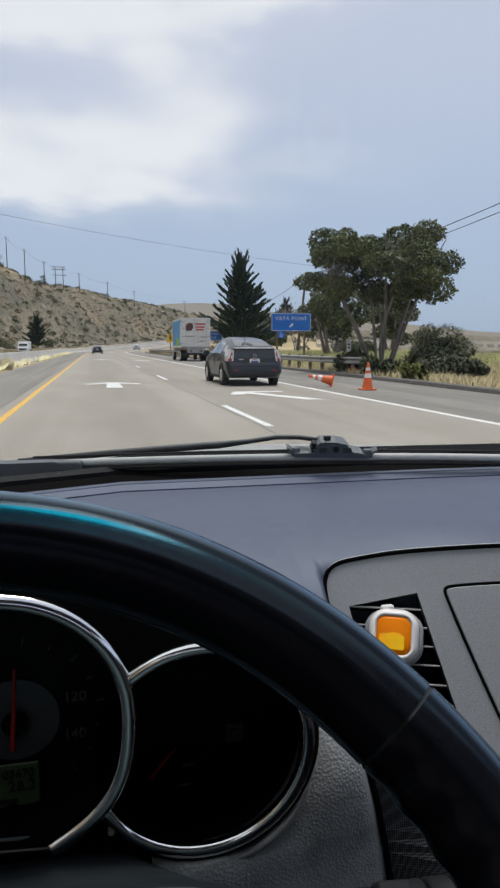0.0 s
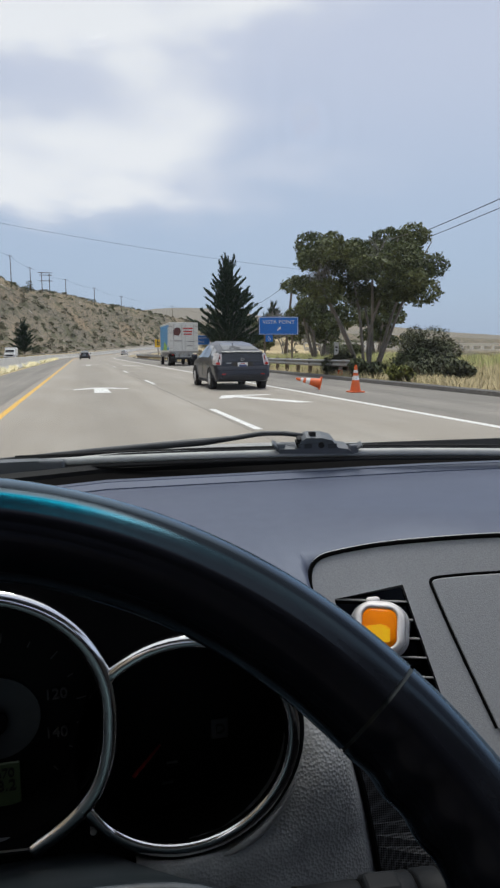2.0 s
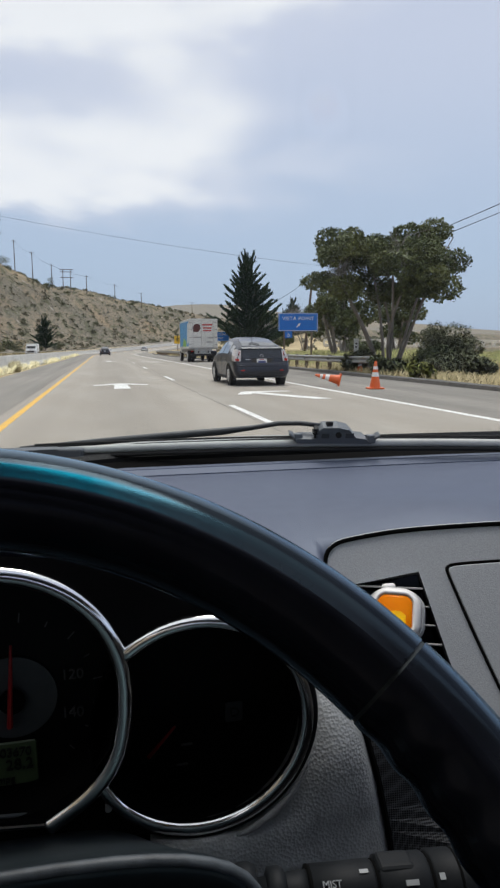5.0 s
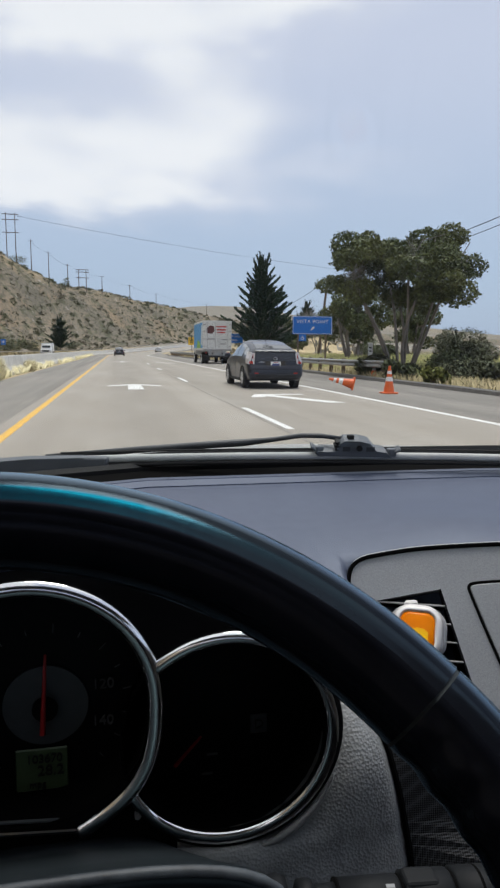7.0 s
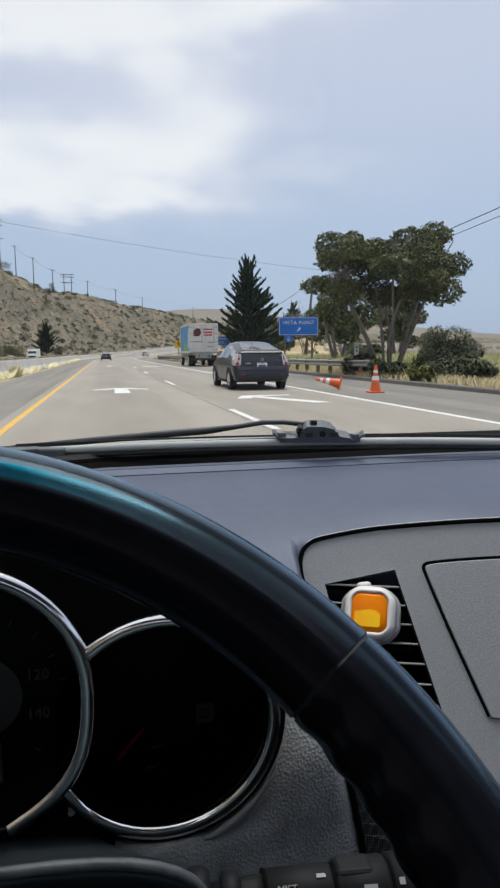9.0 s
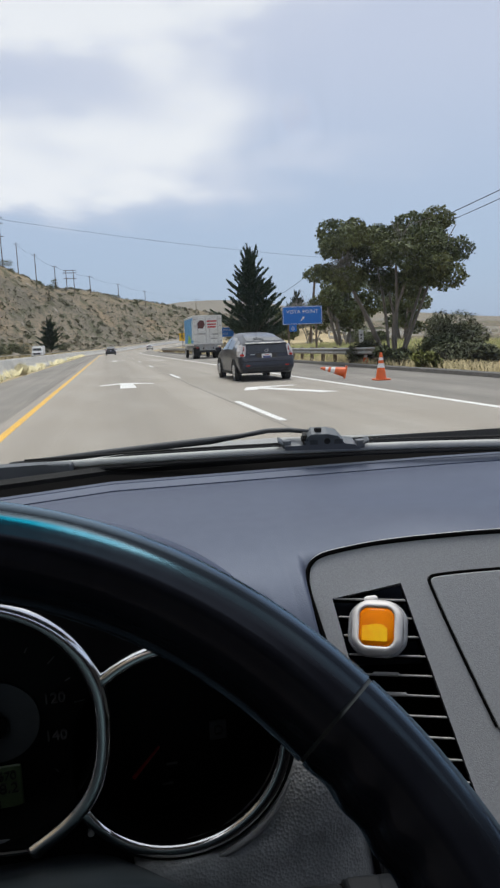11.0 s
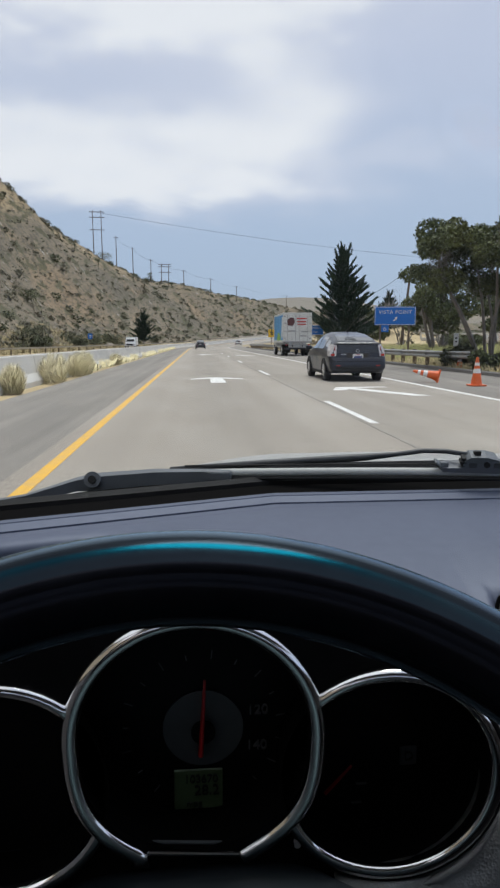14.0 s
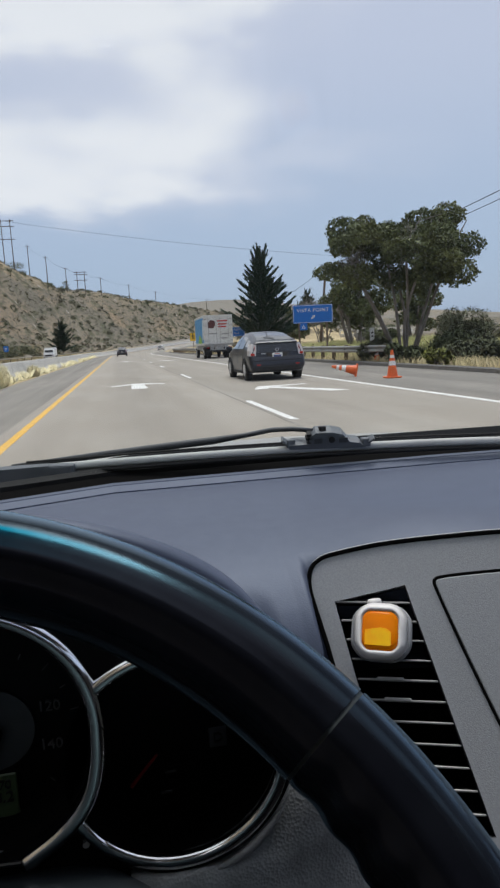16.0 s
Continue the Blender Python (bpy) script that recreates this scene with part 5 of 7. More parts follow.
def sign_board(name, label, x, y, w, h, zc, lines, arrow=False, tab=False, posts=(-0.35, 0.35)):
    g = float(ground_z(x, y))
    root = thing(name, label, "road sign", at=(x, y, 0), turn=-4)
    part("sheet", box(w, 0.02, h, (0, 0, zc), 0.006, 1), M_BLUE_SIGN, root)
    for sx, sz, bw, bh in ((0, h / 2 - 0.035, w - 0.05, 0.022), (0, -h / 2 + 0.035, w - 0.05, 0.022), (w / 2 - 0.035, 0, 0.022, h - 0.05), (-w / 2 + 0.035, 0, 0.022, h - 0.05)):
        part("border", box(bw, 0.004, bh, (sx, -0.0125, zc + sz)), M_WHITE, root)
    up = pose(0, 0, 0, 90)
    for text, size, dz in lines:
        letters(text, size, M_WHITE, root, Matrix.Translation((0, -0.0125, zc + dz)) @ up, depth=0.002, spacing=1.12)
    if arrow:
        a = bmesh.new()
        m = Matrix.Translation((0.02, -0.0125, zc - 0.19)) @ pose(0, 0, 0, 90) @ pose(0, 0, 0, 0, 0, -45)
        plate([(-0.035, -0.17), (0.035, -0.17), (0.035, 0.03), (0.11, 0.0), (0.0, 0.17), (-0.11, 0.0), (-0.035, 0.03)], 0.003, m, bm=a)
        part("arrow", a, M_WHITE, root, "white slanting arrow")
    if tab:
        t = part("access_plate", box(0.46, 0.015, 0.42, (-0.62, 0, zc - h / 2 - 0.22), 0.01, 1), M_BLUE_SIGN, root, "small blue square plate")
        ring = [(-0.63 + 0.085 * math.cos(q), -0.01, zc - h / 2 - 0.26 + 0.085 * math.sin(q)) for q in (radians(140 + 20 * i) for i in range(13))]
        part("symbol_wheel", sweep(ring, 0.016, 6), M_WHITE, t)
        part("symbol_bar", sweep([(-0.65, -0.01, zc - h / 2 - 0.10), (-0.64, -0.01, zc - h / 2 - 0.20), (-0.57, -0.01, zc - h / 2 - 0.21), (-0.53, -0.01, zc - h / 2 - 0.31)], 0.018, 6), M_WHITE, t)
    for px in posts:
        part("post", box(0.10, 0.14, zc + h / 2 - g + 0.2, (px * w, 0.09, (zc + h / 2 + g - 0.25) / 2), 0.006, 1), M_WOODPOST, root)
    return root


sign_board("vista_sign", "blue roadside sign with white lettering and arrow", 12.2, 41.0, 2.55, 1.12, 2.75, [("VISTA POINT", 0.32, 0.22)], arrow=True, tab=True)
sign_board("distance_sign", "blue roadside sign with two lines of lettering", 13.6, 79.0, 2.6, 1.1, 2.55, [("VISTA POINT", 0.32, 0.22), ("1/4 MILE", 0.30, -0.22)])


def small_sign(name, label, x, y, w, h, zc, mat, mark=None):
    g = float(ground_z(x, y))
    root = thing(name, label, "road sign", at=(x, y, 0))
    part("sheet", box(w, 0.012, h, (0, 0, zc), 0.02, 2), mat, root)
    if mark:
        part("print", box(w * 0.5, 0.004, h * 0.12, (0, -0.008, zc + h * 0.12)), mark, root)
        part("print", box(w * 0.4, 0.004, h * 0.12, (0, -0.008, zc - h * 0.14)), mark, root)
    part("post", box(0.07, 0.07, zc - g, (0, 0.045, (zc + g - 0.3) / 2)), M_WOODPOST, root)
    return root


small_sign("warning_sign", "square yellow warning sign at the guardrail", 12.4, 112, 1.2, 1.3, 2.6, M_YSIGN, M_CABLE)
small_sign("route_sign", "small blue sign on the far verge", -19.6, 125, 0.8, 1.0, 2.3, M_BLUE_SIGN, M_WHITE)
small_sign("route_sign", "small blue sign beyond the guardrail", 16.5, 150, 1.5, 1.5, 3.2, M_BLUE_SIGN, M_WHITE)
small_sign("marker_plate", "white object marker plate beside the guardrail end", 12.0, 30.5, 0.22, 0.62, 1.25, M_WHITE, M_CABLE)
for px, py in ((11.6, 62), (12.2, 90), (11.9, 46)):
    z = float(ground_z(px, py))
    tagged(part("delineator_post", box(0.1, 0.04, 1.1, (px, py, z + 0.5), 0.01, 1), M_WHITE), "slim white delineator post on the verge", "marker post", "delineator posts")


def cone(at, turn=(0, 0, 0)):
    root = new("traffic_cone")
    root.matrix_basis = pose(*at, *turn)
    tagged(root, "orange traffic cone with white bands" + (" lying on its side" if turn[0] else " standing on the shoulder"), "traffic cone", "traffic cones")
    part("base", box(0.40, 0.40, 0.04, (0, 0, 0.02), 0.012, 2), M_CONE, root)
    for z0, z1, mat, nm in ((0.04, 0.34, M_CONE, "body"), (0.34, 0.46, M_WHITE, "band"), (0.46, 0.54, M_CONE, "body"), (0.54, 0.62, M_WHITE, "band"), (0.62, 0.76, M_CONE, "tip")):
        r = lambda z: 0.155 - 0.125 * z / 0.76
        part(nm, rod((0, 0, z0), (0, 0, z1), r(z0), r(z1), 18), mat, root)
    return root


cone((7.35, 17.2, 0.0))
cone((6.95, 18.9, 0.17), (0, 78, 165))
cone((11.3, 28.2, float(ground_z(11.3, 28.2)) + 0.03))


def power_pole(x, y, h, lean=(0, 0), h_frame=False, far=False):
    g = float(ground_z(x, y))
    root = thing("utility_pole", "weathered timber H-frame power pole on the ridge" if h_frame else ("thin timber power pole on the ridge" if far else "leaning weathered timber utility pole"), "utility pole", "ridge poles" if far or h_frame else "roadside poles", (x, y, g))
    offs = (-1.7, 1.7) if h_frame else (0,)
    r = 0.2 if far or h_frame else 0.15
    for o in offs:
        part("pole", rod((o, 0, -0.5), (o + lean[0], lean[1], h), r, r * 0.65, 8), M_POLE, root)
    if h_frame:
        for z in (h * 0.97, h * 0.86, h * 0.60):
            part("crossarm", box(6.2, 0.22, 0.25, (0, 0, z)), M_POLE, root)
    else:
        part("crossarm", box(2.0 if far else 0.9, 0.1, 0.12, (lean[0] * 0.96, lean[1] * 0.96, h * 0.95)), M_POLE, root)
        for o in (-0.8, 0, 0.8) if far else (-0.35, 0.35):
            part("insulator", rod((lean[0] * 0.96 + o, lean[1] * 0.96, h * 0.95 + 0.05), (lean[0] * 0.96 + o, lean[1] * 0.96, h * 0.95 + 0.22), 0.05), M_CABLE, root)
    return Vector((x + lean[0], y + lean[1], g + h * 0.96))


def cable(a, b, sag, r, name="power_line"):
    a, b = Vector(a), Vector(b)
    pts = [a.lerp(b, i / 24) - Vector((0, 0, sag * 4 * (i / 24) * (1 - i / 24))) for i in range(25)]
    ob = part(name, sweep(pts, r, 5), M_CABLE)
    return tagged(ob, "black overhead power line sagging between poles", "power line", "power lines")


pA = power_pole(19.0, 62, 7.9, (0.9, 0))
pB = power_pole(27, 122, 8.2, (-0.2, 0))
pC = power_pole(45, 190, 8.5)
pD = power_pole(17.5, 2, 9.5)
cable(pA, pB, 0.9, 0.022)
cable(pB, pC, 1.2, 0.025)
cable(pD, pA, 0.8, 0.022)
cable(pD + Vector((0, 0, -0.35)), pA + Vector((0, 0, -0.35)), 0.85, 0.018)


def crest_pole(y, off, h, h_frame=False):
    x = float(road_x(y)) + off
    return power_pole(x, y, h, far=not h_frame, h_frame=h_frame)


ridge_top = crest_pole(285, -70, 19, True)
last = None
for y, off, h in ((296, -68, 13), (306, -66, 12), (318, -64, 11), (345, -62, 9), (370, -61, 9), (395, -60, 9), (450, -60, 8), (505, -58, 8)):
    p = crest_pole(y, off, h)
    if last:
        cable(last, p, 0.9, 0.035)
    last = p
crest_pole(331, -64, 10, True)
cable(ridge_top, (170, 300, 34), 3.0, 0.05)


# ---------- plants ----------
def limb(path, r0, r1, bm, sides=6):
    n = len(path)
    sweep(path, [r0 + (r1 - r0) * i / (n - 1) for i in range(n)], sides, bm)


def grow(rng, base, height, spread, stems, bark_bm, tips, thick=0.16, levels=2, lean=(0, 0), reach=9.0):
    """Trunks that fork into limbs; tips collects the ends of the limbs."""
    for s in range(stems):
        a = 2 * math.pi * (s + rng.uniform(0, 0.8)) / stems
        out = spread * rng.uniform(0.25, 0.6)
        top = Vector((base[0] + out * math.cos(a) + lean[0], base[1] + out * math.sin(a) + lean[1], base[2] + height * rng.uniform(0.45, 0.62)))
        b = Vector((base[0] + 0.25 * math.cos(a), base[1] + 0.25 * math.sin(a), base[2] - 0.2))
        mid = b.lerp(top, 0.5) + Vector(rng.normal(0, 0.22, 3))
        limb(smooth_path([tuple(b), tuple(mid), tuple(top)], 2), thick, thick * 0.55, bark_bm)
        stack = [(top, thick * 0.5, (top - b).normalized(), levels)]
        while stack:
            p, r, d, lv = stack.pop()
            for _ in range(3 if lv > 1 else 2):
                nd = (d + Vector(rng.normal(0, 0.62, 3)) + Vector((0, 0, 0.22))).normalized()
                ln = height * rng.uniform(0.13, 0.24)
                q = p + nd * ln
                if math.hypot(q.x / spread, q.y / spread) > reach or q.z > height * (0.5 + 0.42 * reach):
                    continue
                limb(smooth_path([tuple(p), tuple(p.lerp(q, 0.5) + Vector(rng.normal(0, 0.09, 3))), tuple(q)], 1), r, r * 0.45, bark_bm, 5)
                tips.append(q)
                tips.append(p.lerp(q, 0.6))
                if lv > 1:
                    stack.append((q, r * 0.5, nd, lv - 1))


def leafy(rng, blobs, count, size, hollow=0.55):
    """Leaf places on and near the shells of blobs (centre, radii)."""
    w = np.array([b[1][0] * b[1][1] + b[1][2] * b[1][0] for b in blobs])
    pick = rng.choice(len(blobs), count, p=w / w.sum())
    d = rng.normal(size=(count, 3))
    d /= np.linalg.norm(d, axis=1)[:, None]
    rad = rng.uniform(hollow, 1.0, count) ** 0.6
    lump = 0.78 + 0.30 * np.array([noise.noise((a * 2.3 + k, b * 2.3, c * 2.3)) for (a, b, c), k in zip(d, pick)])
    cs = np.array([b[0] for b in blobs])[pick] + d * np.array([b[1] for b in blobs])[pick] * (rad * lump * 1.1)[:, None]
    return clump_quads(cs, rng.uniform(0.6, 1.4, count) * size, rng)


def broad_tree(x, y, height, width, seed, label, leaf=M_LEAF, count=9000, size=0.24, stems=4, crown_from=0.34, thick=0.16, blobs=16, bare=0, lump=(0.13, 0.21)):
    rng = np.random.default_rng(seed)
    g = float(ground_z(x, y))
    root = thing("tree", label, "tree", "roadside trees", (x, y, g))
    bark, tips = bmesh.new(), []
    grow(rng, (0, 0, 0), height, width / 2, stems, bark, tips, thick, reach=0.8)
    part("trunk", bark, M_BARK, root, "grey forked trunk and limbs", True)
    if bare:
        t = np.array([tuple(p) for p in tips])
        t = t[(t[:, 2] < 0.74 * height) & (np.hypot(t[:, 0], t[:, 1]) < 0.40 * width)]
        t = t[rng.integers(0, len(t), bare)] * (1, 1, 0.9) + rng.normal(0, 0.30, (bare, 3))
        d = rng.normal(size=(bare, 3)) + (0, 0, 0.4)
        d /= np.linalg.norm(d, axis=1)[:, None]
        w = np.cross(d, rng.normal(size=(bare, 3))) * 0.0045
        tw = np.stack([t - w, t + w, t + d * rng.uniform(0.15, 0.42, bare)[:, None]], 1).reshape(-1, 3)
        quick("bare_twigs", tw, np.arange(3 * bare).reshape(-1, 3), M_TWIG, root)["label"] = "grey veil of bare twigs"
    bl = []
    for i in range(blobs):
        a, rr = 2.4 * i + rng.uniform(0, 0.9), math.sqrt((i + rng.uniform(0, 1)) / blobs)
        k = rng.uniform(crown_from + 0.12, 0.88)
        shrink = math.sqrt(max(0.12, 1 - ((k - 0.60) / 0.42) ** 2))
        r = width * rng.uniform(*lump)
        bl.append(((rr * (width / 2 - r * 0.7) * shrink * math.cos(a), rr * (width / 2 - r * 0.7) * shrink * math.sin(a), height * k), (r, r, r * rng.uniform(0.6, 0.85))))
    v, f = leafy(rng, bl, count, size)
    keep = v[:, 2].reshape(-1, 4).mean(1) < height
    quick("crown", v, f[keep], leaf, root)
    return root


def bush(x, y, height, width, seed, label, leaf, count=2600, size=0.16, name="bush", deep=0.4):
    rng = np.random.default_rng(seed)
    g = float(ground_z(x, y))
    root = thing(name, label, "bush", "roadside bushes", (x, y, g))
    bark = bmesh.new()
    for _ in range(7):
        a = rng.uniform(0, 6.28)
        limb([(0, 0, -0.1), (0.2 * width * math.cos(a), 0.2 * width * math.sin(a), height * 0.4), (0.36 * width * math.cos(a), 0.36 * width * math.sin(a), height * 0.62)], 0.024, 0.008, bark, 5)
    part("stems", bark, M_POLE, root)
    bl = []
    for _ in range(9):
        a, rr = rng.uniform(0, 6.28), math.sqrt(rng.uniform(0, 1))
        r = width * rng.uniform(0.16, 0.25)
        hz = min(r * rng.uniform(0.6, 1.0), height * rng.uniform(0.28, 0.45))
        bl.append(((rr * (width / 2 - r) * math.cos(a), rr * (width / 2 - r) * math.sin(a), rng.uniform(hz * 0.8, height - hz)), (r, r, hz)))
    v, f = leafy(rng, bl, count, size, deep)
    v[:, 2] = np.maximum(v[:, 2], 0.02)
    ob = quick("foliage", v, f, leaf, root)
    # shading normals bent outwards and up to brighten the foliage; leaves keep their tilts
    c = v.reshape(-1, 4, 3).mean(1)
    nor = c * (2 / width, 2 / width, 1 / height) + (0, 0, 0.45) + rng.normal(0, 0.24, c.shape)
    nor /= np.linalg.norm(nor, axis=1)[:, None]
    ob.data.normals_split_custom_set_from_vertices(np.repeat(nor, 4, 0).tolist())
    return root


def twig_bush(x, y, height, width, seed, label="bare grey leafless thicket on the verge"):
    rng = np.random.default_rng(seed)
    g = float(ground_z(x, y))
    root = thing("thicket", label, "bush", "bare thickets", (x, y, g))
    bark, tips = bmesh.new(), []
    grow(rng, (0, 0, 0), height * 1.15, width / 2, 6, bark, tips, 0.07, 2)
    part("stems", bark, M_TWIG, root)
    t = np.array([tuple(p) for p in tips])
    n = 2600
    a = t[rng.integers(0, len(t), n)] + rng.normal(0, 0.35, (n, 3))
    d = rng.normal(size=(n, 3)) + (0, 0, 0.5)
    d /= np.linalg.norm(d, axis=1)[:, None]
    b = a + d * rng.uniform(0.3, 0.9, n)[:, None]
    w = np.cross(d, rng.normal(size=(n, 3))) * 0.014
    v = np.stack([a - w, a + w, b], 1).reshape(-1, 3)
    v[:, 2] = np.maximum(v[:, 2], 0)
    quick("twigs", v, np.arange(3 * n).reshape(-1, 3), M_TWIG, root)
    cl, f = clump_quads(t[rng.integers(0, len(t), 700)] + rng.normal(0, 0.4, (700, 3)), rng.uniform(0.1, 0.22, 700), rng)
    quick("leaves", cl, f, M_LEAF_DULL, root)
    return root


def conifer(x, y, height, width, seed, label="dark green cypress with upswept branches", group="conifers"):
    rng = np.random.default_rng(seed)
    g = float(ground_z(x, y))
    root = thing("conifer", label, "tree", group, (x, y, g))
    part("trunk", rod((0, 0, -0.3), (0, 0, height * 0.97), height * 0.022, 0.03, 9), M_BARK, root)
    bark, cs, dirs = bmesh.new(), [], []
    for i in range(int(70 + height * 16)):
        k = rng.uniform(0.03, 1.0) ** 0.85
        a = rng.uniform(0, 6.28)
        ln = width / 2 * (1.04 - k) ** 0.78 * rng.choice((rng.uniform(0.35, 0.75), rng.uniform(0.75, 1.34))) + 0.03 * height
        b = Vector((0, 0, height * (0.04 + 0.86 * k)))
        d = Vector((math.cos(a), math.sin(a), 0.12 + 0.6 * k + 2.2 * max(0.0, k - 0.86) / 0.14))
        e = b + d * ln + Vector((0, 0, 0.22 * ln))
        mid = b.lerp(e, 0.55) - Vector((0, 0, 0.12 * ln))
        limb([tuple(b), tuple(mid), tuple(e)], 0.035, 0.01, bark, 4)
        m = int(40 + 70 * ln)
        u = rng.uniform(0.08, 1.0, m) ** 0.8
        line = np.array(b)[None] * ((1 - u) ** 2)[:, None] + np.array(mid)[None] * (2 * u * (1 - u))[:, None] + np.array(e)[None] * (u**2)[:, None]
        cs.append(line + rng.normal(0, 1, (m, 3)) * (0.012 * height * (1.2 - u) * (0.4 + 0.3 * ln))[:, None] * (1, 1, 0.6))
        dirs.append(np.array((e - mid).normalized())[None] + rng.normal(0, 0.38, (m, 3)) + (0, 0, 0.15))
    part("branches", bark, M_BARK, root)
    c, d = np.concatenate(cs), np.concatenate(dirs)
    d /= np.linalg.norm(d, axis=1)[:, None]
    n = len(c)
    s = rng.uniform(0.16, 0.36, (n, 1)) * height / 10
    w = np.cross(d, rng.normal(size=(n, 3)))
    w /= np.linalg.norm(w, axis=1)[:, None]
    w *= s * 0.22
    v = np.stack([c - w, c + w, c + d * s], 1).reshape(-1, 3)
    quick("needles", v, np.arange(3 * n).reshape(-1, 3), M_NEEDLE, root)
    return root


broad_tree(12.9, 28.8, 7.5, 8.0, 11, "large windswept evergreen tree with pale forked trunks", count=46000, size=0.14, stems=8, crown_from=0.36, blobs=44, thick=0.085, bare=7000, lump=(0.075, 0.135))
broad_tree(18.2, 50, 6.0, 6.4, 12, "rounded dark evergreen tree on the verge", count=9000, size=0.24, stems=5, crown_from=0.2)
broad_tree(25.5, 55, 5.2, 5.4, 15, "rounded dark evergreen tree on the verge", count=7000, size=0.26, stems=5, crown_from=0.16)
broad_tree(24.0, 92, 6.0, 7.0, 13, "rounded dark evergreen tree on the verge", count=6000, size=0.34, stems=4, crown_from=0.15)
conifer(16.5, 76, 10.5, 8.0, 21)
conifer(-15.8, 200, 9.0, 7.4, 22, "small dark conifer at the hill's foot")
conifer(41, 142, 8.5, 5.5, 23, "tall dark conifer beyond the verge")
conifer(37, 134, 6.5, 5.5, 24, "dark conifer beyond the verge")
for i, (x, y, h, w) in enumerate(((20.5, 66, 4.2, 5.5), (22.5, 60, 4.0, 5.0), (19.6, 84, 3.6, 4.5))):
    twig_bush(x, y, h, w, 30 + i)
for i, (x, y, h, w, lf, lb) in enumerate((
    (14.2, 23.6, 1.0, 2.6, M_LEAF_DULL, "dull green scrubby bush under the trees"),
    (17.4, 31.5, 2.2, 4.0, M_LEAF_DULL, "dull green scrubby bush under the trees"),
    (12.3, 22.4, 0.95, 2.2, M_LEAF_DULL, "dull green scrubby bush under the trees"),
    (13.2, 25.4, 1.4, 2.8, M_LEAF, "green bush under the trees"),
    (11.5, 25.2, 1.1, 2.2, M_LEAF, "low dark green bush beside the kerb"),
    (15.8, 27.4, 1.6, 3.4, M_LEAF_DULL, "tall dull green bush under the trees"),
    (10.9, 21.4, 0.75, 1.3, M_LEAF_YELLOW, "small yellow-green bush beside the kerb"),
    (12.6, 20.6, 0.9, 1.6, M_LEAF_DULL, "low dull green bush in dry grass"),
    (11.4, 28.6, 1.2, 2.6, M_LEAF_DULL, "dull green scrubby bush under the trees"),
    (-39, 288, 4.5, 13.0, M_LEAF, "dark green bush on the ridge"),
    (-22.0, 322, 4.5, 5.0, M_LEAF, "dark green bush on the ridge"),
    (18.0, 44, 1.7, 3.0, M_LEAF, "round green bush in dry grass"),
    (-33, 140, 4.6, 8.4, M_LEAF, "large round green bush on the hillside"),
    (-24.5, 100, 4.6, 7.0, M_LEAF_DULL, "dull green bush at the hill's foot"),
    (-21.3, 150, 4.2, 6.5, M_LEAF, "round green bush at the hill's foot"),
    (-24.2, 78, 2.6, 4.0, M_LEAF_DULL, "dull green bush at the hill's foot"),
    (-22.4, 100, 2.4, 3.6, M_LEAF, "round green bush at the hill's foot"),
    (-22.0, 128, 2.2, 4.6, M_LEAF_DULL, "dull green bush at the hill's foot"),
    (14.9, 58, 1.5, 2.6, M_LEAF, "round green bush in dry grass"),
    (21.0, 106, 2.6, 4.6, M_LEAF, "round green bush in dry grass"),
    (29, 118, 2.8, 6.0, M_LEAF_DULL, "dull green scrubby bush in dry grass"),
    (38, 100, 2.2, 5.0, M_LEAF_DULL, "dull green scrubby bush in dry grass"),
    (46, 112, 3.4, 5.5, M_LEAF, "round green bush in dry grass"),
    (-13.0, 215, 3.4, 7.0, M_LEAF_DULL, "grey-green bush at the hill's foot"),
    (-20.5, 166, 3.4, 6.0, M_LEAF_DULL, "grey-green bush at the hill's foot"),
    (-30.5, 84, 3.6, 5.4, M_LEAF, "round green bush on the hillside"),
    (-22.5, 98, 2.6, 4.0, M_LEAF_DULL, "grey-green bush at the hill's foot"),
    (-23.5, 130, 3.0, 8.0, M_LEAF_DULL, "grey-green bush at the hill's foot"),
)):
    bush(x, y, h, w, 50 + i, lb, lf, 11000 if y < 50 else 2400, 0.085 if y < 50 else 0.2)


def grass(name, label, rng, xs, ys, height, mat, wide=0.018, curl=0.35):
    """Blades as bent slivers standing on the ground."""
    n = len(xs)
    z = ground_z(xs, ys)
    a = rng.uniform(0, 2 * math.pi, n)
    h = height * rng.uniform(0.45, 1.25, n)
    lean = rng.uniform(0.05, curl, n) * h
    dx, dy = np.cos(a), np.sin(a)
    base = np.stack([xs, ys, z - 0.02], 1)
    side = np.stack([-dy, dx, 0 * dx], 1) * wide
    mid = base + np.stack([dx * lean * 0.35, dy * lean * 0.35, h * 0.6], 1)
    tip = base + np.stack([dx * lean, dy * lean, h], 1)
    v = np.stack([base - side, base + side, mid + side * 0.8, tip, mid - side * 0.8], 1).reshape(-1, 3)
    f = np.arange(5 * n).reshape(-1, 5)
    ob = quick(name, v, f, mat)
    ob.data.normals_split_custom_set_from_vertices([(0.0, -0.35, 0.94)] * len(v))
    return tagged(ob, label, "grass", kind="stuff")


def tufts(rng, n, x0, x1, y0, y1, per, spread, near=1.0):
    cx = rng.uniform(x0, x1, n)
    cy = y0 + (y1 - y0) * rng.uniform(0, 1, n) ** near
    x = np.repeat(cx, per) + rng.normal(0, spread, n * per)
    y = np.repeat(cy, per) + rng.normal(0, spread, n * per)
    return x + road_x(y), y


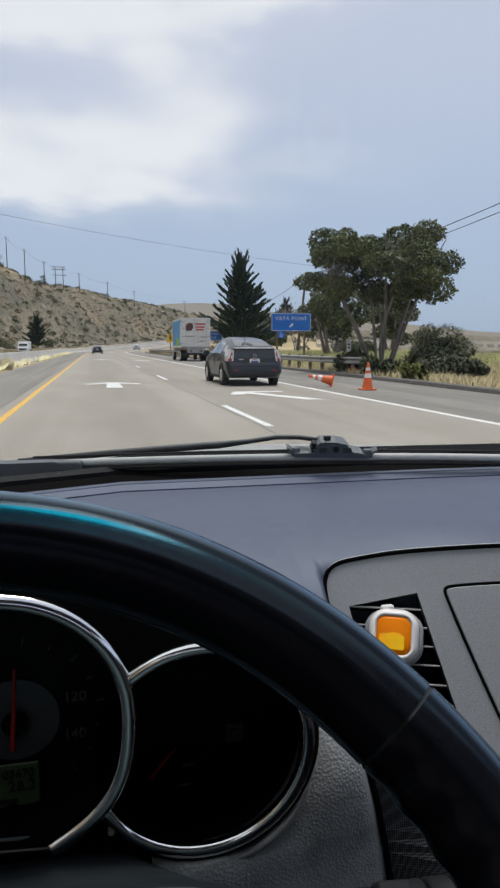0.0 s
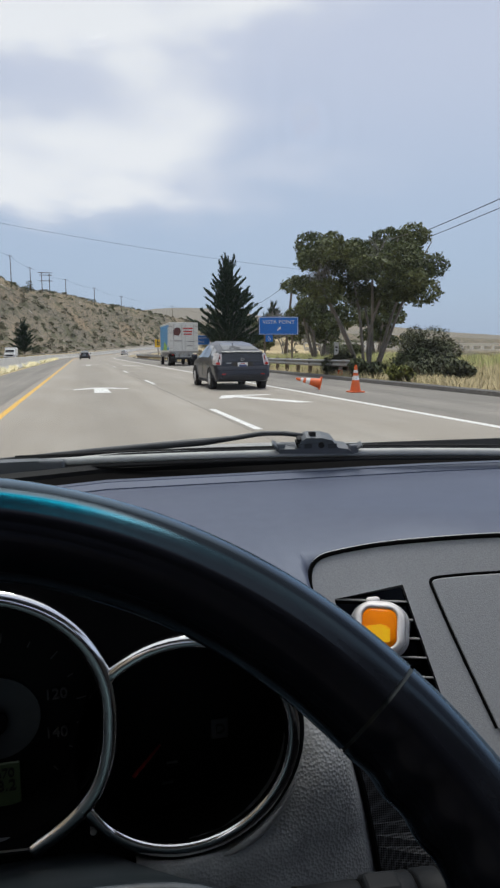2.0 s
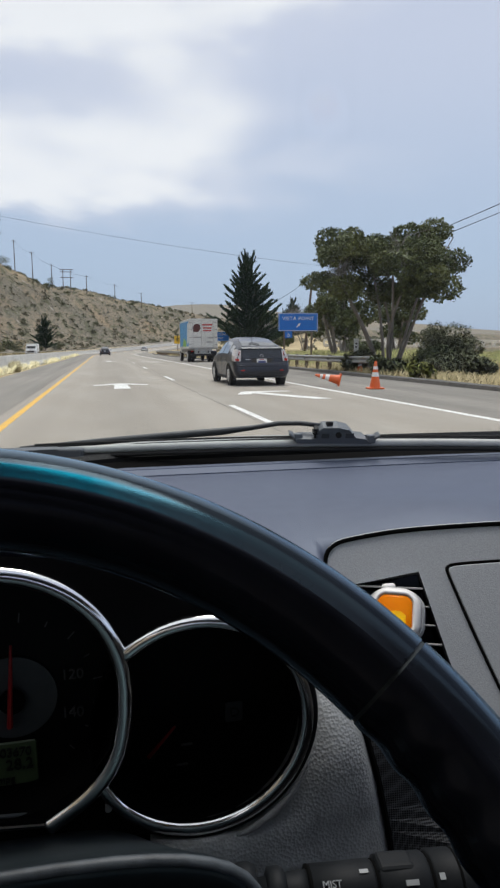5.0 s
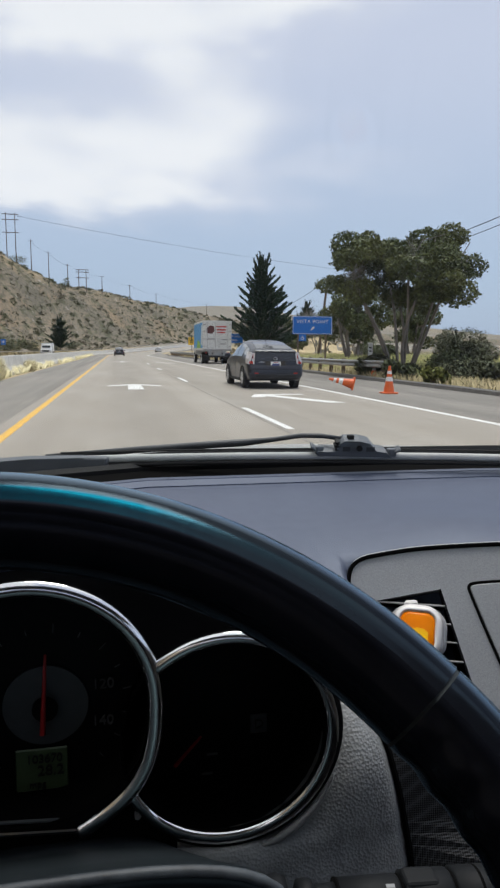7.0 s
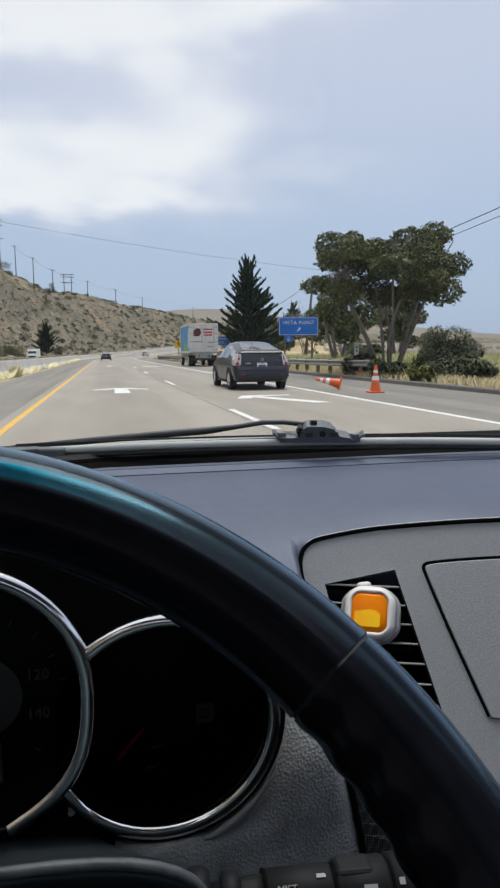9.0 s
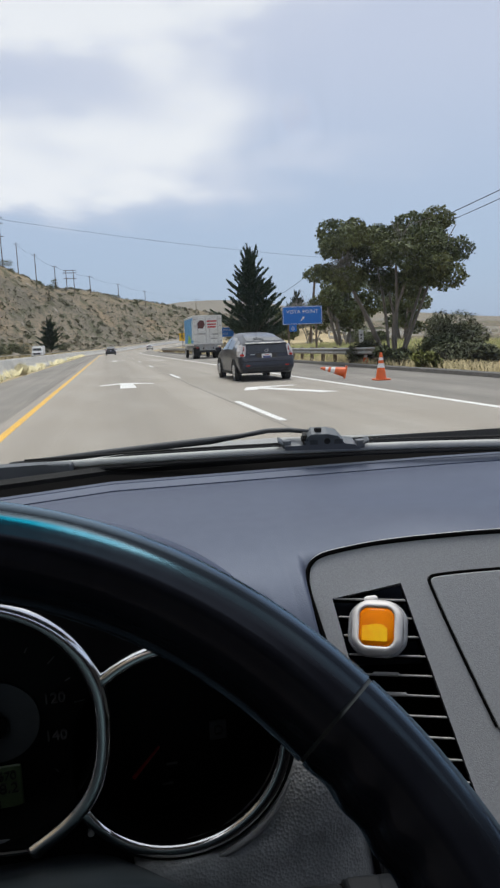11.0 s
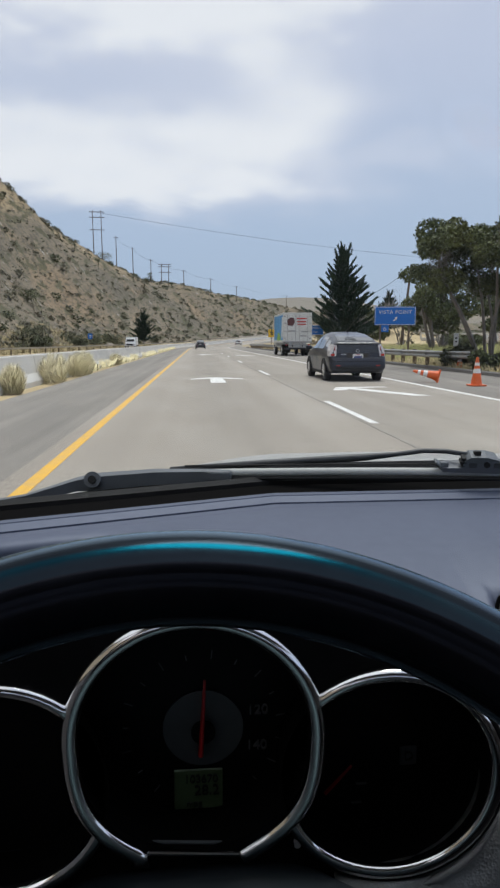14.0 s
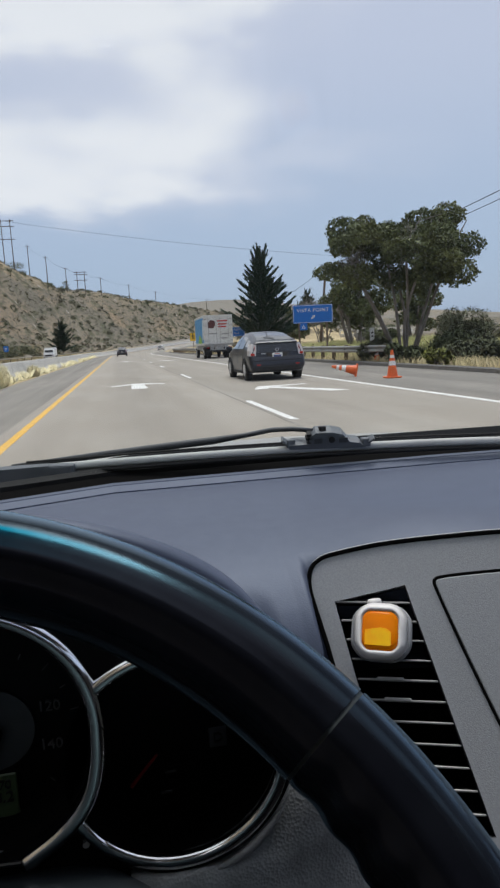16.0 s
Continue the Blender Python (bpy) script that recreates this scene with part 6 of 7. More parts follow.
rng = np.random.default_rng(77)
x, y = tufts(rng, 9000, 10.7, 34, 12, 110, 20, 0.2, 1.5)
grass("dry_grass", "straw-coloured dry grass on the roadside bank", rng, x, y, 0.36, M_DRY, 0.007, 0.6)
x, y = tufts(rng, 900, 11.6, 21, 24, 62, 16, 0.2, 1.2)
grass("green_reeds", "tall yellow-green reeds behind the guardrail", rng, x, y, 0.6, M_GREENGRASS, 0.008, 0.4)
x, y = tufts(rng, 1400, -8.0, -5.4, 20, 180, 20, 0.16, 1.3)
grass("dry_grass", "dry grass in the central reservation", rng, x, y, 0.36, M_DRY, 0.008, 0.6)
x, y = tufts(rng, 34, -4.7, -4.3, 26, 130, 60, 0.1, 1.3)
grass("verge_grass", "pale dry grass tufts in front of the barrier", rng, x, y, 0.42, M_PALE, 0.008, 0.8)


def pampas(x, y, height, width):
    """A dome of fine pale plumes."""
    n = 3400
    a, k = rng.uniform(0, 2 * math.pi, n), rng.uniform(0, 1, n) ** 0.5
    h = height * rng.uniform(0.05, 1, n) * (1 - 0.55 * k * k)
    r = width / 2 * k * (0.55 + 0.45 * h / height)
    c = np.stack([x + r * np.cos(a), y + r * np.sin(a), h - 0.03], 1)
    up = np.stack([np.cos(a) * k * 0.6, np.sin(a) * k * 0.6, np.ones(n)], 1) + rng.normal(0, 0.35, (n, 3))
    up *= (rng.uniform(0.06, 0.17, n) / np.linalg.norm(up, axis=1))[:, None]
    side = np.cross(up, rng.normal(size=(n, 3)))
    side *= 0.0032 / np.linalg.norm(side, axis=1)[:, None]
    v = np.stack([c - up, c + side, c + up, c - side], 1).reshape(-1, 3)
    ob = quick("pampas_clump", v, np.arange(4 * n).reshape(-1, 4), M_PALE)
    ob.data.normals_split_custom_set_from_vertices([(0.0, -0.35, 0.94)] * len(v))
    return tagged(ob, "pale feathery grass clump in front of the barrier", "grass", "pampas clumps", "stuff")


for x, y, h, w in ((-4.5, 16.4, 0.7, 0.8), (-4.4, 20.6, 0.95, 1.2), (-4.4, 24.6, 0.85, 1.1), (-4.4, 26.0, 0.95, 1.1), (-4.5, 37, 0.6, 1.0)):
    pampas(x, y, h, w)
x, y = tufts(rng, 1500, -29, -18.6, 20, 200, 12, 0.25, 1.2)
grass("dry_grass", "dry grass at the foot of the hill", rng, x, y, 0.6, M_DRY, 0.03)


def scrub():
    rng = np.random.default_rng(5)

    def clumps(n, y0, y1, power, d0, d1, low, high, quads, flat):
        y = y0 + (y1 - y0) * rng.uniform(0, 1, n) ** power
        x = road_x(y) + rng.uniform(d0, d1, n)
        r = rng.uniform(low, high, n) * rng.uniform(0.7, 1.5, n)
        c = np.stack([x, y, ground_z(x, y) + r * 0.25], 1)
        p = rng.normal(size=(n, quads, 3))
        p /= np.linalg.norm(p, axis=2)[..., None]
        p *= rng.uniform(0.45, 1, (n, quads, 1)) * (r[:, None] * np.ones(3) * (1, 1, flat))[:, None]
        return (c[:, None] + p).reshape(-1, 3), (rng.uniform(0.3, 0.7, (n, quads)) * r[:, None]).ravel()

    sets = [clumps(11000, 45, 520, 1.3, -100, -22, 0.2, 0.6, 14, 0.6), clumps(1500, 45, 520, 1.3, -100, -22, 0.5, 1.1, 44, 0.6), clumps(700, 105, 600, 1.0, 16, 95, 0.5, 1.4, 24, 0.6)]
    v, f = clump_quads(np.concatenate([a for a, _ in sets]), np.concatenate([b for _, b in sets]), rng, 0.8)
    big, size = clumps(420, 60, 460, 1.3, -100, -22, 0.7, 1.5, 150, 0.7)
    bv, bf = clump_quads(big, size * 0.5, rng, 0.8)
    tagged(quick("scrub", bv, bf, M_LEAF_DULL), "dark rounded shrubs scattered over the hillside", "scrub", kind="stuff")
    tagged(quick("scrub", v, f, M_SHRUB), "grey-green scrub scattered over the dry slopes", "scrub", kind="stuff")


scrub()



# ---------- road arrows ----------
def flat_mark(name, label, outline, at, turn=0):
    bm = plate(outline, 0.003, Matrix.Translation((*at, 0.0005)) @ pose(0, 0, 0, 0, 0, turn))
    return tagged(part(name, bm, M_WHITE_LINE), label, "road marking", "lane arrows", "structure")


ARROW = [(-0.24, 0.0), (0.24, 0.0), (0.2, 2.3), (0.82, 1.75), (0.86, 2.1), (0.25, 2.85), (0.0, 2.95), (-0.25, 2.85), (-0.86, 2.1), (-0.82, 1.75), (-0.2, 2.3)]
flat_mark("lane_arrow", "white straight-ahead arrow painted on the lane", ARROW, (0.55, 19.5))
MERGE = [(0.35, 0.0), (0.75, 0.0), (-0.35, 2.6), (0.55, 2.75), (0.5, 3.0), (-0.75, 2.95), (-1.05, 1.9), (-0.7, 1.85), (-0.6, 2.25)]
flat_mark("lane_arrow", "white slanting merge arrow painted on the lane", MERGE, (4.3, 14.2))
flat_mark("lane_arrow", "white straight-ahead arrow painted on the lane", ARROW, (0.55, 62.0))
flat_mark("lane_arrow", "white slanting merge arrow painted on the lane", MERGE, (4.3, 57.0))

# ---------- vehicles ----------
M_PAINT = material("grey_car_paint", (0.020, 0.022, 0.032), 0.34, 0.3, second=(0.017, 0.019, 0.028), scale=40, coat=0.3)
M_PAINT_BLACK = material("black_car_paint", (0.015, 0.015, 0.017), 0.35, 0.3, coat=0.8, second=(0.02, 0.02, 0.022), scale=9)
M_PAINT_WHITE = material("white_car_paint", (0.75, 0.75, 0.74), 0.35, coat=0.6, second=(0.7, 0.7, 0.69), scale=6)
M_CARGLASS = material("tinted_car_glass", (0.012, 0.014, 0.016), 0.06, second=(0.015, 0.017, 0.02), scale=3, coat=0.5)
M_TYRE = material("tyre_rubber", (0.018, 0.018, 0.018), 0.85, second=(0.025, 0.025, 0.025), scale=30, bump=0.2)
M_RIM = material("alloy_rim", (0.6, 0.6, 0.61), 0.3, 0.8, second=(0.5, 0.5, 0.51), scale=20)
M_LAMP_CLEAR = material("clear_lamp", (0.62, 0.60, 0.60), 0.15, second=(0.5, 0.47, 0.47), scale=40, coat=0.6)
M_LAMP_RED = material("red_lamp", (0.42, 0.02, 0.015), 0.2, coat=0.6)
M_BOXWHITE = material("white_truck_panel", (0.74, 0.74, 0.72), 0.5, second=(0.68, 0.68, 0.66), scale=3, third=(0.58, 0.57, 0.54), scale2=1.2)
M_SKYBLUE = material("blue_truck_print", (0.05, 0.28, 0.62), 0.45, second=(0.07, 0.34, 0.68), scale=0.8)
M_GREENPRINT = material("green_truck_print", (0.22, 0.48, 0.05), 0.45, second=(0.28, 0.52, 0.07), scale=1)
M_REDPRINT = material("red_truck_print", (0.48, 0.04, 0.035), 0.5)
M_BROWNPRINT = material("brown_truck_print", (0.10, 0.03, 0.025), 0.5)


def road_wheel(root, x, y, r, w, side, name="wheel"):
    out = Vector((side, 0, 0))
    c = Vector((x, y, r))
    prof = [(r * 0.62, -w / 2), (r * 0.9, -w / 2), (r, -w * 0.36), (r, w * 0.36), (r * 0.9, w / 2), (r * 0.62, w / 2)]
    n = 28
    secs = [[(c.x + side * b, c.y + a * math.cos(t), c.z + a * math.sin(t)) for a, b in prof] for t in (2 * math.pi * i / n for i in range(n + 1))]
    wheel = part(name, loft(secs, cap=False), M_TYRE, root, "", True)
    part("rim", rod(c + out * (w * 0.30), c + out * (w * 0.38), r * 0.63, r * 0.60, 24), M_CABLE, wheel)
    spokes = bmesh.new()
    for k in range(7):
        t = 2 * math.pi * k / 7
        e = c + out * (w * 0.42) + Vector((0, r * 0.58 * math.cos(t), r * 0.58 * math.sin(t)))
        rod(c + out * (w * 0.42), e, 0.045, 0.03, 6, spokes)
    rim_pts = [c + out * (w * 0.42) + Vector((0, r * 0.59 * math.cos(t), r * 0.59 * math.sin(t))) for t in (2 * math.pi * k / 24 for k in range(24))]
    sweep(rim_pts, 0.018, 6, spokes, closed=True)
    rod(c + out * (w * 0.38), c + out * (w * 0.5), 0.07, 0.06, 12, spokes)
    part("rim_spokes", spokes, M_RIM, wheel, "silver alloy spokes")


STATIONS = [  # y, bottom, belt, top, half widths at bottom, belt, roof
    (0.00, 0.32, 0.50, 0.62, 0.70, 0.76, 0.68), (0.04, 0.28, 0.56, 0.68, 0.76, 0.825, 0.76), (0.09, 0.26, 0.62, 0.72, 0.79, 0.845, 0.77),
    (0.13, 0.25, 0.74, 0.98, 0.80, 0.855, 0.71), (0.19, 0.24, 0.84, 1.13, 0.81, 0.865, 0.665), (0.34, 0.23, 0.88, 1.20, 0.815, 0.872, 0.64),
    (0.80, 0.21, 0.90, 1.32, 0.82, 0.873, 0.60), (1.40, 0.19, 0.92, 1.44, 0.83, 0.873, 0.57), (2.00, 0.18, 0.92, 1.49, 0.83, 0.873, 0.56),
    (2.50, 0.18, 0.92, 1.465, 0.83, 0.873, 0.56), (2.90, 0.18, 0.91, 1.36, 0.83, 0.873, 0.575), (3.30, 0.19, 0.90, 1.15, 0.83, 0.87, 0.62),
    (3.60, 0.20, 0.88, 0.985, 0.82, 0.865, 0.66), (4.00, 0.22, 0.80, 0.89, 0.80, 0.85, 0.66), (4.30, 0.25, 0.68, 0.77, 0.72, 0.79, 0.60), (4.46, 0.32, 0.48, 0.56, 0.50, 0.58, 0.45)]


def station(y):
    return [float(np.interp(y, [s[0] for s in STATIONS], [s[k] for s in STATIONS])) for k in range(1, 7)]


def car_section(y):
    zb, zs, zr, wb, ws, wr = station(y)
    half = [(wb * 0.92, zb), (wb, zb + 0.05), (ws * 1.0, zb + (zs - zb) * 0.45), (ws * 0.995, zb + (zs - zb) * 0.75), (ws * 0.97, zs), (wr + (ws * 0.97 - wr) * 0.35, zs + (zr - zs) * 0.62), (wr, zr - (zr - zs) * 0.12), (wr * 0.8, zr - (zr - zs) * 0.03), (wr * 0.4, zr)]
    return [(x, y, z) for x, z in half] + [(-x, y, z) for x, z in reversed(half)]


def hatchback(at, turn, paint, label):
    root = thing("hatchback_car", label, "car", "other cars", at, turn)
    ys = sorted({s[0] for s in STATIONS} | {0.5, 1.1, 1.7, 2.25, 2.7, 3.1, 3.45, 3.8, 4.15})
    body = part("body", loft([car_section(y) for y in ys]), paint, root, "", True)
    body.modifiers.new("creases", "EDGE_SPLIT").split_angle = radians(38)

    def side_pane(name, y0, y1, side, f0=0.1, f1=0.86):
        bm = bmesh.new()
        lo = []
        for i in range(7):
            y = y0 + (y1 - y0) * i / 6
            zb, zs, zr, wb, ws, wr = station(y)
            a, m, b = Vector((ws * 0.97, y, zs)), Vector((wr + (ws * 0.97 - wr) * 0.35, y, zs + (zr - zs) * 0.62)), Vector((wr, y, zr - (zr - zs) * 0.12))
            row = []
            for f in np.linspace(f0, f1, 5):
                p = a.lerp(m, f / 0.7) if f < 0.7 else m.lerp(b, (f - 0.7) / 0.3)
                row.append(bm.verts.new(((p.x + 0.006) * side, p.y, p.z)))
            lo.append(row)
        for r0, r1 in zip(lo, lo[1:]):
            for j in range(4):
                bm.faces.new((r0[j], r1[j], r1[j + 1], r0[j + 1]))
        ob = part(name, bm, M_CARGLASS, root, "dark tinted side window")
        so = ob.modifiers.new("thick", "SOLIDIFY")
        so.thickness = 0.008
        return ob

    for side in (-1, 1):
        side_pane("side_window", 0.62, 1.12, side, 0.3, 0.8)
        side_pane("side_window", 1.18, 2.05, side)
        side_pane("side_window", 2.13, 3.05, side)
        lamp = part("tail_light", loft([[(side * x, y, z) for x, y, z in r] for r in (((0.66, 0.078, 0.74), (0.84, 0.115, 0.74), (0.885, 0.30, 0.76), (0.70, 0.20, 0.76)), ((0.64, 0.102, 0.90), (0.815, 0.145, 0.90), (0.868, 0.36, 0.92), (0.68, 0.22, 0.92)), ((0.625, 0.150, 1.07), (0.735, 0.19, 1.08), (0.79, 0.46, 1.10), (0.66, 0.25, 1.09)))]), M_LAMP_CLEAR, root, "tall clear and red tail light")
        part("red_lens", box(0.12, 0.02, 0.07, (side * 0.755, 0.092, 0.785), 0.01, 1, rot=pose(0, 0, 0, 0, 0, side * 16).to_3x3()), M_LAMP_RED, lamp)
        part("red_lens", box(0.018, 0.02, 0.17, (side * 0.69, 0.122, 0.95), 0.004, 1), M_LAMP_RED, lamp)
        part("wing_mirror", box(0.20, 0.10, 0.13, (side * 0.98, 3.02, 0.99), 0.03, 2), paint, root)
        part("sill", box(0.05, 2.1, 0.09, (side * 0.845, 2.05, 0.24), 0.02, 1), M_TYRE, root)
        part("door_handle", box(0.02, 0.17, 0.03, (side * 0.875, 1.55, 0.80), 0.008, 1), paint, root)
        part("door_handle", box(0.02, 0.17, 0.03, (side * 0.877, 2.45, 0.80), 0.008, 1), paint, root)
        for y in (1.15, 2.09, 3.0):
            part("door_gap", box(0.004, 0.008, 0.52, (side * 0.8735, y, 0.60)), M_CABLE, root)
        for y in (0.86, 3.56):
            arch = [(side * 0.868, y + 0.36 * math.cos(t), 0.31 + 0.36 * math.sin(t)) for t in (radians(-12 + 204 * i / 16) for i in range(17))]
            part("arch_liner", sweep(arch, 0.028, 6), M_TYRE, root)
            part("arch_well", rod((side * 0.70, y, 0.31), (side * 0.872, y, 0.31), 0.35, sides=24), M_TYRE, root)
            road_wheel(root, side * 0.79, y, 0.312, 0.20, side)
    # rear: low upright window, spoiler, sloping glass, plate, bumper
    part("rear_window", loft([[(x, y, z) for x, y, z in ((-0.62, 0.090, 0.83), (0.62, 0.090, 0.83), (0.62, 0.12, 0.83), (-0.62, 0.12, 0.83))], [(-0.60, 0.150, 1.09), (0.60, 0.150, 1.09), (0.60, 0.18, 1.09), (-0.60, 0.18, 1.09)]]), M_CARGLASS, root, "dark upright rear window")
    part("spoiler", box(1.28, 0.13, 0.035, (0, 0.165, 1.13), 0.014, 2, rot=pose(0, 0, 0, 14).to_3x3()), M_PAINT_BLACK, root)
    bm = bmesh.new()
    rows = []
    for i in range(6):
        y = 0.34 + 0.95 * i / 5
        zr, wr = station(y)[2], station(y)[5]
        rows.append([bm.verts.new((wr * k, y, zr + 0.006 - 0.012 * k * k)) for k in (-0.86, -0.45, 0, 0.45, 0.86)])
    for a, b in zip(rows, rows[1:]):
        for j in range(4):
            bm.faces.new((a[j], a[j + 1], b[j + 1], b[j]))
    part("hatch_glass", bm, M_CARGLASS, root, "dark sloping hatch glass").modifiers.new("thick", "SOLIDIFY").thickness = 0.006
    part("rear_wiper", sweep([(0.0, 0.42, 1.245), (-0.18, 0.62, 1.30), (-0.30, 0.52, 1.275)], 0.012, 6), M_CABLE, root)
    part("aerial", rod((0, 1.5, 1.45), (0, 1.38, 1.60), 0.012, 0.006), M_CABLE, root)
    part("garnish", box(0.72, 0.03, 0.05, (0, 0.085, 0.825), 0.012, 2), paint, root)
    plate_ = part("number_plate", box(0.31, 0.012, 0.16, (0, 0.070, 0.735), 0.006, 1), M_WHITE, root, "white number plate with plain bars")
    part("plate_bar", box(0.24, 0.004, 0.055, (0, 0.063, 0.725)), M_PRINT_BLUE, plate_)
    part("plate_bar", box(0.14, 0.004, 0.02, (0, 0.063, 0.787)), M_LAMP_RED, plate_)
    part("plate_recess", box(0.62, 0.02, 0.20, (0, 0.082, 0.735), 0.01, 1), M_PAINT_BLACK, root)
    part("emblem", sweep([(0.055 * math.cos(t), 0.098, 0.905 + 0.038 * math.sin(t)) for t in (2 * math.pi * i / 20 for i in range(20))], 0.007, 6, closed=True), M_RIM, root, "oval chrome emblem")
    part("name_bar", box(0.15, 0.004, 0.022, (-0.43, 0.066, 0.80)), M_RIM, root)
    part("bumper_lip", box(1.42, 0.06, 0.05, (0, 0.02, 0.60), 0.02, 2), paint, root)
    part("bumper_skirt", box(1.30, 0.05, 0.14, (0, 0.015, 0.36), 0.02, 2), M_TYRE, root)
    for side in (-1, 1):
        part("reflector", box(0.12, 0.01, 0.03, (side * 0.60, -0.008, 0.47), 0.004, 1), M_LAMP_RED, root)
        part("headlight", box(0.26, 0.3, 0.12, (side * 0.62, 4.16, 0.70), 0.04, 2), M_LAMP_CLEAR, root)
    return root


M_PRINT_BLUE = material("plate_print", (0.06, 0.08, 0.22), 0.6)
hatchback((4.7, 19.5, 0.0055), 0, M_PAINT, "dark grey five-door hatchback on the highway lane")
hatchback((0.5, 118, 0.006), 0, M_PAINT_BLACK, "black car far ahead on the highway")
hatchback((float(road_x(205)) + 4.4, 205, float(road_z(205)) + 0.005), -8, M_PAINT_WHITE, "white car far ahead on the highway")


def box_truck():
    root = thing("box_truck", "white box truck with blue and green side print", "truck", at=(8.35, 56, 0.0))
    L_, W, H, Z = 6.4, 2.45, 2.45, 1.12
    part("cargo_box", box(W, L_, H, (0, L_ / 2, Z + H / 2), 0.03, 2), M_BOXWHITE, root)
    for side in (-1, 1):
        part("side_print", box(0.006, L_ - 0.3, H - 0.35, (side * (W / 2 + 0.004), L_ / 2, Z + H / 2 + 0.02)), M_SKYBLUE, root, "sky-blue printed side panel")
        part("side_print", plate([(0, 0), (2.6, 0), (1.9, 0.75), (0.9, 0.6), (0, 0.35)], 0.006, Matrix.Translation((side * (W / 2 + 0.008), 1.6, Z + 0.18)) @ pose(0, 0, 0, 90, 0, 90)), M_GREENPRINT, root, "green printed patch")
        part("side_print", plate([(0, 0.3), (0.9, 0.2), (0.6, 1.9), (0, 1.9)], 0.006, Matrix.Translation((side * (W / 2 + 0.008), 0.2, Z + 0.2)) @ pose(0, 0, 0, 90, 0, 90)), M_BOXWHITE, root)
        part("door_leaf", box(W / 2 - 0.12, 0.03, H - 0.28, (side * (W / 4 - 0.02), -0.016, Z + H / 2), 0.008, 1), M_BOXWHITE, root)
        part("lock_rod", rod((side * 0.16, -0.045, Z + 0.15), (side * 0.16, -0.045, Z + H - 0.15), 0.018), M_GALV, root)
        part("lock_rod", rod((side * 0.85, -0.045, Z + 0.15), (side * 0.85, -0.045, Z + H - 0.15), 0.018), M_GALV, root)
        for z in (0.35, 0.95, 1.6, 2.15):
            part("hinge", box(0.22, 0.03, 0.06, (side * (W / 2 - 0.15), -0.04, Z + z)), M_GALV, root)
        part("rear_lamp", box(0.18, 0.04, 0.09, (side * 0.95, -0.06, 0.92), 0.01, 1), M_LAMP_RED, root)
        part("mud_flap", box(0.6, 0.02, 0.5, (side * 0.85, 0.55, 0.52)), M_TYRE, root)
        for x in (0.72, 1.02):
            road_wheel(root, side * x, 1.5, 0.48, 0.26, side)
        road_wheel(root, side * 0.98, 7.2, 0.48, 0.26, side)
        part("cab_mirror", box(0.08, 0.16, 0.42, (side * 1.38, 7.2, 2.15), 0.02, 1), M_CABLE, root)
        part("rail", box(0.08, 7.6, 0.16, (side * 0.42, 3.7, 0.86)), M_CABLE, root)
    part("rear_frame", box(W, 0.05, 0.14, (0, -0.012, Z + 0.03), 0.01, 1), M_GALV, root)
    part("rear_frame", box(W, 0.05, 0.12, (0, -0.012, Z + H - 0.04), 0.01, 1), M_BOXWHITE, root)
    part("bumper", box(2.2, 0.12, 0.16, (0, -0.02, 0.62), 0.02, 1), M_CABLE, root)
    part("tail_lift", box(1.5, 0.10, 0.5, (0, 0.03, 0.86), 0.02, 1), M_GALV, root)
    part("rear_print", plate([(-0.35, -0.3), (0.1, -0.34), (0.3, -0.05), (0.22, 0.3), (-0.1, 0.36), (-0.38, 0.1)], 0.004, Matrix.Translation((-0.52, -0.036, Z + 1.72)) @ pose(0, 0, 0, 90)), M_BROWNPRINT, root, "dark printed shape")
    for z, w in ((1.98, 0.85), (1.72, 0.75), (1.5, 0.7)):
        part("rear_print", box(w, 0.004, 0.12, (0.35, -0.036, Z + z)), M_REDPRINT, root, "red printed bar")
    for z, x, w in ((0.95, -0.5, 0.7), (0.9, 0.6, 0.6), (0.55, 0.5, 0.5)):
        part("rear_print", box(w, 0.004, 0.10, (x, -0.036, Z + z)), M_GALV, root)
    part("cab", loft([[(x * w, y, z) for x, z in ((-1, 0.75), (1, 0.75), (1, zt - 0.25), (0.9, zt), (-0.9, zt), (-1, zt - 0.25))] for y, w, zt in ((6.5, 1.08, 2.5), (7.6, 1.08, 2.55), (8.0, 1.05, 1.75), (8.7, 0.98, 1.6), (8.8, 0.9, 1.45))]), M_PAINT_WHITE, root)
    part("cab_window", box(2.18, 0.75, 0.6, (0, 7.15, 2.05), 0.05, 1), M_CARGLASS, root)
    return root


box_truck()


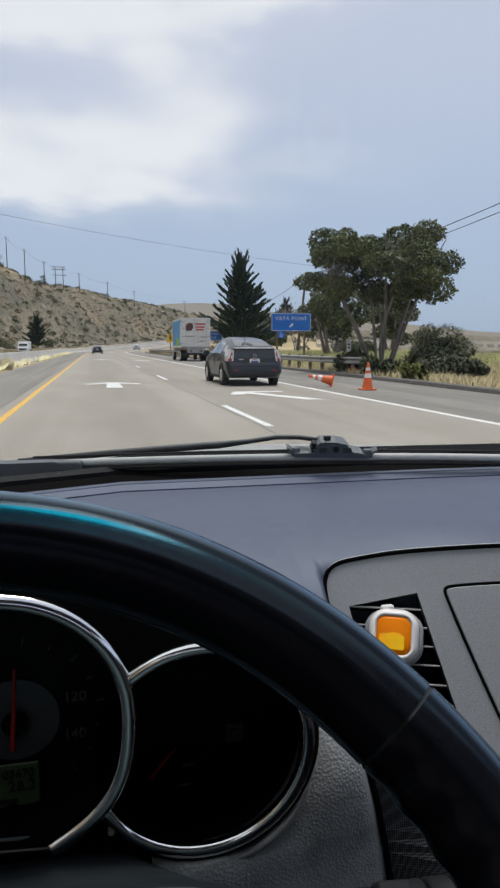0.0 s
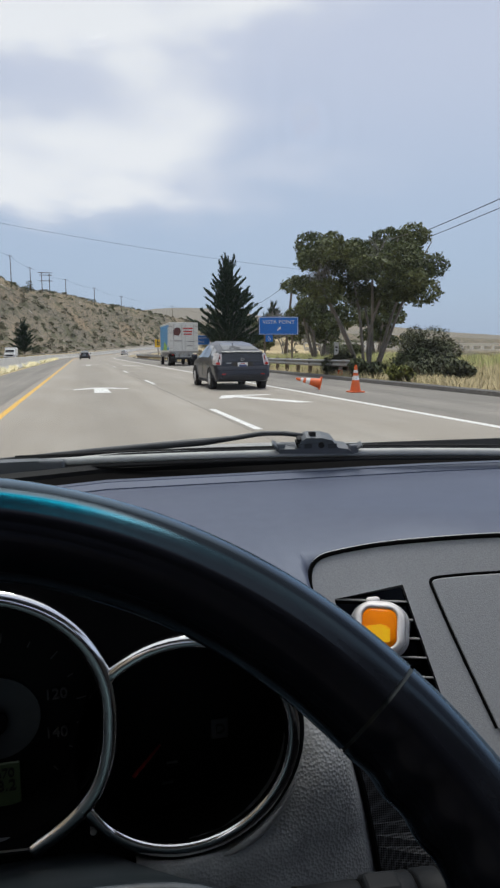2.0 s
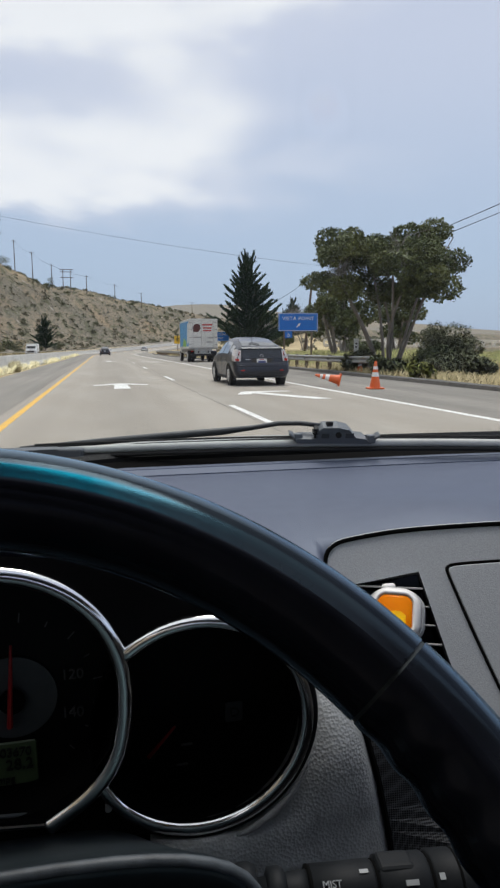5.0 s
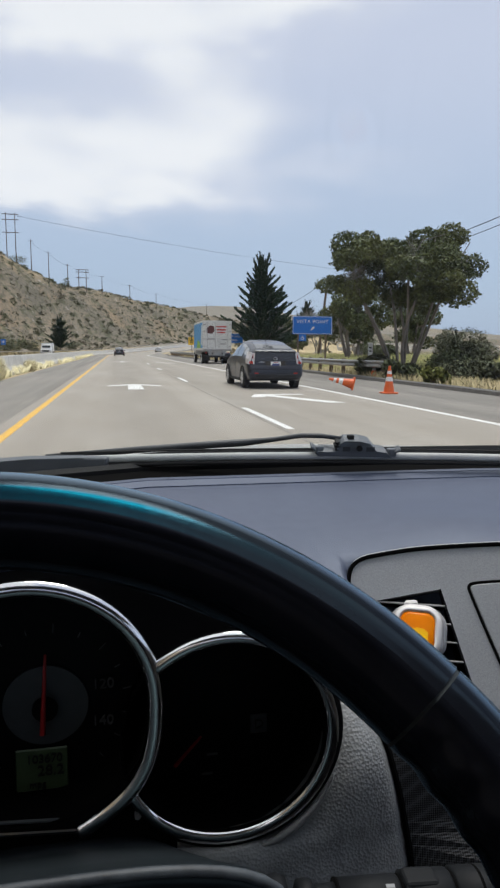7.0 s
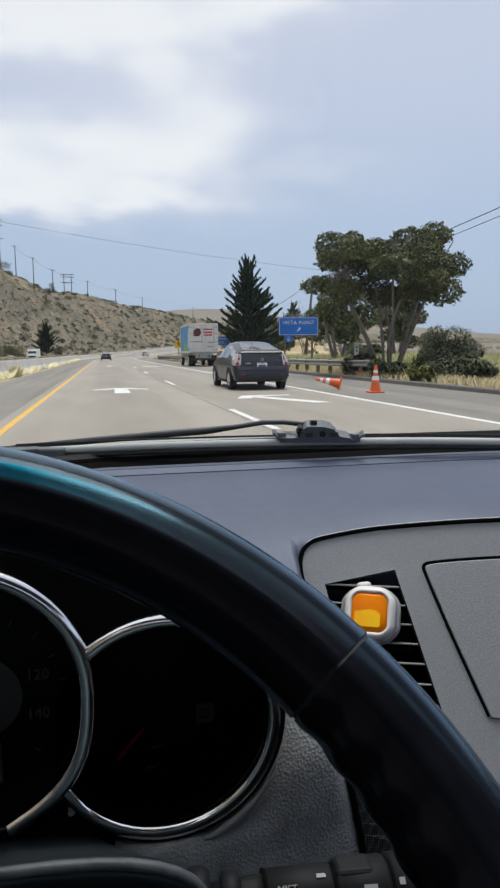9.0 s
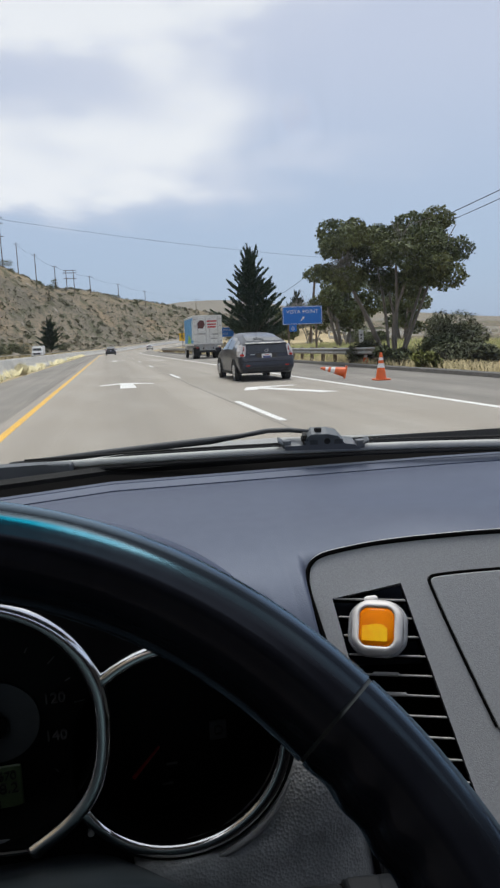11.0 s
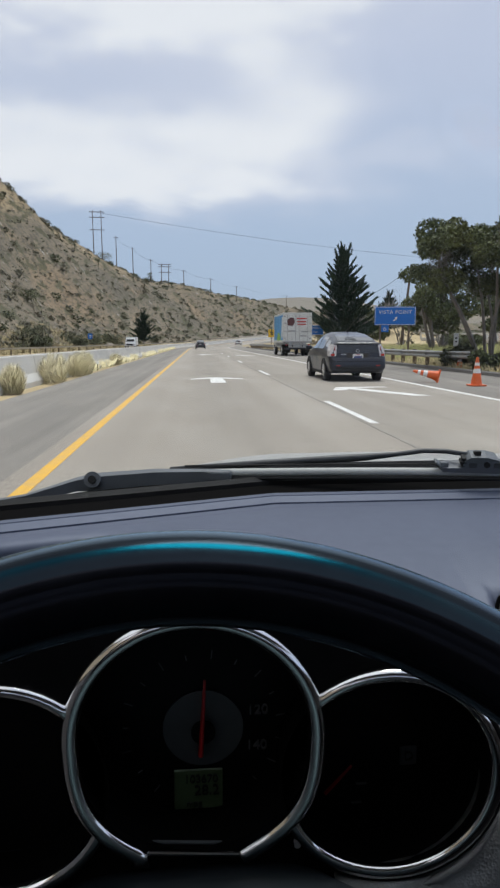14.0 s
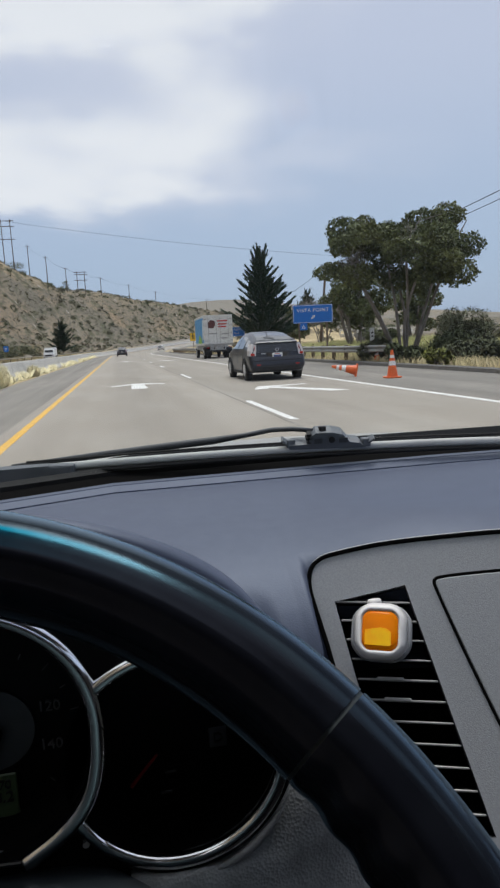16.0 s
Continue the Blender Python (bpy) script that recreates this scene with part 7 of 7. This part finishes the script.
def oncoming_truck():
    x, y, z = on_road(-12.8, 128)
    root = thing("pickup_truck", "small white truck on the opposite carriageway", "truck", at=(x, y, z))
    part("cab", loft([[(sx * 0.98, yy, zz) for sx, zz in ((-1, 0.45), (1, 0.45), (1, zt * 0.7), (0.86, zt), (-0.86, zt), (-1, zt * 0.7))] for yy, zt in ((0, 1.0), (0.9, 1.15), (1.5, 1.95), (2.6, 2.0), (2.75, 1.4))]), M_PAINT_WHITE, root)
    part("windscreen", box(1.5, 0.06, 0.5, (0, 1.12, 1.55), rot=pose(0, 0, 0, -38).to_3x3()), M_CARGLASS, root)
    part("cargo_body", box(2.0, 3.0, 1.5, (0, 4.3, 1.45), 0.04, 1), M_BOXWHITE, root)
    part("grille", box(1.2, 0.05, 0.3, (0, -0.02, 0.75), 0.02, 1), M_CABLE, root)
    for s in (-1, 1):
        part("headlight", box(0.3, 0.06, 0.2, (s * 0.75, -0.01, 0.8), 0.02, 1), M_LAMP_CLEAR, root)
        for yy in (0.8, 4.9):
            road_wheel(root, s * 0.85, yy, 0.38, 0.24, s)
    return root


oncoming_truck()


# ---------- beyond the verge: bridge, rocks ----------
def bridge():
    root = thing("concrete_bridge", "old concrete side-road bridge with balustrade", "bridge")
    a, b = Vector((38, 112, 1.6)), Vector((66, 92, 0.9))
    d = (b - a).normalized()
    n = Vector((-d.y, d.x, 0))
    for o in (0, 5):
        p, q = a + n * o, b + n * o
        part("parapet", sweep([p + Vector((0, 0, 0.95)), q + Vector((0, 0, 0.95))], 0.2, 4), M_CONCRETE, root)
        part("kerb_beam", sweep([p + Vector((0, 0, 0.05)), q + Vector((0, 0, 0.05))], 0.25, 4), M_CONCRETE, root)
        for i in range(22):
            c = p.lerp(q, i / 21)
            part("baluster", box(0.25, 0.2, 0.9, (c.x, c.y, c.z + 0.5)), M_CONCRETE, root)
    deck = [a + Vector((0, 0, 0)), b, b + n * 5, a + n * 5]
    part("deck", loft([[tuple(v + Vector((0, 0, h))) for v in deck] for h in (-0.35, 0.04)]), M_CONCRETE, root)
    for i in range(4):
        c = (a + n * 2.5).lerp(b + n * 2.5, (i + 0.5) / 4)
        part("pier", box(0.6, 3.6, 4.5, (c.x, c.y, c.z - 2.4)), M_CONCRETE, root)
    return root


bridge()


def rock(x, y, r, seed):
    bm = bmesh.new()
    bmesh.ops.create_icosphere(bm, subdivisions=3, radius=r)
    for v in bm.verts:
        v.co *= 1 + 0.35 * noise.noise(v.co / r * 1.3 + Vector((seed, 0, 0)))
        v.co.z *= 0.65
    bmesh.ops.translate(bm, vec=(x, y, float(ground_z(x, y)) + r * 0.2), verts=bm.verts)
    return tagged(part("boulder", bm, M_ROCK), "pale sandy boulder on the verge", "rock", "verge boulders")


M_ROCK = material("pale_rock", (0.46, 0.41, 0.33), 0.95, second=(0.36, 0.31, 0.25), scale=1.5, bump=0.6, bump_scale=5)
for i, (x, y, r) in enumerate(((21, 128, 1.2), (23.5, 131, 0.9), (26, 126, 1.0), (33, 140, 1.1), (30, 98, 0.7), (36, 88, 0.8), (-19.6, 150, 1.3), (-19.8, 146, 0.9))):
    rock(x, y, r, i * 3.7)
